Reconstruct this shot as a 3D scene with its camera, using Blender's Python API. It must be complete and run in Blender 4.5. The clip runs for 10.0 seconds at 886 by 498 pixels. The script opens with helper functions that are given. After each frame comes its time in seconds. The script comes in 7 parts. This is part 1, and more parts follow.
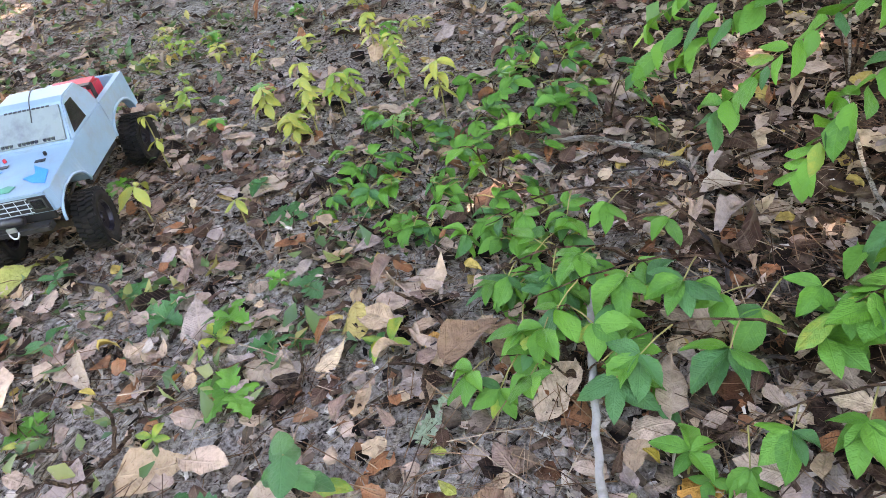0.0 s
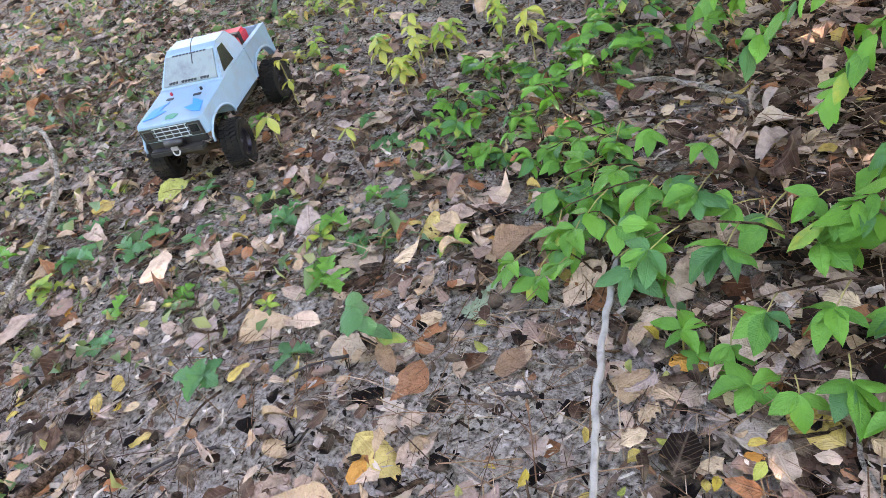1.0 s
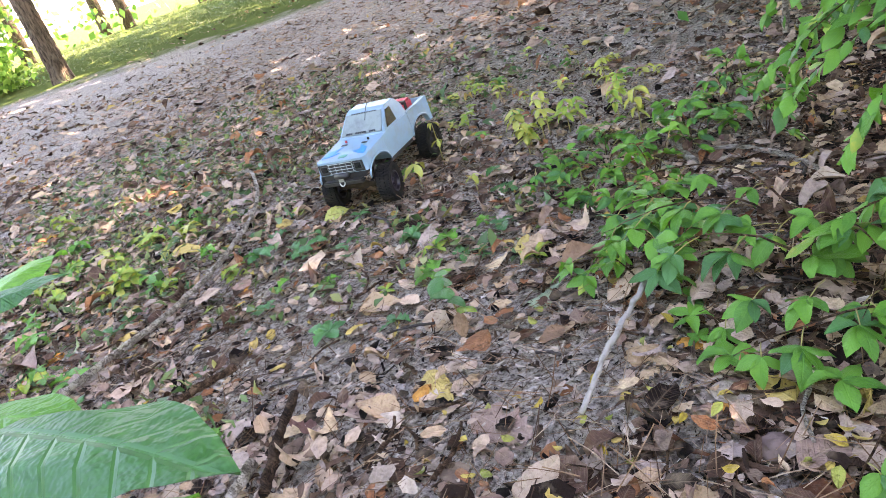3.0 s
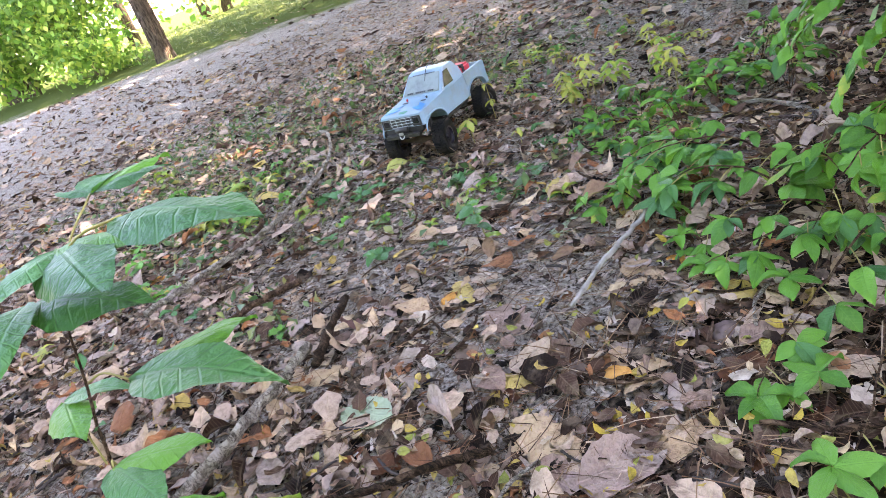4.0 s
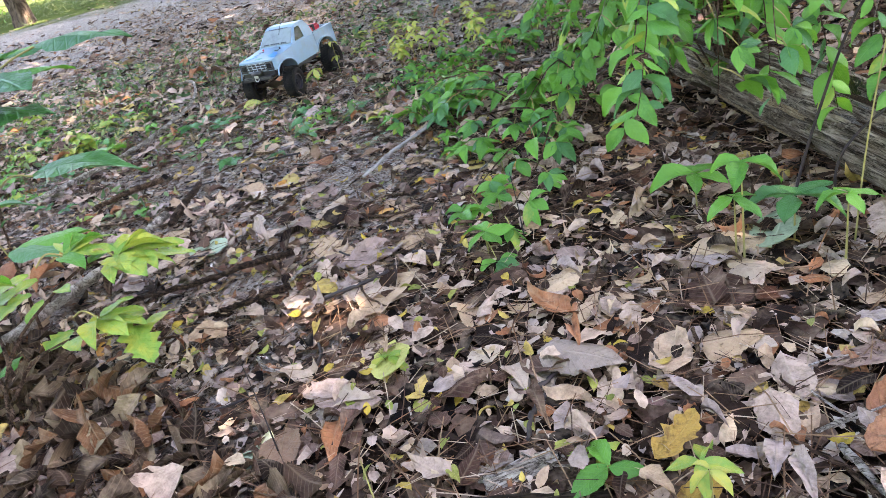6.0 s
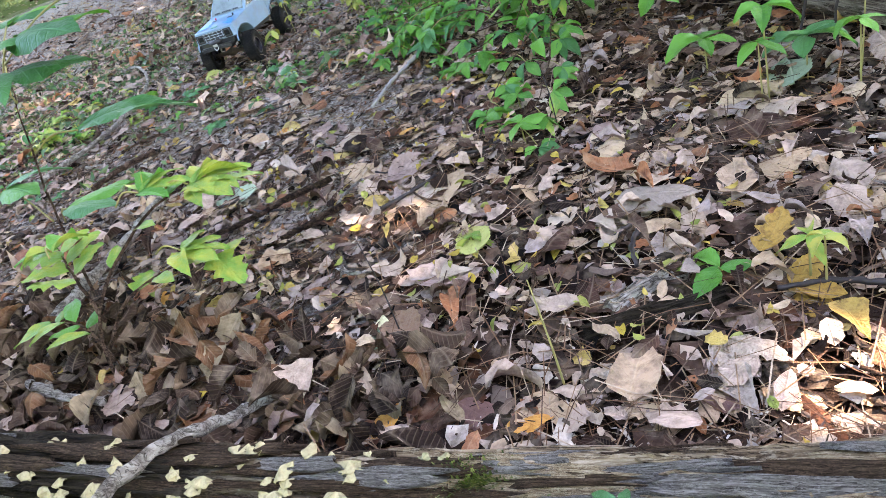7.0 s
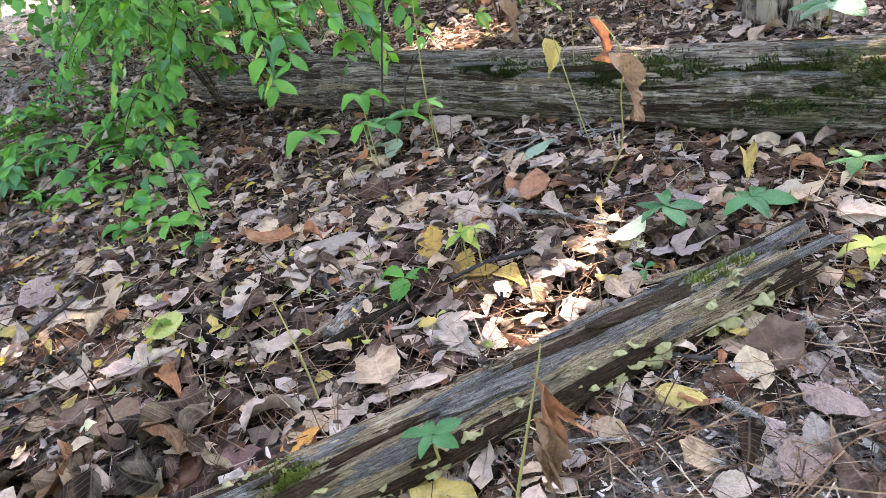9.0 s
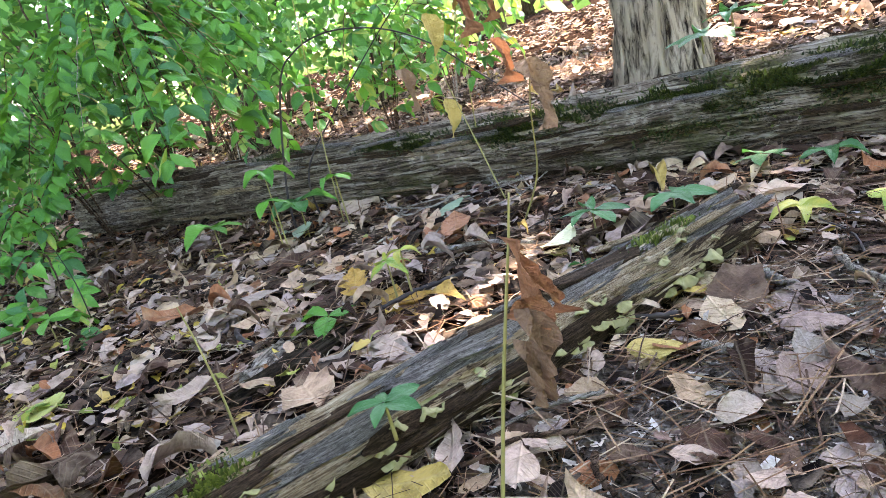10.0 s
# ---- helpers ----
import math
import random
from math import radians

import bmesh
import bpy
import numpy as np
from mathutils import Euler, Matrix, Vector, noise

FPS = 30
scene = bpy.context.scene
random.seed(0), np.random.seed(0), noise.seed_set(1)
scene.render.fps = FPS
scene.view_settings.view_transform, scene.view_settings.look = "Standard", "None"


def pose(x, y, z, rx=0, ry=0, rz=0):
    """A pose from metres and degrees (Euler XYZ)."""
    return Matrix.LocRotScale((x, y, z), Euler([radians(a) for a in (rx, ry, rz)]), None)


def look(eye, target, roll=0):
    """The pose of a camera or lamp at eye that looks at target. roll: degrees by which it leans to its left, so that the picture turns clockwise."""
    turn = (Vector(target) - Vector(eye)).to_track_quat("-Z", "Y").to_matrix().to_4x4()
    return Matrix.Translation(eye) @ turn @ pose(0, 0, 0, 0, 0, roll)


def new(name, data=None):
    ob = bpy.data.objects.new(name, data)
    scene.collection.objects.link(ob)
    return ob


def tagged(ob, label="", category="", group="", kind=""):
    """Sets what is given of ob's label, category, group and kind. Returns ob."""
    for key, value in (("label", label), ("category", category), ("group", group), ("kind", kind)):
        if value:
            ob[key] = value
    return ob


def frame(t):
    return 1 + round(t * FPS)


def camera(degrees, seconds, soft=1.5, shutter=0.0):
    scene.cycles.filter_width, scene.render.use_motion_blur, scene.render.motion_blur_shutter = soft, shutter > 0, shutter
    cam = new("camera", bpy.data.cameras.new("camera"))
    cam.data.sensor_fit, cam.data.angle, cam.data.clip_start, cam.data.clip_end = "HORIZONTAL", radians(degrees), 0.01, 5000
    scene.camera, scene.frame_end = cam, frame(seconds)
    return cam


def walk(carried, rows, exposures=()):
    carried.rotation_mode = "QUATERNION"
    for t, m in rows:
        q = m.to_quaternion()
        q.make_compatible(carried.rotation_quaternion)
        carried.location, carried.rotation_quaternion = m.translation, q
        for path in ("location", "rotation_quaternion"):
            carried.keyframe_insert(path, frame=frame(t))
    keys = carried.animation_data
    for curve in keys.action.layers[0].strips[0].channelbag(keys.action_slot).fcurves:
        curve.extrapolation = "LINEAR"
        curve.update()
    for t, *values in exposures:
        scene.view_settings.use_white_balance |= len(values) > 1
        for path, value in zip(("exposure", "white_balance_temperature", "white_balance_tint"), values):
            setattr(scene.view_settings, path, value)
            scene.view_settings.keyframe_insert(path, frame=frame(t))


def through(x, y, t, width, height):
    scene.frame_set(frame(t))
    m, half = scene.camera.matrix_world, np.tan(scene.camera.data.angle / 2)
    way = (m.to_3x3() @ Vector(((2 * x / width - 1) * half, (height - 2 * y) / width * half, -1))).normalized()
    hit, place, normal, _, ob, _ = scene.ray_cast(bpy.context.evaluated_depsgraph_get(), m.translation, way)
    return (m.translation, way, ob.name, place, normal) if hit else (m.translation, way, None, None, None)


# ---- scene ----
cam = camera(65.2, 10.0, soft=0.5)
PATH = [
    (0, (0.244, 0.133, 0.82), (-0.278, 1.602, -0.433), -13.1),
    (0.5, (0.306, -0.014, 0.809), (-0.36, 1.368, -0.474), -15.0),
    (1, (0.443, -0.048, 0.847), (-0.445, 1.249, -0.39), -19.5),
    (1.5, (0.678, -0.083, 0.871), (-0.218, 1.302, -0.261), -17.2),
    (2, (0.747, -0.218, 0.862), (-0.183, 1.264, -0.106), -15.1),
    (2.5, (0.743, -0.319, 0.835), (-0.36, 1.08, -0.074), -16.3),
    (2.7, (0.753, -0.315, 0.823), (-0.431, 1.03, -0.065), -17.7),
    (3.8, (0.969, -0.399, 0.795), (-0.519, 0.654, -0.025), -20.8),
    (4, (1.045, -0.455, 0.775), (-0.425, 0.616, -0.055), -21.0),
    (4.5, (1.242, -0.547, 0.751), (-0.035, 0.687, -0.168), -18.2),
    (5, (1.371, -0.617, 0.747), (0.17, 0.685, -0.181), -16.5),
    (5.2, (1.444, -0.641, 0.744), (0.224, 0.653, -0.171), -16.6),
    (6.3, (1.574, -0.891, 0.694), (0.357, 0.385, -0.25), -15.2),
    (6.5, (1.544, -0.954, 0.689), (0.32, 0.304, -0.269), -16.2),
    (7, (1.426, -1.066, 0.676), (0.365, 0.27, -0.368), -22.0),
    (7.5, (1.32, -1.123, 0.675), (0.611, 0.38, -0.439), -19.1),
    (7.7, (1.296, -1.161, 0.687), (0.829, 0.484, -0.351), -17.0),
    (8, (1.269, -1.205, 0.672), (1.14, 0.514, -0.343), -16.4),
    (8.5, (1.262, -1.258, 0.633), (1.349, 0.418, -0.454), -14.6),
    (9, (1.249, -1.275, 0.632), (1.363, 0.46, -0.356), -13.7),
    (9.5, (1.195, -1.261, 0.604), (1.665, 0.474, -0.274), -14.2),
    (10, (1.157, -1.271, 0.395), (1.68, 0.562, -0.21), -15.2),
]
walk(cam, [(t, look(eye, target, roll)) for t, eye, target, roll in PATH],
     exposures=[(0.0, 4.6, 8100, 26), (2.5, 4.5, 7900, 28), (4.0, 4.4, 7700, 27), (5.0, 4.35, 7600, 26), (7.5, 4.4, 7050, 23), (9.0, 4.38, 7050, 23), (10.0, 4.2, 7000, 20)])
# ---- world, sun, exposure ----
SUN_ELEVATION, SUN_AZIMUTH = 48.0, 42.0          # azimuth from +y towards +x
SUN_WAY = Vector((math.sin(radians(SUN_AZIMUTH)) * math.cos(radians(SUN_ELEVATION)),
                  math.cos(radians(SUN_AZIMUTH)) * math.cos(radians(SUN_ELEVATION)),
                  math.sin(radians(SUN_ELEVATION))))
world = bpy.data.worlds.new("world")
scene.world = world
world.use_nodes = True
wn = world.node_tree.nodes
sky = wn.new("ShaderNodeTexSky")
sky.sky_type, sky.sun_disc = "NISHITA", False
sky.sun_elevation, sky.sun_rotation = radians(SUN_ELEVATION), radians(SUN_AZIMUTH)
wn["Background"].inputs["Strength"].default_value = 0.15
world.node_tree.links.new(sky.outputs["Color"], wn["Background"].inputs["Color"])
lamp = bpy.data.lights.new("sun", "SUN")
lamp.energy, lamp.angle, lamp.color = 3.3, radians(0.53), (1.0, 0.93, 0.82)
sun = new("sun", lamp)
sun.matrix_world = look(SUN_WAY * 30, (0, 0, 0))

rnd = random.Random(11)


# ---- materials ----
def srgb(r, g, b):
    return tuple(((c / 255 + 0.055) / 1.055) ** 2.4 if c > 10 else c / 255 / 12.92 for c in (r, g, b)) + (1.0,)


class Mat:
    """A node material with a few short ways to wire it."""

    def __init__(self, name, rough=0.8, spec=0.3, metal=0.0):
        self.m = bpy.data.materials.new(name)
        self.m.use_nodes = True
        self.t = self.m.node_tree
        self.b = self.t.nodes["Principled BSDF"]
        self.b.inputs["Roughness"].default_value = rough
        self.b.inputs["Specular IOR Level"].default_value = spec
        self.b.inputs["Metallic"].default_value = metal
        self.co = self.t.nodes.new("ShaderNodeTexCoord")
        self.out = self.t.nodes["Material Output"]

    def link(self, a, b):
        self.t.links.new(a, b)

    def coords(self, which="Object", scale=(1, 1, 1)):
        mp = self.t.nodes.new("ShaderNodeMapping")
        mp.inputs["Scale"].default_value = scale
        self.link(self.co.outputs[which], mp.inputs["Vector"])
        return mp.outputs["Vector"]

    def noise(self, scale, vec=None, detail=4.0, rough=0.6, distortion=0.0):
        n = self.t.nodes.new("ShaderNodeTexNoise")
        n.inputs["Scale"].default_value, n.inputs["Detail"].default_value = scale, detail
        n.inputs["Roughness"].default_value, n.inputs["Distortion"].default_value = rough, distortion
        self.link(vec if vec else self.coords(), n.inputs["Vector"])
        return n.outputs["Fac"]

    def voronoi(self, scale, vec=None, out="Distance", feature="F1"):
        n = self.t.nodes.new("ShaderNodeTexVoronoi")
        n.feature = feature
        n.inputs["Scale"].default_value = scale
        self.link(vec if vec else self.coords(), n.inputs["Vector"])
        return n.outputs[out]

    def ramp(self, fac, stops, interpolation="LINEAR"):
        r = self.t.nodes.new("ShaderNodeValToRGB")
        r.color_ramp.interpolation = interpolation
        e = r.color_ramp.elements
        while len(e) < len(stops):
            e.new(0.5)
        for el, (p, c) in zip(e, stops):
            el.position, el.color = p, c if len(c) == 4 else (*c, 1)
        self.link(fac, r.inputs["Fac"])
        return r.outputs["Color"]

    def mix(self, fac, a, b, mode="MIX"):
        n = self.t.nodes.new("ShaderNodeMix")
        n.data_type, n.blend_type = "RGBA", mode
        for sock, v in ((n.inputs[0], fac), (n.inputs[6], a), (n.inputs[7], b)):
            if hasattr(v, "links"):
                self.link(v, sock)
            else:
                sock.default_value = v
        return n.outputs[2]

    def math(self, op, a, b=0.0, c=0.0):
        n = self.t.nodes.new("ShaderNodeMath")
        n.operation = op
        for sock, v in zip(n.inputs, (a, b, c)):
            if hasattr(v, "links"):
                self.link(v, sock)
            else:
                sock.default_value = v
        return n.outputs[0]

    def span(self, fac, lo, hi):
        n = self.t.nodes.new("ShaderNodeMapRange")
        n.inputs["From Min"].default_value, n.inputs["From Max"].default_value = lo, hi
        self.link(fac, n.inputs["Value"])
        return n.outputs["Result"]

    def sep(self, vec):
        n = self.t.nodes.new("ShaderNodeSeparateXYZ")
        self.link(vec, n.inputs[0])
        return n.outputs

    def bump(self, height, strength=0.5, distance=0.01):
        n = self.t.nodes.new("ShaderNodeBump")
        n.inputs["Strength"].default_value, n.inputs["Distance"].default_value = strength, distance
        self.link(height, n.inputs["Height"])
        self.link(n.outputs["Normal"], self.b.inputs["Normal"])
        return n.outputs["Normal"]

    def colour(self, c):
        if hasattr(c, "links"):
            self.link(c, self.b.inputs["Base Color"])
        else:
            self.b.inputs["Base Color"].default_value = c
        return self

    def shine_through(self, colour, amount):
        """Thin leaves let light through."""
        tr = self.t.nodes.new("ShaderNodeBsdfTranslucent")
        mx = self.t.nodes.new("ShaderNodeMixShader")
        mx.inputs[0].default_value = amount
        if hasattr(colour, "links"):
            self.link(colour, tr.inputs["Color"])
        else:
            tr.inputs["Color"].default_value = colour
        self.link(self.b.outputs[0], mx.inputs[1])
        self.link(tr.outputs[0], mx.inputs[2])
        self.link(mx.outputs[0], self.out.inputs["Surface"])

    def random_of_thing(self):
        return self.t.nodes.new("ShaderNodeObjectInfo").outputs["Random"]

    def random_of_piece(self):
        return self.t.nodes.new("ShaderNodeNewGeometry").outputs["Random Per Island"]

    def place(self):
        return self.t.nodes.new("ShaderNodeNewGeometry").outputs["Position"]


def soil_material():
    k = Mat("forest_soil", 1.0, 0.0)
    p = k.place()
    fine = k.noise(90, p, 6, 0.7)
    mid = k.noise(14, p, 5, 0.65)
    big = k.noise(1.6, p, 3)
    earth = k.ramp(fine, [(0.36, srgb(14, 11, 9)), (0.44, srgb(134, 121, 111)), (0.55, srgb(190, 177, 166)), (0.72, srgb(224, 213, 204))])
    earth = k.mix(k.span(mid, 0.35, 0.7), earth, k.ramp(fine, [(0.36, srgb(30, 24, 21)), (0.62, srgb(182, 168, 156))]))
    earth = k.mix(k.math("MULTIPLY", k.span(big, 0.4, 0.7), 0.4), earth, srgb(146, 134, 122))
    x, y, z = k.sep(p)
    # moist humus away from the trodden line, darkened for the shade between leaves
    humus = k.ramp(fine, [(0.3, srgb(14, 10, 8)), (0.55, srgb(42, 31, 25)), (0.8, srgb(84, 66, 54))])
    thick = k.math("ADD", k.math("ADD", x, k.math("MULTIPLY", y, 0.15)), k.math("MULTIPLY", k.math("SUBTRACT", mid, 0.5), 1.2))
    bare = k.math("MULTIPLY", k.math("MULTIPLY", k.span(y, -0.58, -0.72), k.span(x, 1.25, 1.45)), 0.5)
    earth = k.mix(k.math("MULTIPLY", k.span(thick, 0.35, 0.75), k.math("SUBTRACT", 1.0, bare)), earth, humus)
    # grass takes over on the far side of the track
    edge = k.math("ADD", k.math("MULTIPLY", x, -0.55), k.math("MULTIPLY", y, 0.83))
    edge = k.math("ADD", edge, k.math("MULTIPLY", big, 3.0))
    grass = k.ramp(fine, [(0.3, srgb(58, 66, 36)), (0.6, srgb(86, 96, 54)), (0.8, srgb(108, 114, 72))])
    k.colour(k.mix(k.span(edge, 10.6, 12.2), earth, grass))
    k.bump(k.math("ADD", k.noise(260, p, 4, 0.7), k.math("ADD", fine, mid)), 1.0, 0.014)
    return k.m


DEAD = [(0.0, srgb(46, 30, 23)), (0.08, srgb(172, 145, 127)), (0.18, srgb(88, 65, 54)), (0.27, srgb(190, 160, 137)), (0.35, srgb(136, 109, 96)), (0.43, srgb(26, 17, 14)),
        (0.50, srgb(176, 144, 116)), (0.58, srgb(72, 50, 40)), (0.66, srgb(178, 150, 131)), (0.76, srgb(152, 98, 66)), (0.82, srgb(158, 137, 126)), (0.92, srgb(198, 168, 136)), (0.97, srgb(180, 150, 82))]
CHIP = [(0.0, srgb(10, 7, 6)), (0.22, srgb(106, 88, 77)), (0.36, srgb(13, 9, 8)), (0.56, srgb(154, 134, 120)), (0.68, srgb(44, 32, 26)), (0.82, srgb(184, 165, 148)), (0.93, srgb(134, 90, 62))]


def litter_material(name, stops, veins=True):
    k = Mat(name, 0.85, 0.06)
    p = k.place()
    base = k.ramp(k.random_of_piece(), stops, "CONSTANT")
    blot = k.noise(45, p, 5, 0.7)
    base = k.mix(k.span(blot, 0.42, 0.7), base, k.mix(0.6, base, srgb(26, 17, 13)))
    pale = k.noise(22, p, 4, 0.6)
    base = k.mix(k.math("MULTIPLY", k.span(pale, 0.5, 0.75), 0.3), base, srgb(184, 158, 132))
    grain = k.noise(300, p, 3)
    height = k.math("ADD", k.noise(120, p, 4), grain)
    if veins:
        at = k.t.nodes.new("ShaderNodeAttribute")
        at.attribute_name = "leaf"
        x, y, z = k.sep(at.outputs["Vector"])
        side = k.math("ABSOLUTE", x)
        vein = k.math("PINGPONG", k.math("MULTIPLY", k.math("SUBTRACT", y, k.math("MULTIPLY", side, 0.9)), 9.0), 0.5)
        line = k.math("MAXIMUM", k.math("SUBTRACT", 0.7, k.span(vein, 0.0, 0.2)), k.math("SUBTRACT", 1.0, k.span(side, 0.004, 0.03)))
        base = k.mix(k.math("MULTIPLY", line, 0.13), base, srgb(196, 170, 140))
        height = k.math("ADD", height, k.math("MULTIPLY", line, 0.5))
    k.colour(base)
    k.bump(height, 0.8, 0.004)
    k.shine_through(base, 0.08)
    return k.m


def dead_leaf_material(name, colour, dark, light, spots=0.5):
    """A fallen leaf: veins slant from the midrib, with stains of its own."""
    k = Mat(name, 0.7, 0.15)
    o = k.coords()
    x, y, z = k.sep(o)
    side = k.math("ABSOLUTE", x)
    slant = k.math("SUBTRACT", y, k.math("MULTIPLY", side, 0.9))
    vein = k.math("PINGPONG", k.math("MULTIPLY", slant, 11.0), 0.5)
    line = k.math("SUBTRACT", 1.0, k.span(vein, 0.0, 0.12))
    rib = k.math("SUBTRACT", 1.0, k.span(side, 0.004, 0.016))
    line = k.math("MAXIMUM", k.math("MULTIPLY", line, 0.55), rib)
    who = k.random_of_thing()
    base = k.mix(k.math("MULTIPLY", who, 0.5), colour, light)
    shift = k.t.nodes.new("ShaderNodeVectorMath")
    shift.operation = "ADD"
    k.link(o, shift.inputs[0])
    k.link(k.math("MULTIPLY", who, 37.0), shift.inputs[1])
    blot = k.noise(4.0, shift.outputs[0], 5, 0.7, 0.4)
    base = k.mix(k.math("MULTIPLY", k.span(blot, 0.5, 0.68), spots), base, dark)
    freckle = k.noise(30, shift.outputs[0], 3, 0.7)
    base = k.mix(k.math("MULTIPLY", k.span(freckle, 0.58, 0.7), 0.5), base, dark)
    base = k.mix(k.math("MULTIPLY", line, 0.22), base, light)
    k.colour(base)
    k.bump(k.math("ADD", k.math("MULTIPLY", line, 0.18), k.noise(10, shift.outputs[0], 4)), 0.6, 0.03)
    k.shine_through(base, 0.15)
    return k.m


def green_leaf_material(name, colour, light, through, yellow=0.0):
    k = Mat(name, 0.45, 0.4)
    o = k.coords()
    x, y, z = k.sep(o)
    side = k.math("ABSOLUTE", x)
    slant = k.math("SUBTRACT", y, k.math("MULTIPLY", side, 0.8))
    vein = k.math("PINGPONG", k.math("MULTIPLY", slant, 8.0), 0.5)
    line = k.math("MAXIMUM", k.math("SUBTRACT", 1.0, k.span(vein, 0.0, 0.1)), k.math("SUBTRACT", 1.0, k.span(side, 0.004, 0.018)))
    who = k.random_of_thing()
    base = k.mix(k.math("MULTIPLY", who, 0.75), colour, light)
    base = k.mix(k.span(k.noise(3, o, 4), 0.5, 0.9), base, light)
    if yellow:
        base = k.mix(k.math("MULTIPLY", k.span(k.noise(2.2, o, 4), 0.48, 0.62), yellow), base, srgb(196, 168, 60))
    base = k.mix(k.math("MULTIPLY", line, 0.22), base, light)
    k.colour(base)
    k.bump(k.math("SUBTRACT", k.noise(9, o, 3), line), 0.35, 0.03)
    k.shine_through(k.mix(0.4, base, through), 0.34)
    return k.m


def foliage_material(name, stops, through=0.4):
    k = Mat(name, 0.5, 0.35)
    base = k.ramp(k.random_of_piece(), stops)
    base = k.mix(k.math("MULTIPLY", k.noise(25, k.place(), 3), 0.4), base, srgb(40, 60, 24))
    k.colour(base)
    k.shine_through(base, through)
    return k.m


def wood_material(name, dark, mid, light, along=(3, 40, 40), moss=0.0, rough=0.85, rotten=None):
    """Weathered wood: the grain runs along the object's x."""
    k = Mat(name, rough, 0.06)
    o = k.coords("Object", along)
    grain = k.noise(1.0, o, 9, 0.78, 0.5)
    fine = k.noise(3.2, o, 6, 0.75, 0.3)
    big = k.noise(9, k.coords(), 5, 0.7)
    base = k.ramp(grain, [(0.38, dark), (0.48, mid), (0.60, light)])
    base = k.mix(k.math("MULTIPLY", k.span(fine, 0.50, 0.66), 0.6), base, k.mix(0.5, dark, mid))
    base = k.mix(k.math("MULTIPLY", k.span(big, 0.48, 0.62), 0.6), base, k.mix(0.35, mid, dark))
    speck = k.span(k.noise(55, k.coords(), 4, 0.7), 0.54, 0.64)
    base = k.mix(k.math("MULTIPLY", speck, 0.55), base, light)
    crack = k.math("SUBTRACT", 1.0, k.span(k.math("ABSOLUTE", k.math("SUBTRACT", k.noise(1.3, o, 7, 0.68, 0.7), 0.5)), 0.0, 0.034))
    base = k.mix(crack, base, k.mix(0.6, dark, srgb(16, 12, 9)))
    if rotten:
        x, y, z = k.sep(k.coords())
        far = k.span(k.math("ADD", x, k.math("MULTIPLY", k.math("SUBTRACT", big, 0.5), 0.6)), rotten[0], rotten[1])
        base = k.mix(k.math("MULTIPLY", far, 0.93), base, k.ramp(grain, [(0.35, srgb(16, 13, 10)), (0.6, srgb(38, 31, 24)), (0.75, srgb(64, 55, 43))]))
    if moss:
        patch = k.span(k.noise(4.2, k.coords("Object", (1, 1, 1)), 5, 0.7), 0.53, 0.62)
        green = k.ramp(k.noise(160, k.coords(), 3), [(0.3, srgb(34, 38, 16)), (0.7, srgb(86, 92, 40))])
        base = k.mix(k.math("MULTIPLY", patch, moss), base, green)
    k.colour(base)
    k.bump(k.math("SUBTRACT", k.math("ADD", grain, k.math("MULTIPLY", fine, 0.7)), crack), 1.0, 0.02)
    return k.m


def bark_material(name, dark, light, scale=1.0):
    k = Mat(name, 0.95, 0.05)
    o = k.coords("Object", (34 * scale, 34 * scale, 7 * scale))
    plate = k.noise(1.0, o, 7, 0.68, 0.6)
    lichen = k.span(k.noise(5, k.coords(), 4), 0.55, 0.75)
    base = k.ramp(plate, [(0.38, dark), (0.55, light), (0.75, light)])
    base = k.mix(k.math("MULTIPLY", lichen, 0.35), base, srgb(140, 140, 128))
    k.colour(base)
    k.bump(plate, 1.0, 0.03)
    return k.m


def plain_material(name, colour, rough=0.5, spec=0.4, metal=0.0, dirt=0.3, dirt_colour=None, scale=30):
    k = Mat(name, rough, spec, metal)
    n = k.noise(scale, k.coords(), 5, 0.65)
    k.colour(k.mix(k.math("MULTIPLY", k.span(n, 0.45, 0.75), dirt), colour, dirt_colour or srgb(92, 78, 64)))
    k.bump(k.noise(scale * 6, k.coords(), 3), 0.12, 0.002)
    return k.m


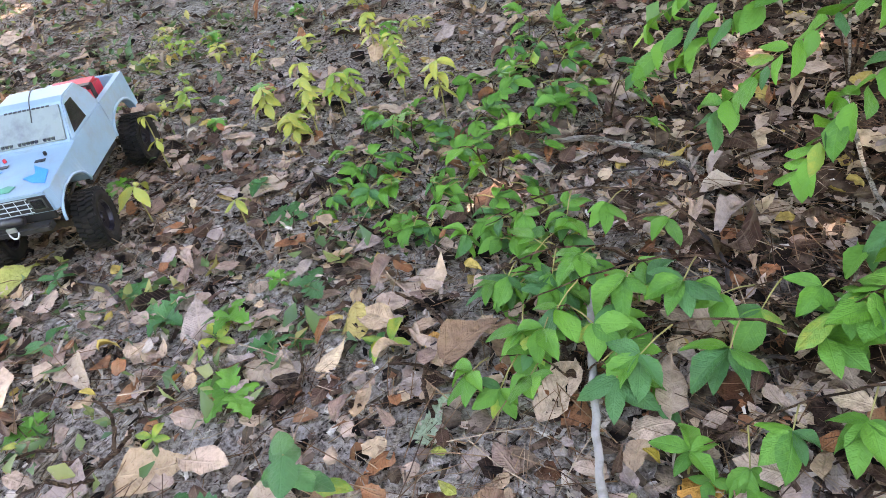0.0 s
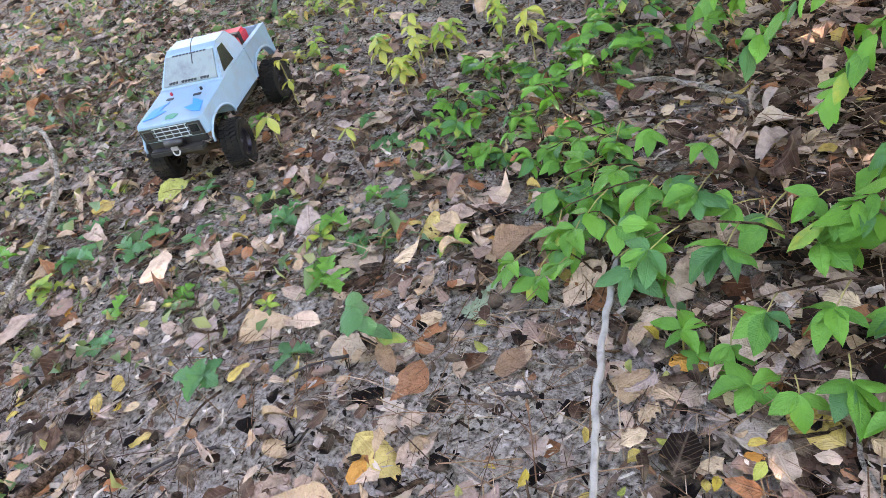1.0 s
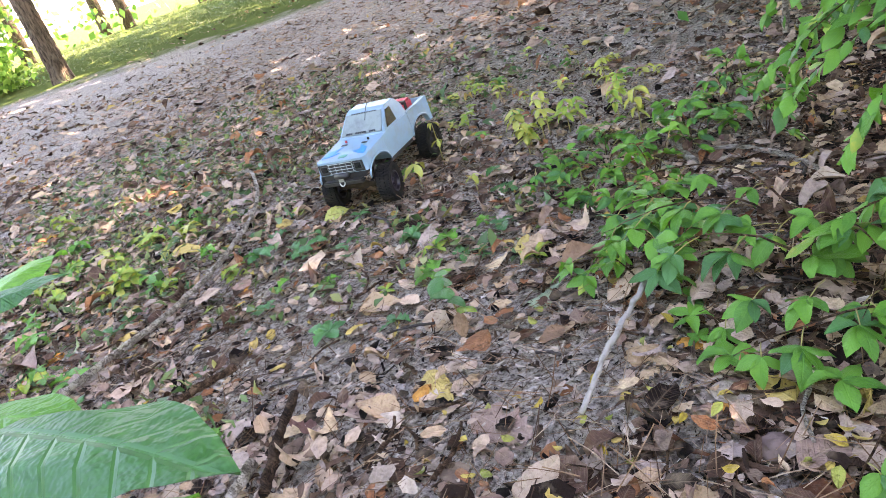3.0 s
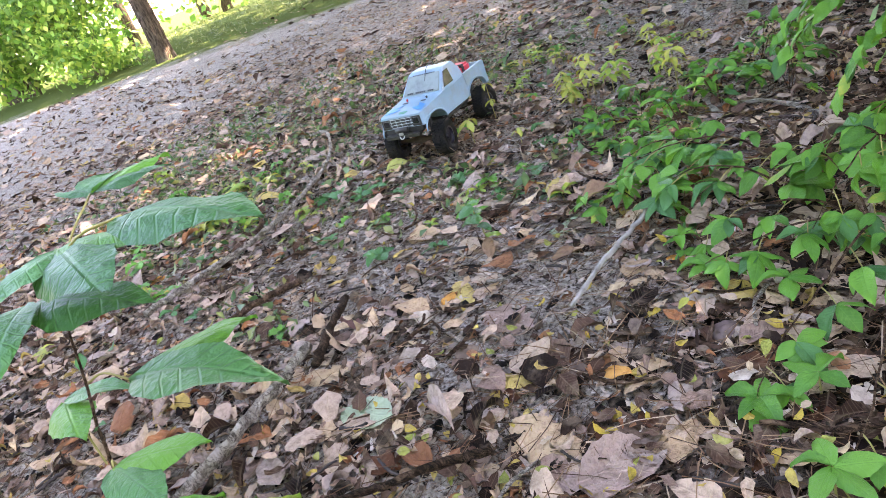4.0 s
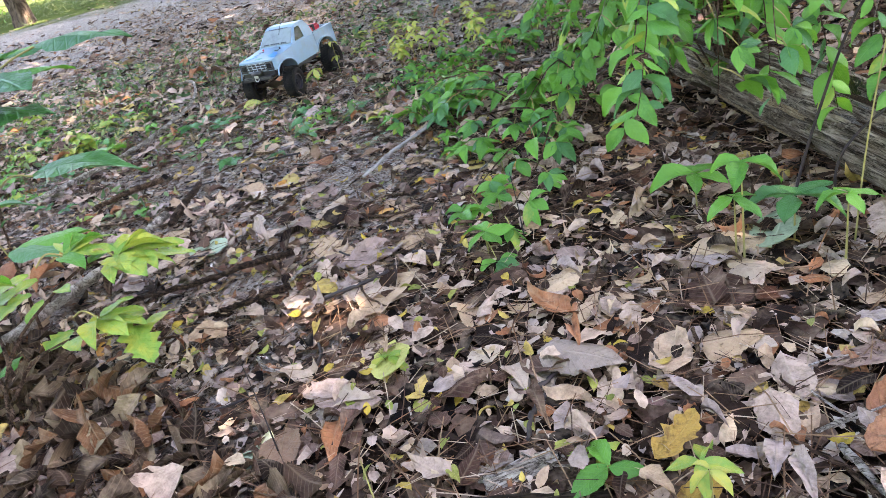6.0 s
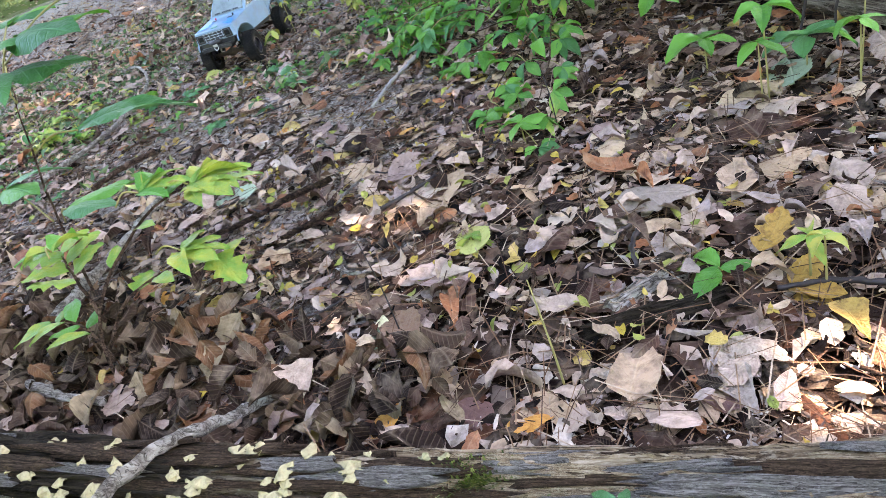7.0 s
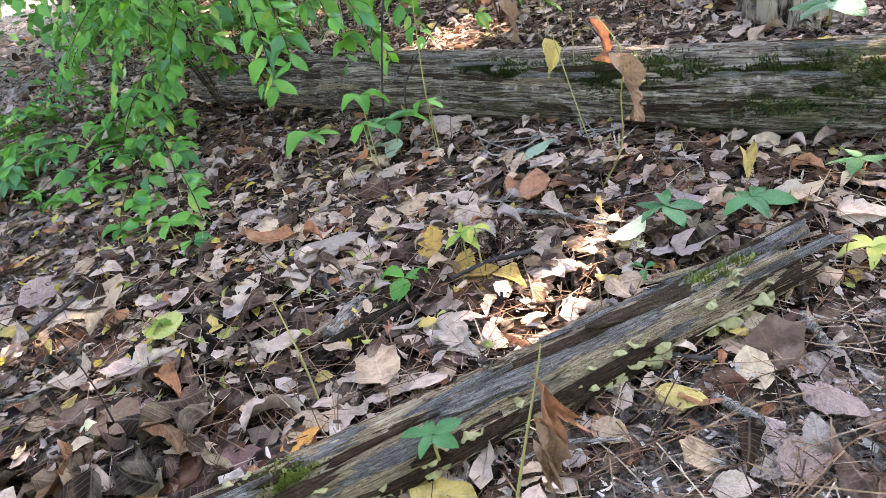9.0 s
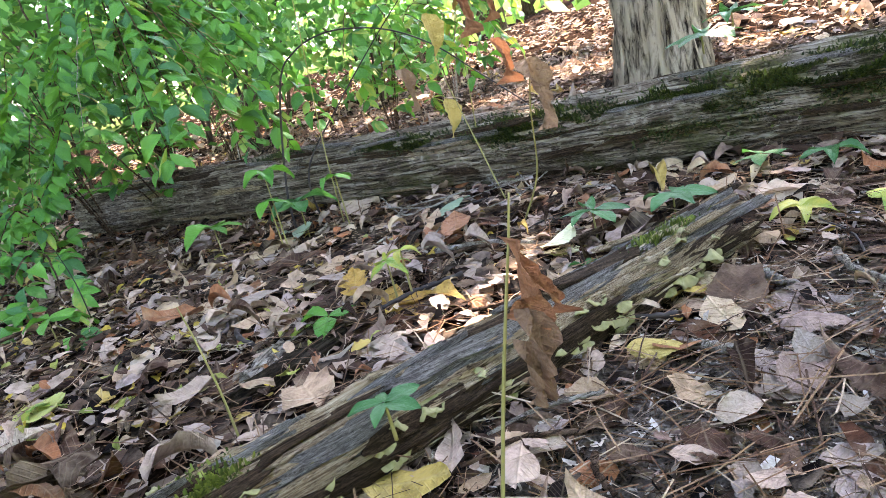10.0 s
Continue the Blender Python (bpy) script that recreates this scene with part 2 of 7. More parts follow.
SOIL = soil_material()
LITTER = litter_material("leaf_litter", DEAD)
DUST = litter_material("dusty_crumbs", [(0.0, srgb(14, 10, 8)), (0.20, srgb(170, 155, 142)), (0.42, srgb(84, 69, 59)), (0.54, srgb(198, 184, 170)), (0.75, srgb(136, 117, 104)), (0.86, srgb(12, 9, 7))], False)
CHIPS = litter_material("leaf_crumbs", CHIP, False)
NEEDLES = litter_material("pine_needles", [(0.0, srgb(110, 80, 58)), (0.3, srgb(138, 108, 82)), (0.55, srgb(74, 54, 43)), (0.85, srgb(170, 146, 122))], False)
KINDS = {
    "pale": dead_leaf_material("pale_dead_leaf", srgb(172, 146, 124), srgb(112, 86, 68), srgb(200, 178, 158), 0.45),
    "tan": dead_leaf_material("tan_dead_leaf", srgb(170, 138, 108), srgb(104, 76, 58), srgb(206, 178, 144)),
    "mauve": dead_leaf_material("mauve_dead_leaf", srgb(142, 116, 104), srgb(90, 68, 58), srgb(180, 154, 140)),
    "grey": dead_leaf_material("grey_dead_leaf", srgb(138, 120, 106), srgb(88, 72, 62), srgb(176, 158, 142)),
    "brown": dead_leaf_material("brown_dead_leaf", srgb(122, 92, 72), srgb(76, 54, 42), srgb(160, 128, 100)),
    "umber": dead_leaf_material("umber_dead_leaf", srgb(86, 62, 46), srgb(48, 33, 25), srgb(124, 96, 72), 0.7),
    "plum": dead_leaf_material("plum_dead_leaf", srgb(104, 72, 64), srgb(64, 42, 38), srgb(140, 106, 96)),
    "rust": dead_leaf_material("rust_dead_leaf", srgb(132, 84, 58), srgb(84, 52, 38), srgb(166, 118, 86)),
    "orange": dead_leaf_material("orange_dead_leaf", srgb(196, 132, 60), srgb(140, 86, 42), srgb(226, 170, 100)),
    "gold": dead_leaf_material("gold_dead_leaf", srgb(158, 118, 50), srgb(110, 78, 46), srgb(190, 158, 92), 0.9),
    "yellow": dead_leaf_material("yellow_dead_leaf", srgb(176, 148, 80), srgb(122, 94, 54), srgb(196, 174, 114)),
    "olive": dead_leaf_material("olive_dead_leaf", srgb(150, 150, 74), srgb(110, 94, 54), srgb(194, 188, 118)),
    "cream": dead_leaf_material("cream_dead_leaf", srgb(214, 202, 152), srgb(164, 144, 94), srgb(236, 228, 196), 0.3),
    "green": dead_leaf_material("grey_green_dead_leaf", srgb(140, 154, 124), srgb(104, 104, 80), srgb(184, 192, 164), 0.3),
}
FRESH = green_leaf_material("fresh_green_leaf", srgb(50, 104, 32), srgb(92, 146, 50), srgb(116, 168, 44))
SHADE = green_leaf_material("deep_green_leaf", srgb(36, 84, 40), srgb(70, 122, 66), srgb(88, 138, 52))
LIME = green_leaf_material("lime_leaf", srgb(86, 126, 44), srgb(134, 158, 68), srgb(142, 168, 56), 0.4)
SALLOW = green_leaf_material("yellow_seedling_leaf", srgb(128, 138, 58), srgb(164, 166, 86), srgb(150, 160, 62), 0.4)
FAR_GREEN = foliage_material("far_foliage", [(0.0, srgb(70, 112, 36)), (0.4, srgb(110, 152, 56)), (0.75, srgb(150, 186, 80)), (1.0, srgb(186, 200, 96))])
BUSH_GREEN = foliage_material("bush_foliage", [(0.0, srgb(54, 104, 40)), (0.5, srgb(84, 142, 58)), (0.85, srgb(118, 168, 80)), (1.0, srgb(156, 184, 88))])
CANOPY = foliage_material("canopy_foliage", [(0.0, srgb(56, 84, 34)), (1.0, srgb(96, 128, 58))], 0.2)
GRASS = foliage_material("grass_blades", [(0.0, srgb(70, 84, 40)), (0.6, srgb(98, 110, 58)), (1.0, srgb(126, 124, 80))], 0.3)
STEM = plain_material("straw_stem", srgb(132, 122, 72), 0.7, 0.2, 0, 0.5, srgb(96, 76, 50))
TWIG = wood_material("grey_twig", srgb(104, 92, 82), srgb(166, 152, 138), srgb(200, 188, 174), (8, 60, 60))
PALE_STICK = plain_material("pale_stick", srgb(134, 127, 120), 0.9, 0.1, 0, 0.7, srgb(70, 60, 52), 40)
BROWN_TWIG = wood_material("brown_twig", srgb(42, 30, 24), srgb(88, 66, 52), srgb(130, 104, 84), (8, 60, 60))
DARK_STICK = wood_material("dark_stick_bark", srgb(20, 14, 11), srgb(58, 43, 34), srgb(104, 82, 66), (8, 60, 60))
DARK_TWIG = plain_material("dark_stalk", srgb(36, 27, 25), 0.7, 0.3, 0, 0.3)
LOG_GREY = wood_material("decayed_log_wood", srgb(70, 50, 36), srgb(168, 142, 112), srgb(216, 196, 168), (5, 62, 62), 0.10, 0.9, (1.48, 1.22))
LOG_MOSS = wood_material("mossy_log_wood", srgb(54, 42, 33), srgb(120, 104, 88), srgb(178, 164, 146), (4, 60, 60), 0.6)
BARK = bark_material("ridged_bark", srgb(34, 25, 19), srgb(168, 148, 124))
BARK_DARK = bark_material("dark_bark", srgb(44, 36, 30), srgb(98, 84, 72))
FUNGUS = plain_material("bracket_fungus_flesh", srgb(132, 124, 90), 0.95, 0.05, 0, 0.9, srgb(84, 84, 54), 110)
CREAM_FUNGUS = plain_material("cream_fungus_flesh", srgb(150, 136, 102), 0.95, 0.05, 0, 0.9, srgb(96, 82, 56), 120)
STONE = plain_material("grey_stone", srgb(104, 86, 80), 0.95, 0.1, 0, 0.8, srgb(58, 46, 40), 60)
MOSS = foliage_material("moss_tuft", [(0.0, srgb(24, 30, 10)), (0.6, srgb(50, 58, 20)), (1.0, srgb(88, 94, 36))], 0.15)
WEED = foliage_material("ground_weed", [(0.0, srgb(52, 80, 44)), (0.5, srgb(82, 106, 60)), (0.85, srgb(118, 124, 70)), (1.0, srgb(158, 142, 80))], 0.3)
LIME_MOSS = foliage_material("bright_moss", [(0.0, srgb(56, 64, 22)), (0.6, srgb(98, 108, 40)), (1.0, srgb(144, 146, 74))], 0.2)
UMBER = litter_material("curled_umber_leaves", [(0.0, srgb(70, 52, 40)), (0.2, srgb(40, 29, 23)), (0.4, srgb(96, 76, 58)), (0.6, srgb(54, 39, 30)), (0.75, srgb(104, 70, 46)), (0.88, srgb(138, 118, 92))])
YELLOWS = litter_material("yellow_leaflets", [(0.0, srgb(176, 148, 60)), (0.3, srgb(150, 150, 74)), (0.55, srgb(188, 162, 84)), (0.8, srgb(128, 136, 66))])
BASE = litter_material("rotting_leaves", [(0.0, srgb(44, 31, 24)), (0.25, srgb(74, 54, 43)), (0.5, srgb(30, 21, 17)), (0.7, srgb(98, 76, 62)), (0.88, srgb(84, 52, 36))], False)
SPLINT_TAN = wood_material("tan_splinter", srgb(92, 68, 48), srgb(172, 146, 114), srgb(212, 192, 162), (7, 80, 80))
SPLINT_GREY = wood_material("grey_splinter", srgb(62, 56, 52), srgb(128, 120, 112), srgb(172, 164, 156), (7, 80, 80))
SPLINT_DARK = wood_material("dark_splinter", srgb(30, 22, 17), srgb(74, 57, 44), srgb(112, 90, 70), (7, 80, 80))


# ---- mesh helpers ----
def quad_mesh(name, verts, quads, material, smooth=True):
    """One mesh out of arrays of places and of four-cornered faces."""
    verts, quads = np.asarray(verts, np.float32), np.asarray(quads, np.int32)
    me = bpy.data.meshes.new(name)
    me.vertices.add(len(verts))
    me.vertices.foreach_set("co", verts.ravel())
    me.loops.add(quads.size)
    me.loops.foreach_set("vertex_index", quads.ravel())
    me.polygons.add(len(quads))
    me.polygons.foreach_set("loop_start", np.arange(0, quads.size, 4, dtype=np.int32))
    me.polygons.foreach_set("loop_total", np.full(len(quads), 4, np.int32))
    me.polygons.foreach_set("use_smooth", np.full(len(quads), smooth))
    me.update(calc_edges=True)
    me.materials.append(material)
    return me


def part(name, data, material=None, parent=None, label=""):
    """Links a bmesh or a mesh as one object, under a thing or a part."""
    if isinstance(data, bmesh.types.BMesh):
        me = bpy.data.meshes.new(name)
        data.to_mesh(me)
        data.free()
        data = me
    if material and not data.materials:
        data.materials.append(material)
    ob = new(name, data)
    if parent:
        ob.parent = parent
    if label:
        ob["label"] = label
    return ob


def thing(name, x, y, z, label, category, group="", turn=0.0):
    ob = new(name)
    ob.empty_display_size = 0.05
    ob.matrix_basis = pose(x, y, z, 0, 0, turn)
    return tagged(ob, label, category, group)


def ground_z(x, y):
    """The forest floor: small humps near by, a slow rise far off."""
    far = math.hypot(x, y - 0.5)
    z = 0.012 * noise.noise((x * 3.1, y * 3.1, 0.3)) + 0.006 * noise.noise((x * 11, y * 11, 4.0)) - 0.004
    z += 0.10 * noise.noise((x * 0.25, y * 0.25, 9.0)) * min(1.0, max(0.0, far - 3) / 6)
    return z + 0.010 * max(0.0, far - 6.0)


def leaf_rows(rows, shape, width, fold=0.15, bend=0.1, ruffle=0.0, serrate=0.0, seed=0, twist=0.0):
    """A leaf one metre long along +y: left edge, midrib and right edge, row by row."""
    r = np.random.default_rng(seed)
    v = np.linspace(0, 1, rows + 1)
    w = width * shape(v) + 0.004
    if serrate:
        w = w * (1 + serrate * np.where(np.arange(rows + 1) % 2 == 0, -1, 1))
    mid = bend * 4 * v * (1 - v) - bend * 0.6 * v
    lean = r.normal(0, 0.02, rows + 1)
    out = []
    for s in (-1, 0, 1):
        z = mid + abs(s) * (fold * w + ruffle * r.normal(0, 1, rows + 1) * np.minimum(1, w / width)) + s * twist * (v - 0.4)
        out.append(np.stack([s * w + lean * 0.6, v + abs(s) * 0.05 * np.sin(v * 3.1), z], 1))
    verts = np.stack(out, 1).reshape(-1, 3)
    quads = []
    for i in range(rows):
        a, b = 3 * i, 3 * i + 3
        quads += [(a, a + 1, b + 1, b), (a + 1, a + 2, b + 2, b + 1)]
    return verts, np.array(quads)


def leaf_sheet(rows, cols, shape, width, fold, bend, ripple, bite, seed, twist=0.0, curl=0.0):
    """A leaf one metre long along +y, curved across as well as along, its two edges each uneven in their own way."""
    r = np.random.default_rng(seed)
    v = np.linspace(0, 1, rows + 1)
    knots = np.linspace(0, 1, 7)
    verts = []
    sway = 0.05 * np.sin(v * 3.1 + r.uniform(0, 3))
    edge = [1 - bite * r.random(7) for _ in (0, 1)]
    phase = r.uniform(0, 6.3, 4)
    for i, t in enumerate(v):
        w = width * float(shape(np.array([t]))[0]) + 0.003
        for j in range(cols + 1):
            u = 2 * j / cols - 1
            side = np.interp(t, knots, edge[0 if u < 0 else 1]) * (1 + 0.03 * (-1) ** i * (abs(u) > 0.9))
            x = u * w * side
            z = bend * 4 * t * (1 - t) - bend * 0.6 * t + fold * abs(x) + curl * x * x / width + twist * u * (t - 0.4)
            z += ripple * (np.sin(7 * t + 5 * u + phase[0]) + 0.7 * np.sin(13 * t - 7 * u + phase[1])) * (0.3 + abs(u))
            verts.append((x + sway[i] * 0.6, t + 0.05 * abs(u) * np.sin(t * 3.1), z))
    n = cols + 1
    quads = [(i * n + j, i * n + j + 1, (i + 1) * n + j + 1, (i + 1) * n + j) for i in range(rows) for j in range(cols)]
    return np.array(verts), np.array(quads)


def ovate(v):
    return np.sin(np.pi * v**0.72) ** 0.85


def pointed(v):
    return np.sin(np.pi * v**0.6) * (1 - 0.35 * v)


def rounded(v):
    return np.sqrt(np.clip(1 - (2 * v - 1) ** 2, 0, 1))


def heart(v):
    return np.clip(np.sin(np.pi * v**0.5), 0, 1) ** 0.7


def lobed(v):
    return np.interp(v, [0, 0.06, 0.22, 0.36, 0.5, 0.6, 0.72, 0.82, 0.93, 1], [0.1, 0.35, 0.95, 0.5, 1.0, 0.5, 0.75, 0.32, 0.3, 0.0])


def scatter(name, templates, place, size, material, label, category, tilt=0.35, lift=0.0, lift_spread=0.012, seed=1):
    """Many copies of a few leaf shapes strewn on the ground as one mesh."""
    r = np.random.default_rng(seed)
    count = len(place)
    which = r.integers(0, len(templates), count)
    all_v, all_q, all_c, base = [], [], [], 0
    zs = np.array([ground_z(x, y) for x, y in place])
    yaw, tx, ty = r.uniform(0, 2 * np.pi, count), r.normal(0, tilt, count), r.normal(0, tilt, count)
    flip = np.where(r.random(count) < 0.45, -1.0, 1.0)
    up = lift + np.abs(r.normal(0, lift_spread, count))
    for n, (tv, tq) in enumerate(templates):
        m = np.nonzero(which == n)[0]
        v = np.repeat(tv[None] - (0, 0.5, 0), len(m), 0) * size[m, None, None]
        v[..., 2] *= flip[m, None]
        c, s = np.cos(tx[m]), np.sin(tx[m])
        y, z = v[..., 1].copy(), v[..., 2].copy()
        v[..., 1], v[..., 2] = y * c[:, None] - z * s[:, None], y * s[:, None] + z * c[:, None]
        c, s = np.cos(ty[m]), np.sin(ty[m])
        x, z = v[..., 0].copy(), v[..., 2].copy()
        v[..., 0], v[..., 2] = x * c[:, None] + z * s[:, None], -x * s[:, None] + z * c[:, None]
        c, s = np.cos(yaw[m]), np.sin(yaw[m])
        x, y = v[..., 0].copy(), v[..., 1].copy()
        v[..., 0], v[..., 1] = x * c[:, None] - y * s[:, None], x * s[:, None] + y * c[:, None]
        low = np.minimum(0, v[..., 2].min(1)) * 0.7
        v[..., 2] += (zs[m] + up[m] - low)[:, None]
        v[..., 0] += place[m, 0][:, None]
        v[..., 1] += place[m, 1][:, None]
        q = tq[None] + (np.arange(len(m)) * len(tv))[:, None, None] + base
        all_v.append(v.reshape(-1, 3))
        all_c.append(np.tile(tv, (len(m), 1)))
        all_q.append(q.reshape(-1, 4))
        base += v.shape[0] * v.shape[1]
    me = quad_mesh(name, np.concatenate(all_v), np.concatenate(all_q), material)
    me.attributes.new("leaf", "FLOAT_VECTOR", "POINT").data.foreach_set("vector", np.concatenate(all_c).astype(np.float32).ravel())
    ob = new(name, me)
    return tagged(ob, label, category, kind="stuff")


def strewn(count, x0, x1, y0, y1, seed, keep=None):
    r = np.random.default_rng(seed)
    p = np.stack([r.uniform(x0, x1, count), r.uniform(y0, y1, count)], 1)
    if keep is not None:
        p = p[r.random(len(p)) < keep(p[:, 0], p[:, 1])]
    return p


def tube(points, radii, sides=7, rough=0.0, seed=0, cap=True):
    """A bmesh tube along a list of places, round but uneven."""
    r = random.Random(seed)
    bm, rings = bmesh.new(), []
    pts = [Vector(p) for p in points]
    ref = Vector((0, 0, 1)) if abs((pts[-1] - pts[0]).normalized().z) < 0.8 else Vector((1, 0, 0))
    for i, p in enumerate(pts):
        d = (pts[min(i + 1, len(pts) - 1)] - pts[max(i - 1, 0)]).normalized()
        a = d.cross(ref).normalized()
        b = a.cross(d)
        ring = []
        for j in range(sides):
            ang = 2 * math.pi * j / sides
            rad = radii[i] * (1 + rough * (r.random() - 0.5))
            ring.append(bm.verts.new(p + (a * math.cos(ang) + b * math.sin(ang)) * rad))
        rings.append(ring)
    for m, n in zip(rings, rings[1:]):
        for j in range(sides):
            bm.faces.new((m[j], m[(j + 1) % sides], n[(j + 1) % sides], n[j]))
    if cap:
        bm.faces.new(rings[0][::-1])
        bm.faces.new(rings[-1])
    for f in bm.faces:
        f.smooth = True
    bm.normal_update()
    return bm


def bent(points, steps, wobble=0.0, seed=0):
    """Places along a smooth line through the given points."""
    r = random.Random(seed)
    pts = [Vector(p) for p in points]
    full = [pts[0] * 2 - pts[1]] + pts + [pts[-1] * 2 - pts[-2]]
    out = []
    for i in range(1, len(full) - 2):
        for s in range(steps):
            t = s / steps
            a, b, c, d = full[i - 1:i + 3]
            out.append(0.5 * (2 * b + (c - a) * t + (2 * a - 5 * b + 4 * c - d) * t * t + (3 * b - a - 3 * c + d) * t**3))
    out.append(pts[-1])
    return [p + Vector((r.gauss(0, wobble), r.gauss(0, wobble), r.gauss(0, wobble * 0.6))) for p in out]


# ---- the forest floor ----
def build_ground():
    near_x, near_y = np.arange(-2.6, 3.6, 0.04), np.arange(-2.2, 3.6, 0.04)
    out = np.cumsum(0.04 * 1.14 ** np.arange(42))
    xs = np.concatenate([near_x[0] - out[::-1], near_x, near_x[-1] + out])
    ys = np.concatenate([near_y[0] - out[::-1], near_y, near_y[-1] + out])
    verts = [(x, y, ground_z(x, y)) for y in ys for x in xs]
    n = len(xs)
    i, j = np.meshgrid(np.arange(n - 1), np.arange(len(ys) - 1))
    a = (j * n + i).ravel()
    ob = new("ground", quad_mesh("ground", verts, np.stack([a, a + 1, a + n + 1, a + n], 1), SOIL))
    tagged(ob, "trodden grey-brown forest soil under fallen leaves", "ground", kind="structure")


build_ground()

def torn(shape, seed):
    """The outline of a shape with bites out of it."""
    r = np.random.default_rng(seed)
    cuts = r.uniform(0.74, 1.0, 9)
    return lambda v: shape(v) * np.interp(v, np.linspace(0, 1, 9), cuts)


LOW = [leaf_rows(7, torn(sh, 200 + s), w, f, b, ru, 0, s, tw) for s, (sh, w, f, b, ru, tw) in enumerate([
    (ovate, 0.30, 0.18, 0.06, 0.025, 0.0), (ovate, 0.36, -0.2, 0.05, 0.03, 0.1), (rounded, 0.40, 0.15, 0.08, 0.03, 0.0), (pointed, 0.34, 0.3, 0.10, 0.03, -0.1),
    (lobed, 0.40, 0.1, 0.06, 0.04, 0.1), (heart, 0.38, 0.2, -0.08, 0.03, 0.0), (ovate, 0.24, 0.9, 0.18, 0.05, 0.3), (pointed, 0.28, -0.4, 0.14, 0.04, -0.2),
    (lobed, 0.46, -0.15, 0.1, 0.05, 0.0), (ovate, 0.40, 0.12, 0.05, 0.04, 0.1), (ovate, 0.2, 1.4, 0.25, 0.06, 0.4), (rounded, 0.34, -0.3, 0.1, 0.04, -0.1)])]
uneven = np.random.default_rng(77)
for v, q in LOW:
    v[0::3, 0] *= uneven.uniform(0.78, 1.08, len(v) // 3)
    v[2::3, 0] *= uneven.uniform(0.78, 1.08, len(v) // 3)
    v[:, 2] += 0.03 * np.sin(v[:, 1] * 9 + uneven.uniform(0, 6)) * (np.abs(v[:, 0]) + 0.1)
SCRAP = [leaf_rows(2, lambda v, a=a, b=b: np.interp(v, [0, 0.5, 1], [a, 1, b]), w, f, bd, 0.03, 0, 50 + s) for s, (a, b, w, f, bd) in enumerate([
    (0.5, 0.3, 0.3, 0.25, 0.1), (0.2, 0.6, 0.4, -0.25, 0.1), (0.7, 0.1, 0.22, 0.5, 0.15), (0.4, 0.5, 0.10, 0.4, 0.15), (0.3, 0.9, 0.45, 0.2, 0.08), (0.6, 0.3, 0.08, 0.5, 0.2)])]
NEEDLE = [leaf_rows(2, lambda v: np.ones_like(v), 0.0045, 0.5, b, 0.0, 0, 80 + s) for s, b in enumerate((0.02, 0.06, -0.04))]
ONE = np.array([(0, 1, 2, 3)])
GRIT = [(np.array([(-a, 0, 0), (b, 0.12, 0.06), (c, 1, 0), (-d, 0.8, 0.1)]), ONE) for a, b, c, d in ((0.12, 0.2, 0.1, 0.22), (0.08, 0.06, 0.1, 0.05), (0.22, 0.1, 0.2, 0.06), (0.1, 0.13, 0.03, 0.08), (0.05, 0.07, 0.02, 0.08), (0.03, 0.05, 0.04, 0.02))]
FIBRE = [(np.array([(-w, 0, 0), (w, 0, 0.02), (w + k, 1, 0.03), (k, 1, 0)]), ONE) for w, k in ((0.010, 0.0), (0.007, 0.05), (0.016, -0.06), (0.009, 0.02))]


def litter_weight(x, y):
    """Leaves lie thick under the bushes and by the logs, thin on the trodden line."""
    trodden = np.exp(-(((x - 0.14 + 0.25 * (y - 0.4)) / 0.28) ** 2) - ((y - 0.42) / 0.26) ** 2) * 0.93
    trodden = np.maximum(trodden, np.exp(-(((x - 1.6) / 0.38) ** 2) - ((y + 0.80) / 0.2) ** 2) * 0.9)
    trodden = np.maximum(trodden, np.exp(-(((x + 0.55) / 0.38) ** 2) - ((y - 0.38) / 0.30) ** 2) * 0.5)
    left = np.clip((0.45 - x) / 0.9, 0, 1) * 0.42 * np.clip((y - 0.05) / 0.5, 0, 1)
    track = np.clip((y - 1.3 + 0.2 * x) / 0.8, 0, 1) * np.clip((0.3 - x) / 0.8, 0, 1) * 0.62
    return np.clip(1 - trodden - left - track, 0.04, 1) * np.clip((x + 3.2) / 1.2, 0, 1)


p = strewn(50000, -3.2, 3.6, -2.0, 3.2, 3, litter_weight)
scatter("leaf_litter", LOW, p, np.clip(np.random.default_rng(4).lognormal(-3.5, 0.48, len(p)), 0.012, 0.105), LITTER,
        "dry brown and tan fallen leaves covering the ground", "leaf litter", 0.17, 0.003, 0.013, 5)
p = strewn(17000, -1.4, 3.2, -1.8, 2.4, 66, lambda x, y: np.clip(0.2 + 1.1 * x, 0, 1) * litter_weight(x, y))
scatter("rotting_leaves", SCRAP, p, np.clip(np.random.default_rng(74).lognormal(-3.0, 0.3, len(p)), 0.03, 0.09), BASE,
        "flat brown rotting leaves under the dry ones", "leaf litter", 0.1, 0.0, 0.004, 84)
p = strewn(44000, -2.6, 3.6, -2.0, 3.2, 6, lambda x, y: np.clip((x + 2.6) / 1.0, 0, 1) * np.clip(0.3 + litter_weight(x, y), 0, 1))
scatter("leaf_scraps", SCRAP, p, np.clip(np.random.default_rng(7).lognormal(-4.0, 0.5, len(p)), 0.005, 0.05), CHIPS,
        "torn leaf and bark scraps on the soil", "leaf scraps", 0.25, 0.001, 0.010, 8)
p = np.concatenate([strewn(72000, -3.0, 0.8, -0.4, 3.0, 61, lambda x, y: np.clip((0.9 - x) / 0.6, 0, 1)), strewn(9000, 1.1, 2.1, -1.2, -0.5, 62)])
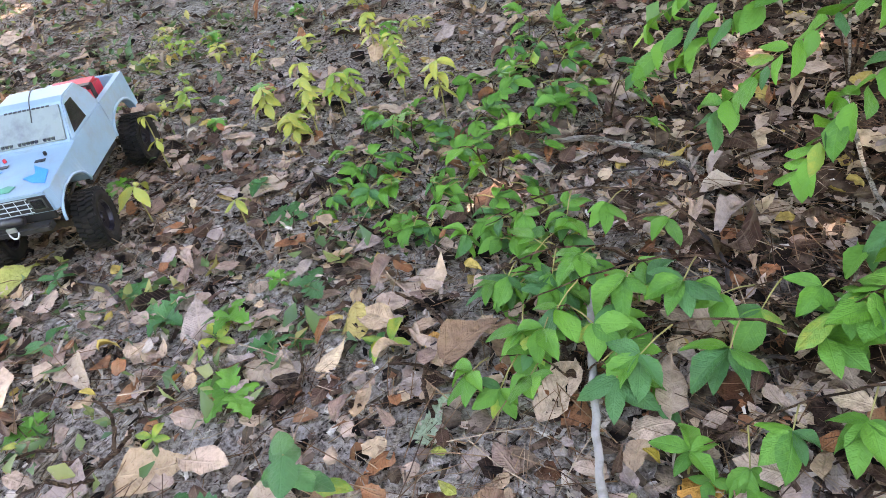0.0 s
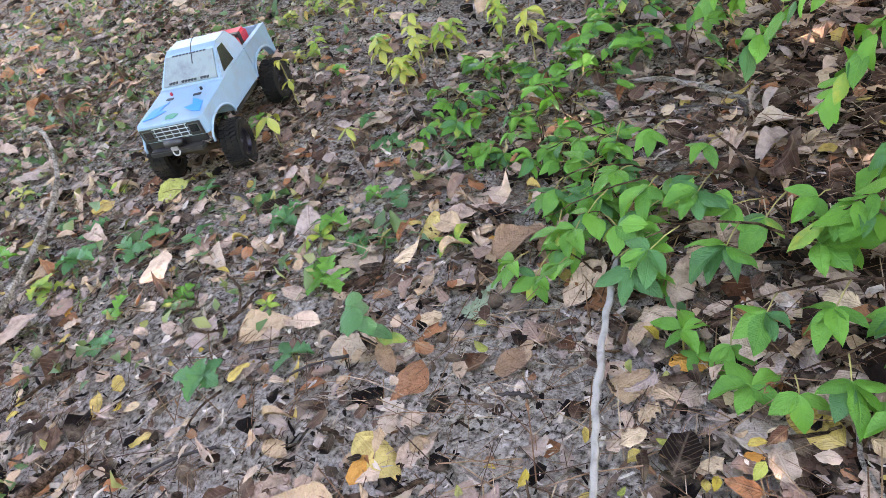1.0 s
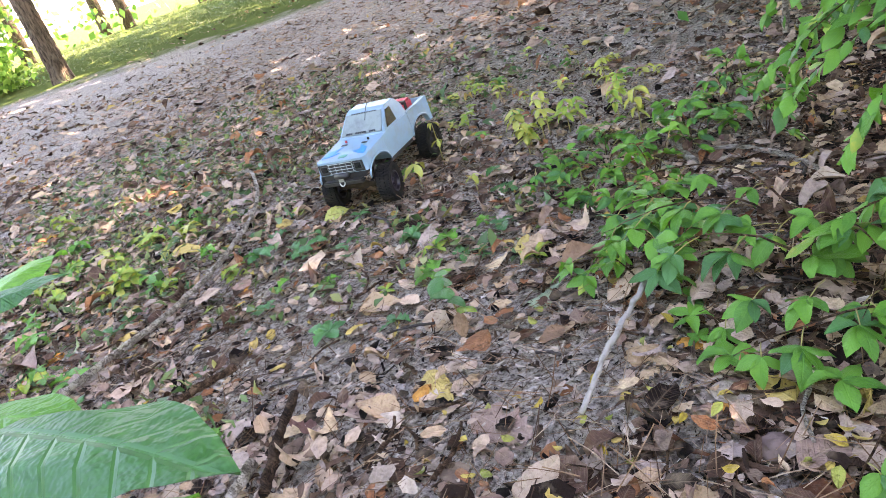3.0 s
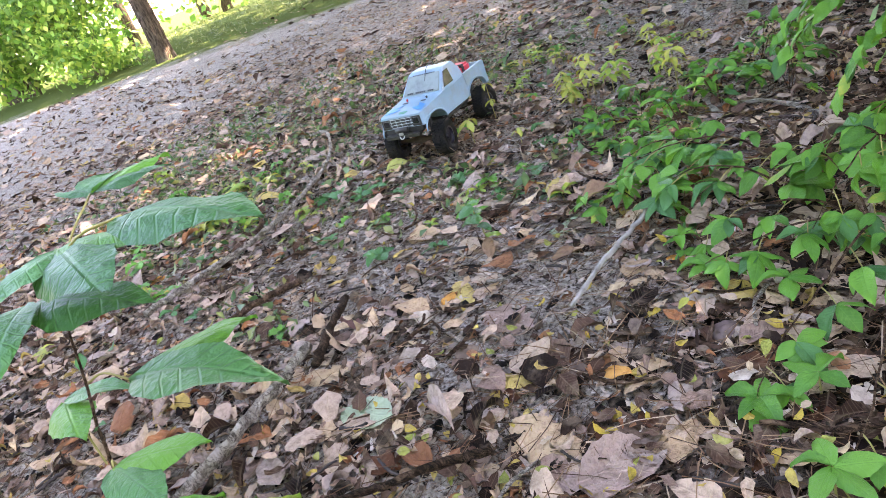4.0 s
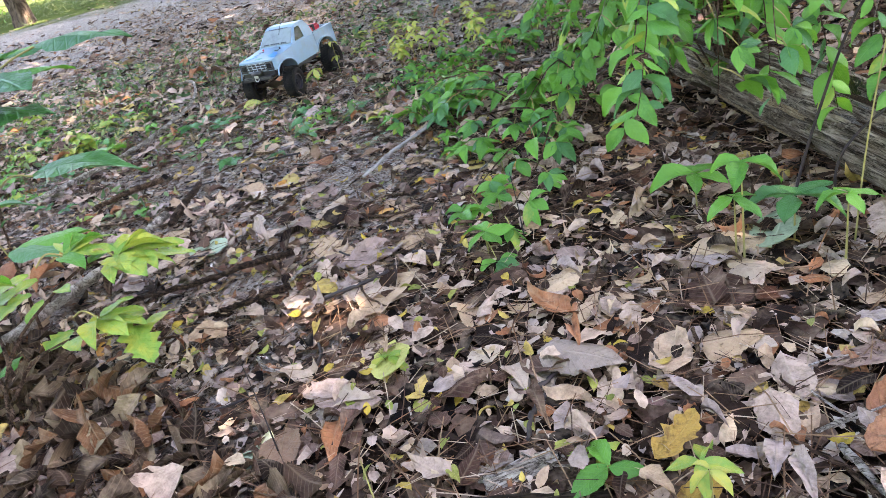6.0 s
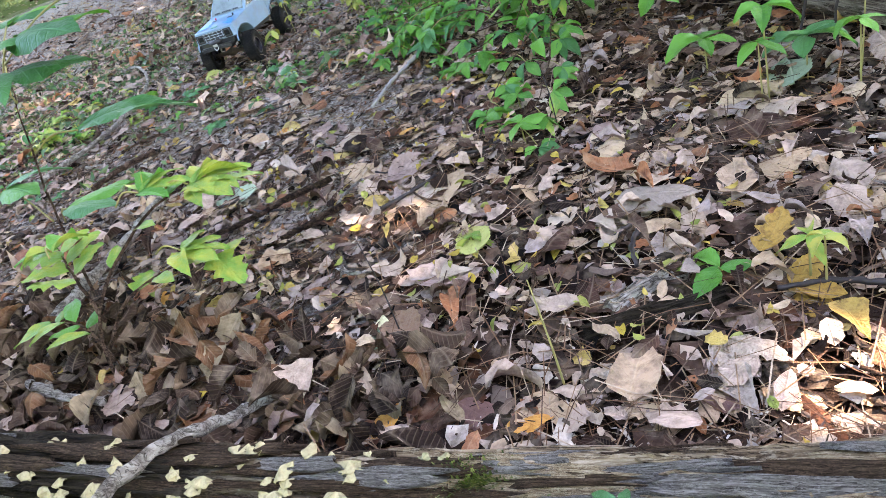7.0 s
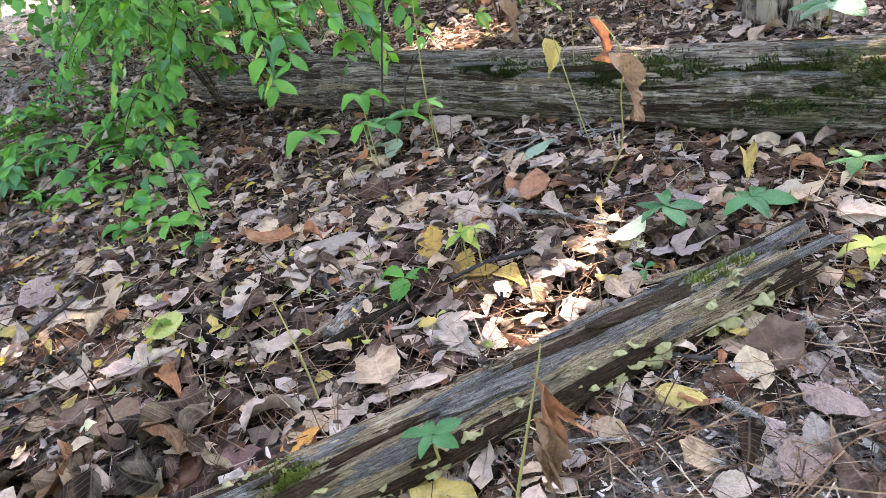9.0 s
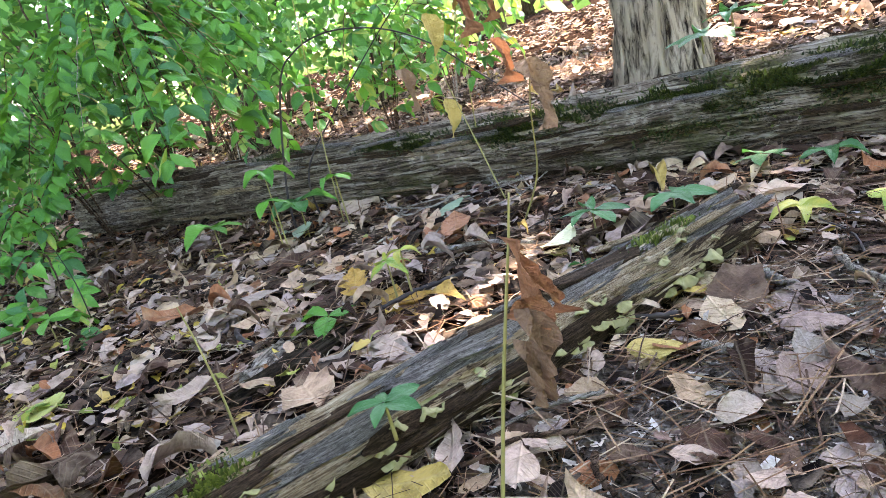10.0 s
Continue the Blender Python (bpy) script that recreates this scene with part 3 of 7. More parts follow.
scatter("dusty_crumbs", GRIT, p, np.clip(np.random.default_rng(73).lognormal(-4.75, 0.5, len(p)), 0.003, 0.028), DUST,
        "dusty grey-brown crumbs trodden into the path", "leaf crumbs", 0.3, 0.001, 0.007, 83)
p = strewn(60000, -2.6, 3.2, -1.6, 2.6, 63)
scatter("leaf_crumbs", GRIT, p, np.clip(np.random.default_rng(71).lognormal(-4.75, 0.5, len(p)), 0.003, 0.026), CHIPS,
        "fine crumbs of leaf and bark trodden into the soil", "leaf crumbs", 0.3, 0.001, 0.006, 81)
p = np.concatenate([strewn(50000, -2.2, 3.2, -1.8, 2.4, 64), strewn(16000, -1.4, 0.8, -0.4, 1.4, 65), strewn(7000, 1.1, 2.2, -1.2, -0.5, 67)])
scatter("plant_fibres", FIBRE, p, np.clip(np.random.default_rng(72).lognormal(-3.9, 0.5, len(p)), 0.008, 0.06), NEEDLES,
        "thin dry fibres and bits of stalk on the ground", "plant fibres", 0.15, 0.003, 0.012, 82)
p = strewn(38000, -2.2, 3.2, -2.0, 2.6, 9, lambda x, y: np.clip(0.3 + 0.5 * x, 0.2, 1))
scatter("pine_needles", NEEDLE, p, np.random.default_rng(10).uniform(0.04, 0.13, len(p)), NEEDLES,
        "fallen brown pine needles among the leaves", "pine needles", 0.10, 0.008, 0.014, 11)
p = strewn(30000, -12, 8, 3.0, 12, 12, lambda x, y: np.clip(1.0 - 0.08 * y, 0.1, 1) * np.where(x < 0, 0.12, 1.0))
q = strewn(4500, -12, -2.5, -2, 3.2, 13)
p = np.concatenate([p, q, strewn(6000, 3.5, 8, -3, 3.2, 14), strewn(5000, -6, 8, -6, -2, 141)])
scatter("distant_leaf_litter", SCRAP, p, np.clip(np.random.default_rng(15).lognormal(-2.95, 0.4, len(p)), 0.02, 0.12), LITTER,
        "brown leaves strewn thinly over the trodden track", "leaf litter", 0.22, 0.002, 0.008, 16)
p = np.concatenate([strewn(14000, -9.5, -1.5, -2.0, 6.0, 172, lambda x, y: np.clip(1.2 + 0.12 * x, 0.1, 1) * np.clip(0.95 - 0.22 * y, 0.25, 1)), strewn(1500, -2.6, 0.4, 2.0, 5.0, 173)])
scatter("track_leaf_litter", SCRAP, p, np.clip(np.random.default_rng(174).lognormal(-3.05, 0.42, len(p)), 0.018, 0.11), LITTER,
        "dry brown leaves lying between bare patches of the track", "leaf litter", 0.2, 0.002, 0.010, 175)
p = np.concatenate([strewn(30000, -7, 1.5, 2.8, 7, 17, lambda x, y: np.clip(1.3 - 0.15 * y, 0.2, 1)), strewn(12000, -5, -1.8, -0.5, 3.0, 171)])
scatter("track_crumbs", GRIT, p, np.clip(np.random.default_rng(18).lognormal(-3.4, 0.45, len(p)), 0.01, 0.08), LITTER,
        "crumbled leaf scraps trodden into the track", "leaf crumbs", 0.2, 0.001, 0.006, 19)
r = np.random.default_rng(90)
mats = [(-1.55, 1.6, 0.32), (-1.75, 0.9, 0.25), (-1.3, 2.2, 0.3), (-2.2, 1.5, 0.4), (-1.75, 0.45, 0.22), (-0.42, 0.72, 0.06), (-0.62, 0.62, 0.07), (-0.30, 0.86, 0.07), (-0.75, 0.85, 0.09), (-0.55, 0.95, 0.08), (-0.85, 0.45, 0.07), (-0.95, 0.70, 0.08), (-0.5, 0.1, 0.06), (-0.75, 0.15, 0.06), (-0.3, 1.1, 0.06), (-2.6, 2.6, 0.5), (-3.2, 1.6, 0.5), (-1.5, 0.25, 0.25), (-2.3, 0.5, 0.4), (-2.9, 0.9, 0.4)]
p = np.concatenate([r.normal((x, y), s, (round((1500 if s > 0.2 else 700) * s ** 1.2), 2)) for x, y, s in mats])
scatter("ground_weeds", [leaf_rows(2, lambda v: np.array([0.15, 1.0, 0.1]), w, 0.3, b, 0.0, 0, 95 + s) for s, (w, b) in enumerate(((0.3, 0.1), (0.22, 0.2), (0.07, 0.3)))], p,
        r.uniform(0.016, 0.05, len(p)), WEED, "low yellow-green weeds and grass in patches on the soil", "weeds", 0.6, 0.008, 0.014, 91)


# ---- single fallen leaves ----
HERO = {}
for n, (sh, w, f, b, ru, tw) in enumerate([(ovate, 0.30, 0.3, 0.07, 0.012, 0.05), (pointed, 0.36, 0.25, 0.08, 0.012, 0.0), (heart, 0.40, 0.2, 0.06, 0.015, -0.05),
                                           (rounded, 0.42, 0.25, 0.05, 0.015, 0.0), (lobed, 0.42, 0.15, 0.07, 0.02, 0.06), (ovate, 0.34, -0.25, 0.05, 0.02, 0.1)]):
    HERO[n] = leaf_sheet(16, 6, sh, w, f * 0.7, b, ru, 0.28, 20 + n, tw, 0.5 if n % 2 else -0.5)
WORDS = {"pale": "pale pinkish-tan", "tan": "tan", "mauve": "mauve-brown", "grey": "grey-brown", "brown": "brown", "umber": "dark umber-brown", "plum": "dark plum-brown", "rust": "rust-brown",
         "orange": "orange", "gold": "golden yellow", "yellow": "yellow", "olive": "olive-yellow", "cream": "cream", "green": "grey-green"}
leaf_meshes = {}


def fallen(x, y, length, turn, kind, lift=0.012):
    """One whole leaf on the ground, its stalk end at x, y, pointing along turn (degrees from +x)."""
    shape = 0 if kind == "yellow" else rnd.choice((0, 0, 0, 1, 1, 5, 4) if kind not in ("tan", "mauve", "brown") else (0, 0, 1, 5, 2, 4)) if length > 0.06 else rnd.choice((0, 1, 5, 4, 3))
    key = (shape, kind)
    if key not in leaf_meshes:
        leaf_meshes[key] = quad_mesh("fallen_leaf", HERO[shape][0], HERO[shape][1], KINDS[kind])
    ob = new("fallen_leaf", leaf_meshes[key])
    length = min(length, 0.15) * (0.72 if kind == "gold" else 1.0)
    s = length * 1.08
    ob.matrix_basis = pose(x, y, ground_z(x, y) + lift + 0.05 * length, rnd.gauss(0, 7) + 2, rnd.gauss(0, 8), turn - 90) @ Matrix.Diagonal((s, s, s * (1 if rnd.random() < 0.6 else -0.8), 1))
    return tagged(ob, WORDS[kind] + " fallen leaf with toothed edge lying on the litter", "leaf", "fallen leaves")


fallen(-0.585, 1.348, 0.097, -22, "pale")
fallen(-0.578, 1.234, 0.051, 55, "brown")
fallen(-0.216, 0.895, 0.068, 39, "tan")
fallen(-0.052, 0.664, 0.089, 67, "green")
fallen(-0.067, 0.872, 0.056, -72, "orange")
fallen(0.086, 0.797, 0.050, -44, "yellow")
fallen(0.220, 0.815, 0.019, -3, "yellow")
fallen(0.296, 0.621, 0.071, 22, "orange")
fallen(-0.082, 0.556, 0.090, -100, "rust")
fallen(-0.130, 0.402, 0.100, -29, "yellow")
fallen(-0.492, 0.564, 0.092, 27, "tan")
fallen(-0.375, 0.780, 0.090, 1, "pale")
fallen(-0.042, 0.804, 0.110, 42, "brown")
fallen(0.056, 0.901, 0.115, -76, "brown")
fallen(0.132, 0.864, 0.046, 27, "tan")
fallen(0.043, 0.556, 0.067, 30, "brown")
fallen(-1.038, 0.943, 0.103, 62, "olive")
fallen(-0.794, 0.949, 0.071, 45, "pale")
fallen(-0.657, 0.883, 0.087, 34, "mauve")
fallen(0.368, 1.237, 0.087, 8, "pale")
fallen(0.369, 0.503, 0.104, 32, "grey")
fallen(0.407, 0.482, 0.029, 18, "orange")
fallen(-0.506, 0.758, 0.028, 8, "orange")
fallen(-0.730, 0.785, 0.095, -38, "pale")
fallen(-0.985, 0.540, 0.031, 63, "orange")
fallen(-0.070, 0.841, 0.055, -55, "tan")
fallen(0.228, 0.549, 0.063, 46, "tan")
fallen(-0.103, 0.322, 0.047, 86, "orange")
fallen(-0.283, 0.357, 0.049, -11, "tan")
fallen(-0.033, 0.394, 0.042, 76, "tan")
fallen(0.206, 0.199, 0.088, 68, "pale")
fallen(0.280, 0.261, 0.066, 80, "grey")
fallen(0.201, 0.164, 0.080, 32, "yellow")
fallen(0.227, 0.102, 0.046, 96, "yellow")
fallen(0.376, 0.263, 0.061, -7, "orange")
fallen(0.038, 0.332, 0.122, -6, "mauve")
fallen(-0.073, -0.132, 0.117, 82, "pale")
fallen(-0.049, -0.014, 0.140, 4, "green")
fallen(-1.608, 0.602, 0.173, 134, "olive")
fallen(-1.624, 0.697, 0.233, 0, "yellow")
fallen(0.472, 0.034, 0.145, 52, "mauve")
fallen(0.546, 0.129, 0.085, 70, "tan")
fallen(0.325, 0.065, 0.071, 15, "pale")
fallen(0.245, -0.040, 0.064, 31, "tan")
fallen(0.148, 0.109, 0.056, 55, "grey")
fallen(0.393, 0.514, 0.097, 9, "grey")
fallen(-0.268, 0.551, 0.121, 13, "pale")
fallen(-0.488, 0.571, 0.105, 18, "tan")
fallen(-0.249, 0.293, 0.107, -22, "mauve")
fallen(-0.099, 0.269, 0.103, 179, "tan")
fallen(0.293, 0.549, 0.040, -117, "tan")
fallen(0.480, 0.244, 0.020, -20, "pale")
fallen(-1.005, -0.231, 0.049, 70, "pale")
fallen(-1.497, 0.045, 0.282, 1, "mauve")
fallen(-0.501, 1.313, 0.105, -158, "pale")
fallen(0.776, -0.319, 0.079, 20, "pale")
fallen(1.026, -0.166, 0.116, 35, "grey")
fallen(0.759, -0.107, 0.068, 22, "mauve")
fallen(0.587, -0.064, 0.082, 28, "pale")
fallen(0.636, 0.028, 0.162, -71, "tan")
fallen(0.505, -0.368, 0.074, 53, "mauve")
fallen(0.643, -0.527, 0.081, -68, "cream")
fallen(0.743, -0.419, 0.072, -93, "green")
fallen(0.880, -0.524, 0.052, -2, "tan")
fallen(1.108, -0.483, 0.046, 46, "pale")
fallen(1.222, -0.078, 0.049, -43, "gold")
fallen(1.299, -0.222, 0.071, -7, "gold")
fallen(1.329, -0.290, 0.084, -29, "gold")
fallen(1.270, -0.395, 0.078, -30, "pale")
fallen(1.238, 0.218, 0.083, -3, "pale")
fallen(1.031, 0.239, 0.078, 35, "grey")
fallen(1.256, 0.010, 0.085, 30, "tan")
fallen(1.068, 0.084, 0.081, -41, "tan")
fallen(1.052, -0.006, 0.059, 83, "tan")
fallen(0.935, 0.005, 0.043, 39, "tan")
fallen(1.160, 0.248, 0.120, 30, "tan")
fallen(0.825, -0.632, 0.063, 47, "orange")
fallen(0.937, -0.151, 0.062, 48, "pale")
fallen(0.922, 0.211, 0.142, -24, "mauve")
fallen(0.437, 0.027, 0.110, 31, "mauve")
fallen(0.299, 0.099, 0.174, -9, "tan")
fallen(0.909, -0.257, 0.050, -17, "olive")
fallen(1.027, 0.416, 0.079, -117, "tan")
fallen(0.765, -0.333, 0.076, 6, "grey")
fallen(1.328, -0.281, 0.088, 58, "gold")
fallen(1.341, -0.288, 0.096, -53, "gold")
fallen(1.402, -0.045, 0.049, -59, "gold")
fallen(1.100, -0.495, 0.068, 47, "grey")
fallen(1.253, -0.396, 0.083, -49, "pale")
fallen(1.313, -0.469, 0.067, -9, "tan")
fallen(1.469, -0.419, 0.069, -65, "pale")
fallen(1.165, -0.530, 0.045, 0, "tan")
fallen(1.026, -0.582, 0.060, 26, "orange")
fallen(1.069, -0.541, 0.064, 2, "tan")
fallen(0.872, -0.519, 0.051, 1, "grey")
fallen(1.601, -0.300, 0.066, -72, "cream")
fallen(1.671, -0.401, 0.065, 0, "plum")
fallen(1.858, -0.320, 0.097, -45, "pale")
fallen(1.916, -0.423, 0.072, -52, "pale")
fallen(1.823, -0.571, 0.042, 0, "gold")
fallen(1.698, -0.675, 0.092, -96, "mauve")
fallen(1.563, -0.828, 0.072, 22, "mauve")
fallen(1.536, -0.793, 0.044, -66, "grey")
fallen(1.503, -0.664, 0.043, -57, "tan")
fallen(1.493, -0.813, 0.047, -23, "pale")
fallen(1.567, -0.882, 0.036, 0, "grey")
fallen(1.410, -0.686, 0.053, -53, "tan")
fallen(1.331, -0.754, 0.035, -33, "pale")
fallen(1.672, -0.015, 0.081, -8, "tan")
fallen(1.492, -0.077, 0.131, 55, "rust")
fallen(1.570, -0.032, 0.071, -64, "rust")
fallen(1.280, 0.064, 0.081, -25, "pale")
fallen(1.538, 0.101, 0.100, 6, "green")
fallen(1.086, 0.091, 0.102, -65, "tan")
fallen(1.225, 0.243, 0.080, -4, "tan")
fallen(0.965, 0.060, 0.093, 73, "tan")
fallen(0.617, -0.028, 0.102, -7, "pale")
fallen(0.750, -0.097, 0.069, 2, "mauve")
fallen(0.944, -0.343, 0.057, 19, "grey")
fallen(0.786, -0.152, 0.120, -58, "olive")
fallen(0.723, -0.463, 0.053, 73, "cream")
fallen(0.747, -0.391, 0.108, -47, "brown")
fallen(1.015, -0.138, 0.071, -43, "pale")
fallen(1.272, 0.416, 0.196, -81, "green")
fallen(1.257, -0.758, 0.034, 5, "tan")
fallen(1.248, -0.499, 0.058, -1, "plum")
fallen(1.681, -0.468, 0.042, -72, "cream")
fallen(1.448, -0.281, 0.057, -66, "brown")
fallen(0.942, -0.552, 0.073, -18, "plum")
fallen(1.335, -0.285, 0.085, -24, "gold", 0.02)
fallen(1.290, -0.245, 0.11, 70, "gold", 0.035)
fallen(1.385, -0.33, 0.09, -60, "gold", 0.03)
fallen(1.500, -0.150, 0.10, 62, "rust", 0.05)
fallen(1.575, -0.345, 0.075, 20, "cream", 0.04)
fallen(1.850, -0.345, 0.085, -12, "tan", 0.02)
fallen(1.910, -0.430, 0.09, -22, "pale", 0.02)
fallen(1.660, -0.720, 0.075, -70, "mauve", 0.012)
fallen(1.610, -0.825, 0.055, 60, "grey", 0.012)
fallen(1.545, -0.820, 0.07, 10, "grey", 0.012)
fallen(1.500, -0.670, 0.06, -40, "yellow", 0.02)
fallen(1.655, -0.395, 0.08, -20, "mauve", 0.03)
fallen(0.760, -0.330, 0.11, 18, "mauve", 0.03)
fallen(1.050, -0.110, 0.13, 5, "grey", 0.03)
for i in range(170):
    x, y = rnd.uniform(-1.6, 2.3), rnd.uniform(-1.15, 1.9)
    if rnd.random() > 0.35 + 0.65 * float(litter_weight(np.array(x), np.array(y))):
        continue
    fallen(x, y, rnd.choice((0.04, 0.05, 0.06, 0.07, 0.08, 0.1)), rnd.uniform(0, 360), rnd.choice(("pale", "tan", "tan", "mauve", "mauve", "grey", "grey", "brown", "brown", "plum", "rust", "tan", "orange", "yellow")), 0.006)


r = np.random.default_rng(120)
p = np.stack([r.uniform(-0.3, 0.95, 420), r.uniform(-0.74, -0.44, 420)], 1)
scatter("curled_leaf_drift", [leaf_sheet(9, 4, sh, w, f, b, 0.03, 0.3, 130 + n, tw, c) for n, (sh, w, f, b, tw, c) in enumerate(((ovate, 0.30, 0.5, 0.16, 0.2, 1.2), (pointed, 0.34, 0.3, 0.2, -0.2, -1.4), (ovate, 0.34, -0.4, 0.12, 0.1, 1.6), (lobed, 0.40, 0.2, 0.1, 0.1, 0.8)))],
        p, r.uniform(0.035, 0.085, len(p)), UMBER, "dark brown curled leaves drifted against the decaying log", "leaf litter", 0.45, 0.004, 0.02, 121)
p = np.concatenate([np.stack([r.uniform(0.0, 1.25, 190), r.uniform(-0.42, 0.5, 190)], 1), np.stack([r.uniform(-1.2, 2.0, 160), r.uniform(-0.9, 1.2, 160)], 1)])
scatter("yellow_leaflets", [leaf_sheet(7, 2, ovate, 0.3, 0.4, 0.12, 0.02, 0.2, 140 + n, 0.1) for n in range(3)], p, r.uniform(0.014, 0.032, len(p)), YELLOWS,
        "small fallen yellow leaflets scattered over the brown litter", "leaf litter", 0.3, 0.012, 0.012, 122)


# ---- logs ----
def rough_log(name, axis, radii, material, sides, seed, depth, split=0.0):
    """A lying log: long grain ridges and hollows along its skin; x is the grain's way."""
    pts = bent(axis, 34, 0.0)
    a, b = Vector(axis[0]), Vector(axis[-1])
    length = (b - a).length
    bm, rings = bmesh.new(), []
    d0 = (b - a).normalized()
    side = d0.cross(Vector((0, 0, 1))).normalized()
    up = side.cross(d0)
    frame_m = Matrix((d0, side, up)).transposed().to_4x4()
    frame_m.translation = a
    inv = frame_m.inverted()
    for i, p in enumerate(pts):
        t = i / (len(pts) - 1)
        rad = radii[0] + (radii[1] - radii[0]) * t
        d = (pts[min(i + 1, len(pts) - 1)] - pts[max(i - 1, 0)]).normalized()
        u = d.cross(Vector((0, 0, 1))).normalized()
        w = u.cross(d)
        ring = []
        for j in range(sides):
            ang = 2 * math.pi * j / sides
            c, s = math.cos(ang), math.sin(ang)
            along = t * length
            warp = 0.6 * noise.noise((along * 4, c * 2, s * 2 + seed))
            layer = noise.noise((along * 2.6, c * 3.6 + seed + warp, s * 3.6)) * 3.2
            layer = (math.floor(layer) + min(1.0, (layer % 1.0) * 3)) / 3.2
            groove = 1 - min(1.0, abs(noise.noise((along * 3.4, c * 4.6 + seed, s * 4.6 + warp))) * 3.2)
            chip = math.floor(noise.noise((along * 13, c * 5 - seed, s * 5)) * 2.6) / 2.6
            ridge = noise.noise((along * 2.2, c * 2.0 + seed, s * 2.0)) * 0.4 + layer * 0.45 - groove * 0.6 + chip * 0.3 + noise.noise((along * 16, c * 14 + seed, s * 14)) * 0.22
            knob = noise.noise((along * 9, c * 2, s * 2 + seed)) * 0.2
            rr = rad * (1 + depth * (ridge + knob))
            if split and t > 1 - split * (1 + 0.5 * noise.noise((ang * 4, seed, 0))):
                cut = abs(c + 0.15) < 0.32 or (s > 0.0 and c > 0)
                rr *= 0.25 if cut else 0.9
            ring.append(bm.verts.new(inv @ (p + (u * c + w * s) * rr)))
        rings.append(ring)
    for m, n in zip(rings, rings[1:]):
        for j in range(sides):
            bm.faces.new((m[j], n[j], n[(j + 1) % sides], m[(j + 1) % sides]))
    for ring, flip in ((rings[0], 1), (rings[-1], 0)):
        c = bm.verts.new(sum((v.co for v in ring), Vector()) / sides + Vector((0.012 if flip else -0.012, 0, 0)))
        for j in range(sides):
            k = (ring[j], ring[(j + 1) % sides], c)
            bm.faces.new(k if flip else k[::-1])
    for f in bm.faces:
        f.smooth = True
    bmesh.ops.recalc_face_normals(bm, faces=bm.faces)
    return bm, frame_m


def bracket(r0, seed):
    """A small shelf fungus: a wavy half disc, thicker at its root."""
    r = random.Random(seed)
    bm = bmesh.new()
    n, rows = 17, 3
    top, low = [], []
    for k in range(rows + 1):
        rad = r0 * k / rows
        ring_t, ring_l = [], []
        for j in range(n):
            a = math.pi * j / (n - 1)
            wob = (1 + (0.10 * math.sin(a * 4 + seed) + 0.05 * math.sin(a * 9 + seed * 2)) * k / rows + r.gauss(0, 0.015)) * (0.72 + 0.28 * math.sin(a))
            x, y = math.cos(a) * rad * wob, math.sin(a) * rad * wob * 0.85
            z = (0.14 * math.sin(a * 4 + seed) + 0.08 * math.sin(a * 9 + seed)) * r0 * k / rows - 0.12 * rad
            ring_t.append(bm.verts.new((x, y, z + 0.10 * r0 * (1.2 - k / rows))))
            ring_l.append(bm.verts.new((x, y, z - 0.22 * r0 * (1 - 0.85 * k / rows))))
        top.append(ring_t)
        low.append(ring_l)
    for k in range(rows):
        for j in range(n - 1):
            bm.faces.new((top[k][j], top[k + 1][j], top[k + 1][j + 1], top[k][j + 1]))
            bm.faces.new((low[k][j], low[k][j + 1], low[k + 1][j + 1], low[k + 1][j]))
    for j in range(n - 1):
        bm.faces.new((top[rows][j], low[rows][j], low[rows][j + 1], top[rows][j + 1]))
    bmesh.ops.remove_doubles(bm, verts=bm.verts, dist=1e-5)
    for f in bm.faces:
        f.smooth = True
    return bm


LOG_A = [(-0.55, -0.905, 0.048), (-0.05, -0.87, 0.048), (0.40, -0.812, 0.047), (0.80, -0.745, 0.044), (1.08, -0.690, 0.042), (1.38, -0.622, 0.042), (1.60, -0.568, 0.042), (1.77, -0.525, 0.041)]
bm, m = rough_log("near", LOG_A, (0.050, 0.036), LOG_GREY, 170, 3.0, 0.42, 0.09)
near_log = thing("fallen_log", *m.translation, "weathered grey decaying log dotted with pale shelf fungi", "log")
near_log.matrix_basis = m
part("trunk", bm, LOG_GREY, near_log)


def log_point(axis, t, ang, rad):
    """A place on a log's skin: t along it, ang in degrees up from the side that faces -y."""
    pts = bent(axis, 12)
    f = t * (len(pts) - 1)
    i = min(int(f), len(pts) - 2)
    p = pts[i].lerp(pts[i + 1], f - i)
    d = (pts[i + 1] - pts[i]).normalized()
    out = Vector((d.y, -d.x, 0)).normalized()
    n = out * math.cos(radians(ang)) + Vector((0, 0, 1)) * math.sin(radians(ang))
    return p + n * rad, n, d


shelf_meshes = [bracket(0.018, s) for s in range(6)]
shelf_data, cream_data = [], []
for n, b in enumerate(shelf_meshes):
    me = bpy.data.meshes.new("bracket_fungus")
    b.to_mesh(me)
    b.free()
    me.materials.append(FUNGUS)
    shelf_data.append(me)
    pale = me.copy()
    pale.materials.clear()
    pale.materials.append(CREAM_FUNGUS)
    cream_data.append(pale)


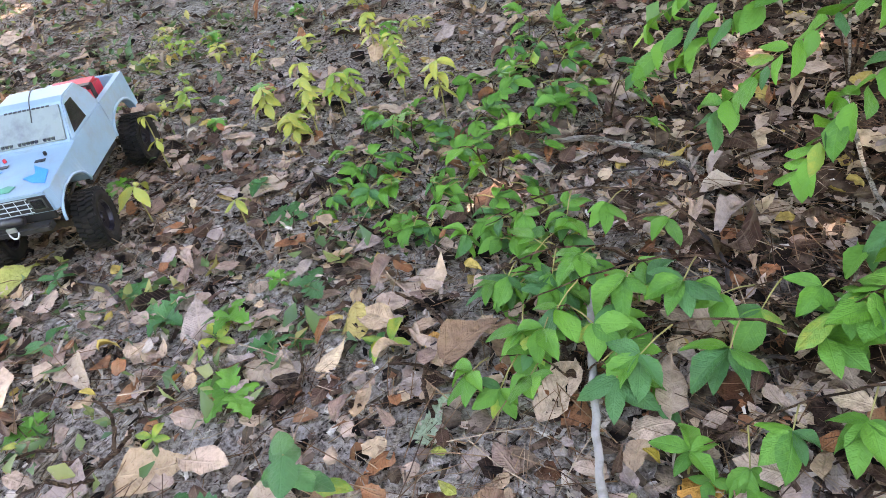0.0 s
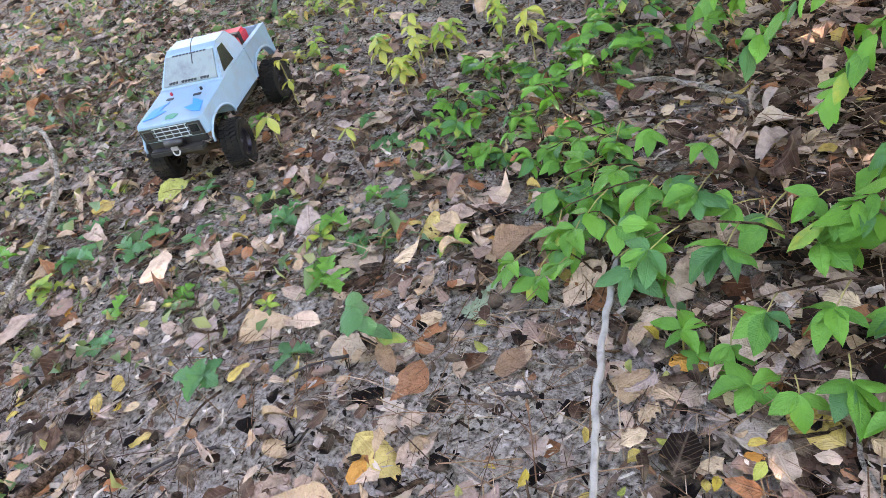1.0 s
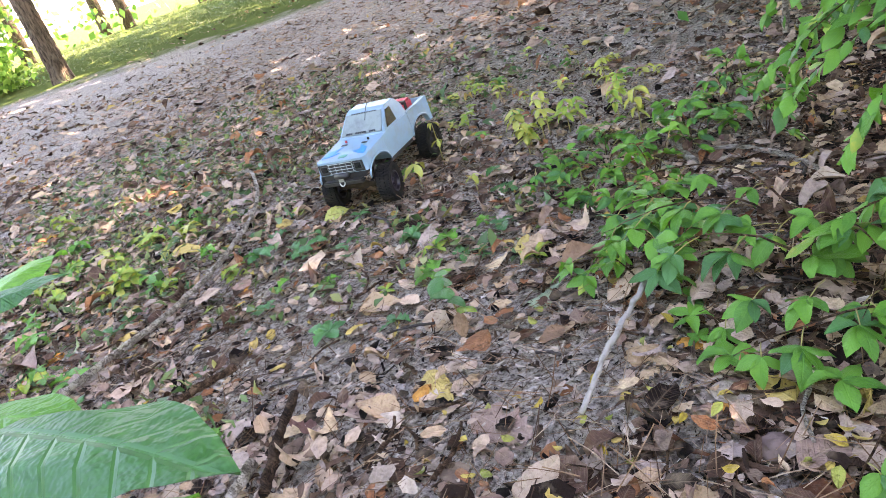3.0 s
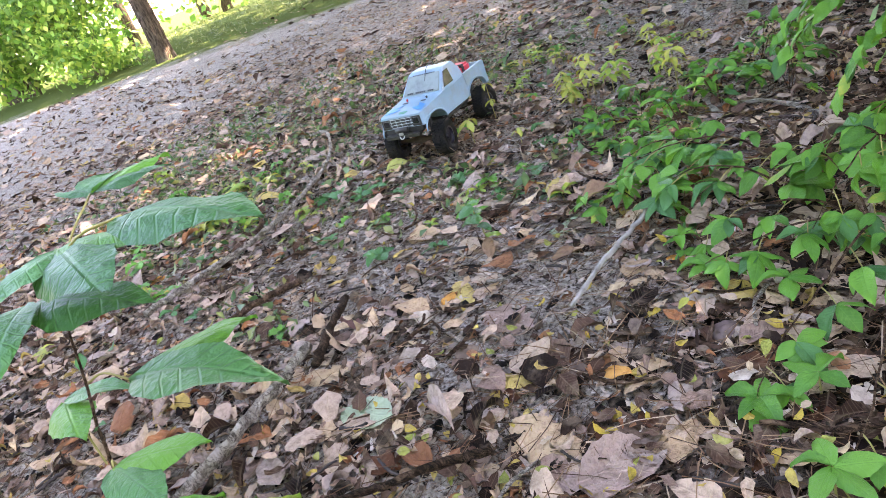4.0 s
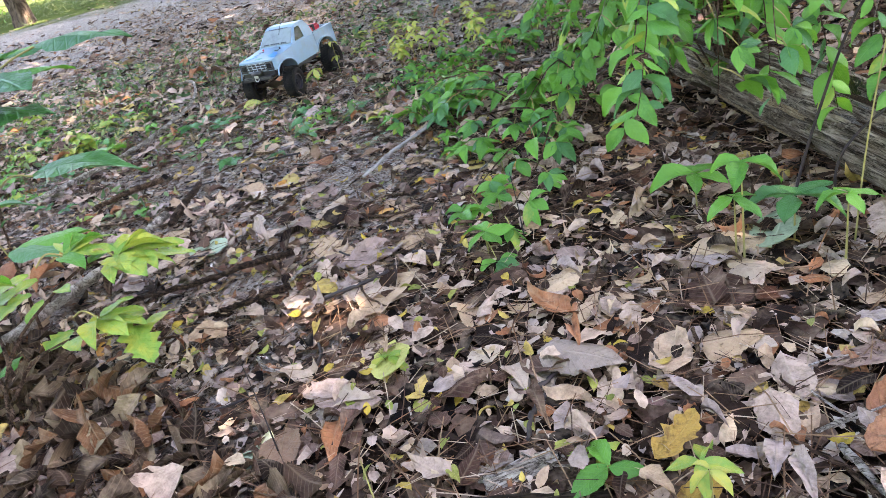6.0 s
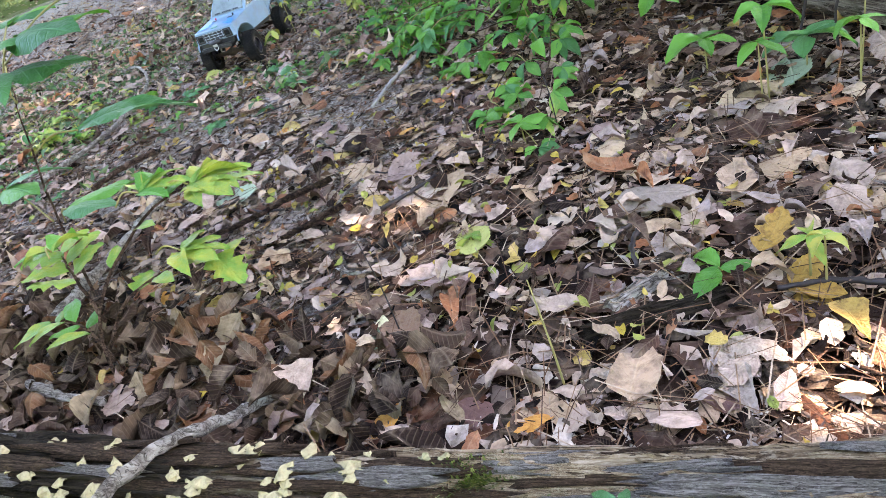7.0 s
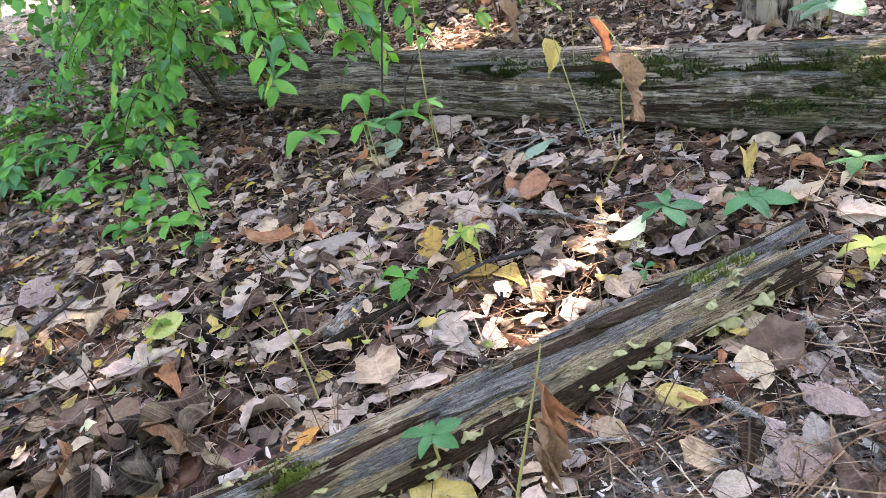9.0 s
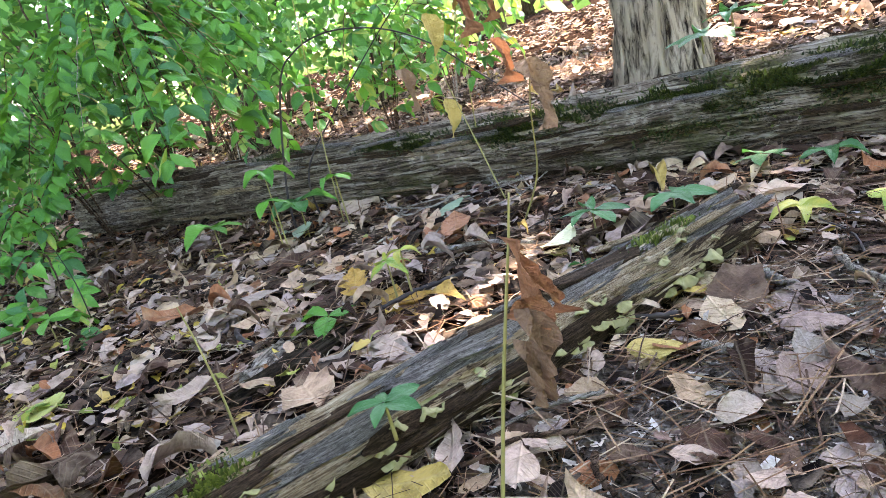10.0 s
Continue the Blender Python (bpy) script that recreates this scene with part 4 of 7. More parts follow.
def shelf_fungus(parent, axis, t, ang, rad, size):
    p, n, d = log_point(axis, t, ang, rad)
    down = Vector((n.x, n.y, 0)).normalized() * max(0.25, n.z) - Vector((0, 0, 1)) * 0.55
    out = (n * 0.45 + down * 0.7 + d * rnd.gauss(0, 0.4)).normalized()
    z = (n + Vector((0, 0, 0.5)) + Vector((rnd.gauss(0, 0.15), rnd.gauss(0, 0.15), 0))).normalized()
    x = out.cross(z).normalized()
    z = x.cross(out).normalized()
    mm = Matrix((x, out, z)).transposed().to_4x4()
    mm.translation = p - out * 0.006
    ob = part("bracket_fungus", rnd.choice(cream_data if t < 0.5 else shelf_data), None, parent)
    ob.matrix_basis = parent.matrix_basis.inverted() @ mm @ Matrix.Diagonal((size, size, size, 1))


# clusters along the log: thick at its dark end, loose towards the split end
for t, ang, s in ((0.905, 62, 0.9), (0.89, 52, 1.0), (0.86, 30, 0.7), (0.80, 5, 1.0), (0.79, -8, 1.2), (0.775, 2, 1.1), (0.755, -18, 1.2), (0.735, -2, 0.9), (0.70, -25, 1.0),
                  (0.655, 22, 1.1), (0.64, 28, 1.2), (0.63, 5, 0.9), (0.60, 40, 0.8), (0.59, -5, 1.3), (0.575, 48, 1.2), (0.57, 20, 0.9), (0.55, 30, 1.1), (0.53, 60, 0.8), (0.54, -15, 1.0)):
    shelf_fungus(near_log, LOG_A, t, ang, 0.042, s)
for i in range(60):
    shelf_fungus(near_log, LOG_A, rnd.uniform(0.2, 0.55), rnd.uniform(10, 115), 0.050, rnd.uniform(0.5, 1.3))

for i in range(26):
    shelf_fungus(near_log, LOG_A, rnd.uniform(0.55, 0.95), rnd.uniform(-30, 45), 0.040, rnd.uniform(0.7, 1.6))

LOG_B = [(0.75, 1.27, 0.100), (1.06, 0.965, 0.094), (1.38, 0.64, 0.088), (1.85, 0.155, 0.086), (2.22, -0.225, 0.090), (2.70, -0.71, 0.10), (3.3, -1.33, 0.11)]
bm, m = rough_log("far", LOG_B, (0.076, 0.100), LOG_MOSS, 170, 8.0, 0.15)
far_log = thing("fallen_log", *m.translation, "large brown fallen log with dark moss along its side", "log")
far_log.matrix_basis = m
part("trunk", bm, LOG_MOSS, far_log)


def moss_patch(parent, axis, t0, t1, a0, a1, rad, count, seed, material=MOSS):
    """A cushion of short moss blades on a log's skin."""
    r = random.Random(seed)
    inv = parent.matrix_basis.inverted()
    verts, quads = [], []
    for i in range(count):
        u, v = r.gauss(0.5, 0.3), r.gauss(0.5, 0.3)
        if noise.noise((u * 5, v * 4, seed * 1.7)) < -0.08:
            continue
        t = t0 + (t1 - t0) * u
        p, n, d = log_point(axis, min(max(t, 0.01), 0.99), a0 + (a1 - a0) * v, rad(t))
        h = r.uniform(0.001, 0.005)
        s = d * r.uniform(0.0015, 0.003)
        tip = p + n * h + Vector((r.gauss(0, 0.003), r.gauss(0, 0.003), r.gauss(0, 0.003)))
        k = len(verts)
        p = p - n * 0.004
        verts += [inv @ (p - s), inv @ (p + s), inv @ (tip + s * 0.3), inv @ (tip - s * 0.3)]
        quads.append((k, k + 1, k + 2, k + 3))
    ob = part("moss", quad_mesh("moss", [tuple(v) for v in verts], quads, material, False), None, parent, "dark green moss cushion" if material is MOSS else "bright green moss cushion")
    ob["kind"] = "stuff"


rad_b = lambda t: 0.076 + 0.024 * t
for n, (t0, t1, a0, a1, c) in enumerate(((0.46, 0.54, 15, 60, 5000), (0.56, 0.64, 0, 50, 8000), (0.66, 0.80, 5, 60, 16000), (0.40, 0.44, 30, 60, 2500), (0.30, 0.34, 60, 90, 1000), (0.8, 0.95, 10, 80, 7000))):
    moss_patch(far_log, LOG_B, t0, t1, a0, a1, rad_b, c, 40 + n)
moss_patch(near_log, LOG_A, 0.545, 0.578, 45, 95, lambda t: 0.044, 1800, 60, LIME_MOSS)
moss_patch(near_log, LOG_A, 0.86, 0.92, 60, 110, lambda t: 0.038, 1600, 62, LIME_MOSS)


def splinter_mesh(seed, material):
    """A long flake of split wood, one metre by one tenth, jagged at both ends and cracked along its grain."""
    r = random.Random(seed)
    rows, cols = 10, 4
    ends = [[r.uniform(0.0, 0.28) for j in range(cols + 1)] for e in (0, 1)]
    verts = []
    for layer in (0, 1):
        for i in range(rows + 1):
            for j in range(cols + 1):
                u, v = i / rows, j / cols - 0.5
                x = ends[0][j] + (1 - ends[0][j] - ends[1][j]) * u - 0.5
                z = 0.02 * noise.noise((u * 5, v * 9, seed)) + 0.03 * abs(noise.noise((u * 2, v * 14, seed + 4))) - 0.25 * v * v * 0.2
                verts.append((x, v * 0.1 * (1 + 0.35 * noise.noise((u * 3, seed, 0))) + 0.02 * noise.noise((u * 2, 3, seed)), z * 0.35 if layer else -0.03))
    n, m = cols + 1, (rows + 1) * (cols + 1)
    quads = []
    for i in range(rows):
        for j in range(cols):
            a = i * n + j
            quads += [(m + a, m + a + n, m + a + n + 1, m + a + 1), (a, a + 1, a + n + 1, a + n)]
        for j in (0, cols):
            a = i * n + j
            quads.append((a, a + n, m + a + n, m + a) if j else (a, m + a, m + a + n, a + n))
    for j in range(cols):
        for i in (0, rows):
            a = i * n + j
            quads.append((a, m + a, m + a + 1, a + 1) if i == 0 else (a, a + 1, m + a + 1, m + a))
    return quad_mesh("splinter", verts, quads, material, False)


FLAKES = {m.name: [splinter_mesh(900 + 7 * k + len(m.name), m) for k in range(4)] for m in (SPLINT_TAN, SPLINT_GREY, SPLINT_DARK)}


def splinters(parent, axis, radius, t0, t1, a0, a1, count, length, width, lift, weights):
    """Loose flakes of wood along a log's skin, some standing a little off it."""
    names = [m.name for m, w in weights for k in range(w)]
    inv = parent.matrix_basis.inverted()
    for k in range(count):
        t, ang = rnd.uniform(t0, t1), rnd.uniform(a0, a1)
        p, n, d = log_point(axis, t, ang, radius(t) + rnd.uniform(-0.5, 1.0) * lift)
        d = (d + n * rnd.gauss(0, 0.03) + Vector((0, 0, rnd.gauss(0, 0.04)))).normalized()
        side = n.cross(d).normalized()
        up = d.cross(side)
        mm = Matrix((d, side, up)).transposed().to_4x4()
        mm.translation = p
        l, w = rnd.uniform(*length), rnd.uniform(*width)
        ob = part("splinter", rnd.choice(FLAKES[rnd.choice(names)]), None, parent)
        ob.matrix_basis = inv @ mm @ Matrix.Diagonal((l, w * 10, rnd.uniform(0.12, 0.3), 1))


# flake colours carry the lit top and shaded flank: pale above, dark below
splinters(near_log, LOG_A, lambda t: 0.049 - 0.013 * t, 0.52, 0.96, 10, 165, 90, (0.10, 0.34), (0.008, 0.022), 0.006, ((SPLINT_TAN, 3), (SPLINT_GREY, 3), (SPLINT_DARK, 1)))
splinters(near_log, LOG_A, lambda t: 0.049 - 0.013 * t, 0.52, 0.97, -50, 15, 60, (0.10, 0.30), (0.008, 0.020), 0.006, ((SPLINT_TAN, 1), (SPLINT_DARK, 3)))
splinters(near_log, LOG_A, lambda t: 0.051 - 0.013 * t, 0.15, 0.54, -20, 150, 50, (0.12, 0.36), (0.010, 0.026), 0.005, ((SPLINT_DARK, 4), (SPLINT_GREY, 1)))
# mossy log likewise: paler flakes for its lit top, darker for its shaded side
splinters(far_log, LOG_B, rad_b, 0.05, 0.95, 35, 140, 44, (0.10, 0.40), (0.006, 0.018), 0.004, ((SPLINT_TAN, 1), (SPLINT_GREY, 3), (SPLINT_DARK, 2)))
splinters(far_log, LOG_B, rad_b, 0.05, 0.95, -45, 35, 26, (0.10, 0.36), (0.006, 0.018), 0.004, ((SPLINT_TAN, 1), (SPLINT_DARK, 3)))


# ---- sticks, stones and bark ----
def stick(points, r0, r1, material, label, seed=0, name="stick", group="sticks on the ground"):
    c = sum((Vector(p) for p in points), Vector()) / len(points)
    line = [p - c for p in bent(points, 9, r0 * 0.22, seed)]
    radii = [r0 + (r1 - r0) * i / (len(line) - 1) for i in range(len(line))]
    radii = [q * (1 + 0.28 * noise.noise((i * 0.55, seed * 3.1, 0.0))) for i, q in enumerate(radii)]
    ob = part(name, tube(line, radii, 9, 0.3, seed), material)
    ob.location = c
    return tagged(ob, label, "stick", group)


def ground_line(*xy, r=0.008, lift=0.044):
    return [(x, y, ground_z(x, y) + r + lift) for x, y in xy]


stick(ground_line((0.186, 0.93), (0.186, 0.87), (0.200, 0.67), (0.222, 0.51), (0.25, 0.36), r=0.008, lift=0.046), 0.0062, 0.005, PALE_STICK, "long pale grey stick lying among green seedlings", 1)
stick(ground_line((-1.95, 1.22), (-1.84, 1.25), (-1.46, 0.985), (-1.216, 0.678), (-1.073, 0.367), (-1.036, 0.142), (-1.02, -0.05), r=0.009), 0.006, 0.011, TWIG, "long bent grey-brown stick on the trodden ground", 2)
stick(ground_line((-0.335, 0.225), (-0.26, 0.12), (-0.18, 0.02), r=0.013), 0.009, 0.011, DARK_STICK, "short thick brown stick on the litter", 3)
stick(ground_line((-0.27, 0.06), (-0.20, -0.10), (-0.145, -0.25), (-0.06, -0.52), r=0.012), 0.011, 0.013, TWIG, "smooth grey stick lying across the leaves", 4)
stick(ground_line((-0.16, 1.65), (-0.05, 1.50), (0.075, 1.33), (0.10, 1.20), r=0.010, lift=0.01), 0.012, 0.009, TWIG, "grey stick under low green plants", 5)
stick(ground_line((0.03, 1.42), (0.15, 1.44), (0.28, 1.38), (0.38, 1.30), r=0.008, lift=0.012), 0.006, 0.007, TWIG, "thin grey branch behind the seedlings", 6)
stick(ground_line((0.06, 1.46), (0.12, 1.60), (0.19, 1.83), r=0.004, lift=0.05), 0.004, 0.003, TWIG, "pale slanting twig above the litter", 7)
stick(ground_line((-0.60, 0.25), (-0.62, 0.13), (-0.63, 0.02), r=0.008), 0.009, 0.008, BROWN_TWIG, "short brown stick on the soil", 8)
stick(ground_line((0.34, 0.01), (0.27, -0.07), (0.20, -0.16), (0.08, -0.27), r=0.008), 0.008, 0.0055, DARK_STICK, "dark brown stick on leaf litter", 9)
stick(ground_line((0.45, -0.10), (0.40, -0.17), (0.36, -0.22), r=0.008), 0.008, 0.0055, DARK_STICK, "short dark stick on leaf litter", 10)
stick(ground_line((0.08, -0.68), (0.20, -0.69), (0.33, -0.69), r=0.008), 0.009, 0.007, TWIG, "grey stick beside the decaying log", 11)
stick([(0.665, -0.62, 0.045), (0.64, -0.70, 0.075), (0.615, -0.78, 0.11), (0.58, -0.92, 0.10)], 0.008, 0.011, TWIG, "grey stick leaning over the decaying log", 12)
stick(ground_line((1.562, -0.700), (1.578, -0.735), (1.589, -0.760), r=0.006, lift=0.012), 0.006, 0.005, TWIG, "short grey stick on bare soil", 13)
stick(ground_line((1.733, -0.612), (1.728, -0.650), (1.726, -0.689), r=0.006, lift=0.012), 0.007, 0.005, TWIG, "short pale stick on bare soil", 14)
stick([(0.60, 1.30, 0.16), (0.61, 1.147, 0.10), (0.622, 0.95, 0.10), (0.624, 0.846, 0.09), (0.63, 0.74, 0.03)], 0.0036, 0.0028, TWIG, "thin bare stem leaning among the green leaves", 15)
stick([(0.66, 1.08, 0.10), (0.58, 1.00, 0.07), (0.552, 0.95, 0.04), (0.50, 0.90, 0.02)], 0.0026, 0.002, TWIG, "thin curved stem under the shrub", 19)
stick(ground_line((1.47, -0.13), (1.55, -0.22), (1.62, -0.33), r=0.004, lift=0.025), 0.005, 0.003, TWIG, "pale bare twig on the leaves", 16)
stick(ground_line((1.50, -0.10), (1.40, 0.0), (1.60, 0.12), (1.8, 0.14), r=0.003, lift=0.02), 0.0016, 0.0012, TWIG, "thin straw-coloured trailing stem", 17)
stick(ground_line((0.95, 0.55), (0.88, 0.42), (0.80, 0.28), (0.66, 0.22), r=0.004, lift=0.03), 0.006, 0.004, BROWN_TWIG, "thin dark stick among the seedlings", 18)
for i in range(250):
    x, y, a, l = rnd.uniform(-1.2, 2.1), rnd.uniform(-1.1, 1.4), rnd.uniform(0, 6.3), rnd.uniform(0.04, 0.15)
    r0 = rnd.uniform(0.0015, 0.0048)
    stick(ground_line((x, y), (x + l * 0.5 * math.cos(a), y + l * 0.5 * math.sin(a)), (x + l * math.cos(a + 0.2), y + l * math.sin(a + 0.2)), r=r0, lift=0.024), r0, r0 * 0.7, rnd.choice((TWIG, BROWN_TWIG, BROWN_TWIG, BROWN_TWIG, DARK_TWIG)), "small broken twig on the litter", 100 + i, "twig", "broken twigs")


def stone(x, y, r, label, seed):
    bm = bmesh.new()
    bmesh.ops.create_icosphere(bm, subdivisions=4, radius=r)
    for v in bm.verts:
        v.co *= 1 + 0.4 * noise.noise(v.co / r * 0.9 + Vector((seed, 0, 0))) + 0.13 * noise.noise(v.co / r * 2.6) + 0.05 * noise.noise(v.co / r * 7)
        v.co.z *= 0.6
    for f in bm.faces:
        f.smooth = True
    ob = part("stone", bm, STONE)
    ob.location = (x, y, ground_z(x, y) + r * 0.5)
    return tagged(ob, label, "stone")


stone(0.52, 0.425, 0.026, "rounded mauve-grey stone half buried in leaves", 1.0)
stone(0.42, 0.545, 0.016, "small round brown stone on the soil", 5.0)


def bark_slab(x, y, length, width, turn, material, label, seed):
    """A split slab of rotten wood, jagged at its ends."""
    r = random.Random(seed)
    bm = bmesh.new()
    rows, cols = 14, 6
    grid = []
    for layer in (0, 1):
        lay = []
        for i in range(rows + 1):
            row = []
            for j in range(cols + 1):
                u, v = i / rows - 0.5, j / cols - 0.5
                jag = 0.12 * noise.noise((v * 7 + seed, layer, 0)) if i in (0, rows) else 0
                z = 0.010 + 0.010 * noise.noise((u * 3, v * 9, seed)) - 0.03 * v * v * 2 if layer else -0.012
                row.append(bm.verts.new(((u + jag) * length, v * width * (1 - 0.5 * abs(u)) + 0.006 * noise.noise((u * 4, seed, v)), z)))
            lay.append(row)
        grid.append(lay)
    for i in range(rows):
        for j in range(cols):
            bm.faces.new((grid[1][i][j], grid[1][i + 1][j], grid[1][i + 1][j + 1], grid[1][i][j + 1]))
            bm.faces.new((grid[0][i][j], grid[0][i][j + 1], grid[0][i + 1][j + 1], grid[0][i + 1][j]))
    for i in range(rows):
        for j in (0, cols):
            bm.faces.new((grid[0][i][j], grid[0][i + 1][j], grid[1][i + 1][j], grid[1][i][j]))
    for j in range(cols):
        for i in (0, rows):
            bm.faces.new((grid[0][i][j], grid[0][i][j + 1], grid[1][i][j + 1], grid[1][i][j]))
    bmesh.ops.recalc_face_normals(bm, faces=bm.faces)
    ob = part("bark_slab", bm, material)
    ob.matrix_basis = pose(x, y, ground_z(x, y) + 0.016, 0, 0, turn)
    return tagged(ob, label, "bark")


bark_slab(1.165, -0.355, 0.20, 0.038, 31, LOG_GREY, "split grey slab of rotten wood on the litter", 2.0)
bark_slab(1.145, -0.29, 0.15, 0.032, 55, TWIG, "narrow slab of grey bark on the litter", 7.0)
bark_slab(-0.30, 0.72, 0.10, 0.022, 40, BROWN_TWIG, "short brown slab of bark on the soil", 9.0)
bark_slab(-0.62, 0.60, 0.09, 0.025, 80, TWIG, "short grey slab of bark on the soil", 11.0)


# ---- green plants ----
def fresh_set(material, shape, width, seed, serrate=0.05, rows=12):
    return [quad_mesh("leaf", *leaf_sheet(rows, 4, shape, width * w, f * 0.6, b, 0.012, 0.14, seed + n, tw, -0.5 + 0.3 * n), material)
            for n, (w, f, b, tw) in enumerate(((1.0, 0.25, 0.06, 0.0), (0.9, 0.4, 0.10, 0.05), (1.1, 0.1, 0.05, -0.05), (1.0, 0.5, 0.14, 0.08)))]


def elliptic(v):
    return np.sin(np.pi * v**0.82) ** 0.9 * (1 - 0.25 * v)


OVAL_FRESH = fresh_set(FRESH, elliptic, 0.31, 300)
OVAL_SHADE = fresh_set(SHADE, elliptic, 0.27, 310)
OVAL_LIME = fresh_set(LIME, elliptic, 0.27, 320)
OVAL_SALLOW = fresh_set(SALLOW, elliptic, 0.25, 330)
MIXED = OVAL_FRESH * 4 + OVAL_SHADE + OVAL_LIME[:1]
LOBED_LIME = fresh_set(LIME, lobed, 0.40, 340, 0.03, 14)
LOBED_FRESH = fresh_set(FRESH, lobed, 0.40, 350, 0.03, 14)
LOBED_SHADE = fresh_set(SHADE, lobed, 0.40, 360, 0.03, 14)
BROAD_SHADE = fresh_set(SHADE, ovate, 0.34, 370)
DEAD_HANG = [quad_mesh("withered_leaf", *leaf_sheet(14, 6, torn(ovate, 380 + s), 0.19, 0.7, 0.05, 0.06, 0.6, 380 + s, t, 1.6), KINDS[k]) for s, (t, k) in enumerate(((0.5, "rust"), (-0.5, "rust"), (0.4, "brown")))]
YELLOW_HANG = [quad_mesh("yellowed_leaf", *leaf_rows(12, pointed, 0.28, 0.7, 0.1, 0.02, 0.04, 390 + s, 0.1), KINDS["yellow"]) for s in range(2)]


def leaf_pose(p, way, up, size):
    y = way.normalized()
    x = y.cross(up)
    x = x.normalized() if x.length > 1e-4 else Vector((1, 0, 0))
    z = x.cross(y)
    m = Matrix((x, y, z)).transposed().to_4x4()
    m.translation = p
    return m @ Matrix.Diagonal((size, size, size, 1))


def hang_leaf(plant, origin, meshes, p, way, up, size, name="leaf", label=""):
    ob = part(name, rnd.choice(meshes), None, plant, label)
    ob.matrix_basis = leaf_pose(p - origin, way, up, size)
    return ob


def spray(plant, origin, points, r0, meshes, count, size, material=None, droop=0.35, start=0.2, spread=0.9, loose=0.25, palm=False):
    """One leafy shoot of a plant: a thin stem with leaves in turn on either side."""
    line = bent(points, 6, r0 * 0.4, rnd.randrange(9999))
    n = len(line)
    part("stem", tube([p - origin for p in line], [r0 * (1 - 0.75 * i / (n - 1)) for i in range(n)], 6), material or STEM, plant)
    for k in range(count):
        f = (start + (1 - start) * (k + rnd.random() * 0.6) / count) * (n - 1)
        i = min(int(f), n - 2)
        p = line[i].lerp(line[i + 1], f - i)
        d = (line[i + 1] - line[i]).normalized()
        side = d.cross(Vector((0, 0, 1)))
        side = side.normalized() if side.length > 0.05 else Vector((math.cos(k * 2.4), math.sin(k * 2.4), 0))
        side *= 1 if k % 2 else -1
        if d.z > 0.75:
            a = k * 2.4
            side = Vector((math.cos(a), math.sin(a), 0))
        way = side * spread + d * 0.55 + Vector((0, 0, -droop)) + Vector((rnd.gauss(0, 0.18), rnd.gauss(0, 0.18), rnd.gauss(0, 0.6 * loose)))
        up = Vector((rnd.gauss(0, loose), rnd.gauss(0, loose), 1))
        if not palm:
            hang_leaf(plant, origin, meshes, p, way, up, size * rnd.uniform(0.65, 1.15))
        elif k % 4 == 0:
            # a compound leaf: a short stalk and leaflets spread like fingers
            way.normalize()
            hub = p + way * size * rnd.uniform(0.3, 0.9)
            out = (way + Vector((0, 0, -0.35 * rnd.random()))).normalized()
            across = out.cross(up).normalized()
            part("leaf_stalk", tube([p - origin, (p + hub) * 0.5 - origin + Vector((0, 0, 0.004)), hub - origin], [0.0013, 0.0011, 0.0009], 5), STEM, plant)
            for a in rnd.choice(((-75, -38, 0, 38, 75), (-70, -30, 8, 45), (-60, 0, 60), (-80, -40, 0, 40, 80))):
                a = radians(a + rnd.gauss(0, 6))
                f = out * math.cos(a) + across * math.sin(a) + Vector((0, 0, 0.02 - 0.22 * rnd.random()))
                hang_leaf(plant, origin, meshes, hub, f, up + Vector((rnd.gauss(0, 0.15), rnd.gauss(0, 0.15), 0)), size * rnd.uniform(0.75, 1.2) * (1 - 0.25 * abs(math.sin(a))))


def seedling(x, y, height, meshes, size, leaves, label, tiers=1, name="seedling", lean=(0, 0), droop=0.25, material=None):
    """A small plant: one stalk with whorls of leaflets."""
    z = ground_z(x, y)
    origin = Vector((x, y, z))
    plant = thing(name, x, y, z, label, "seedling", "green seedlings")
    top = origin + Vector((lean[0], lean[1], height))
    line = bent([origin - Vector((0, 0, 0.01)), origin.lerp(top, 0.5) + Vector((lean[0] * -0.2, lean[1] * -0.2, 0)), top], 4)
    part("stem", tube([p - origin for p in line], [0.0022 - 0.0010 * i / (len(line) - 1) for i in range(len(line))], 6), material or STEM, plant)
    turn = rnd.uniform(0, 6.28)
    for tier in range(tiers):
        at = origin.lerp(top, 1 - 0.4 * tier / max(1, tiers - 1)) if tiers > 1 else top
        for k in range(leaves):
            a = turn + tier * 0.6 + k * 2 * math.pi / leaves + rnd.gauss(0, 0.12)
            way = Vector((math.cos(a), math.sin(a), rnd.uniform(0.05, 0.2) - droop))
            hang_leaf(plant, origin, meshes, at, way, Vector((rnd.gauss(0, 0.2), rnd.gauss(0, 0.2), 1)), size * rnd.uniform(0.75, 1.15))
    return plant


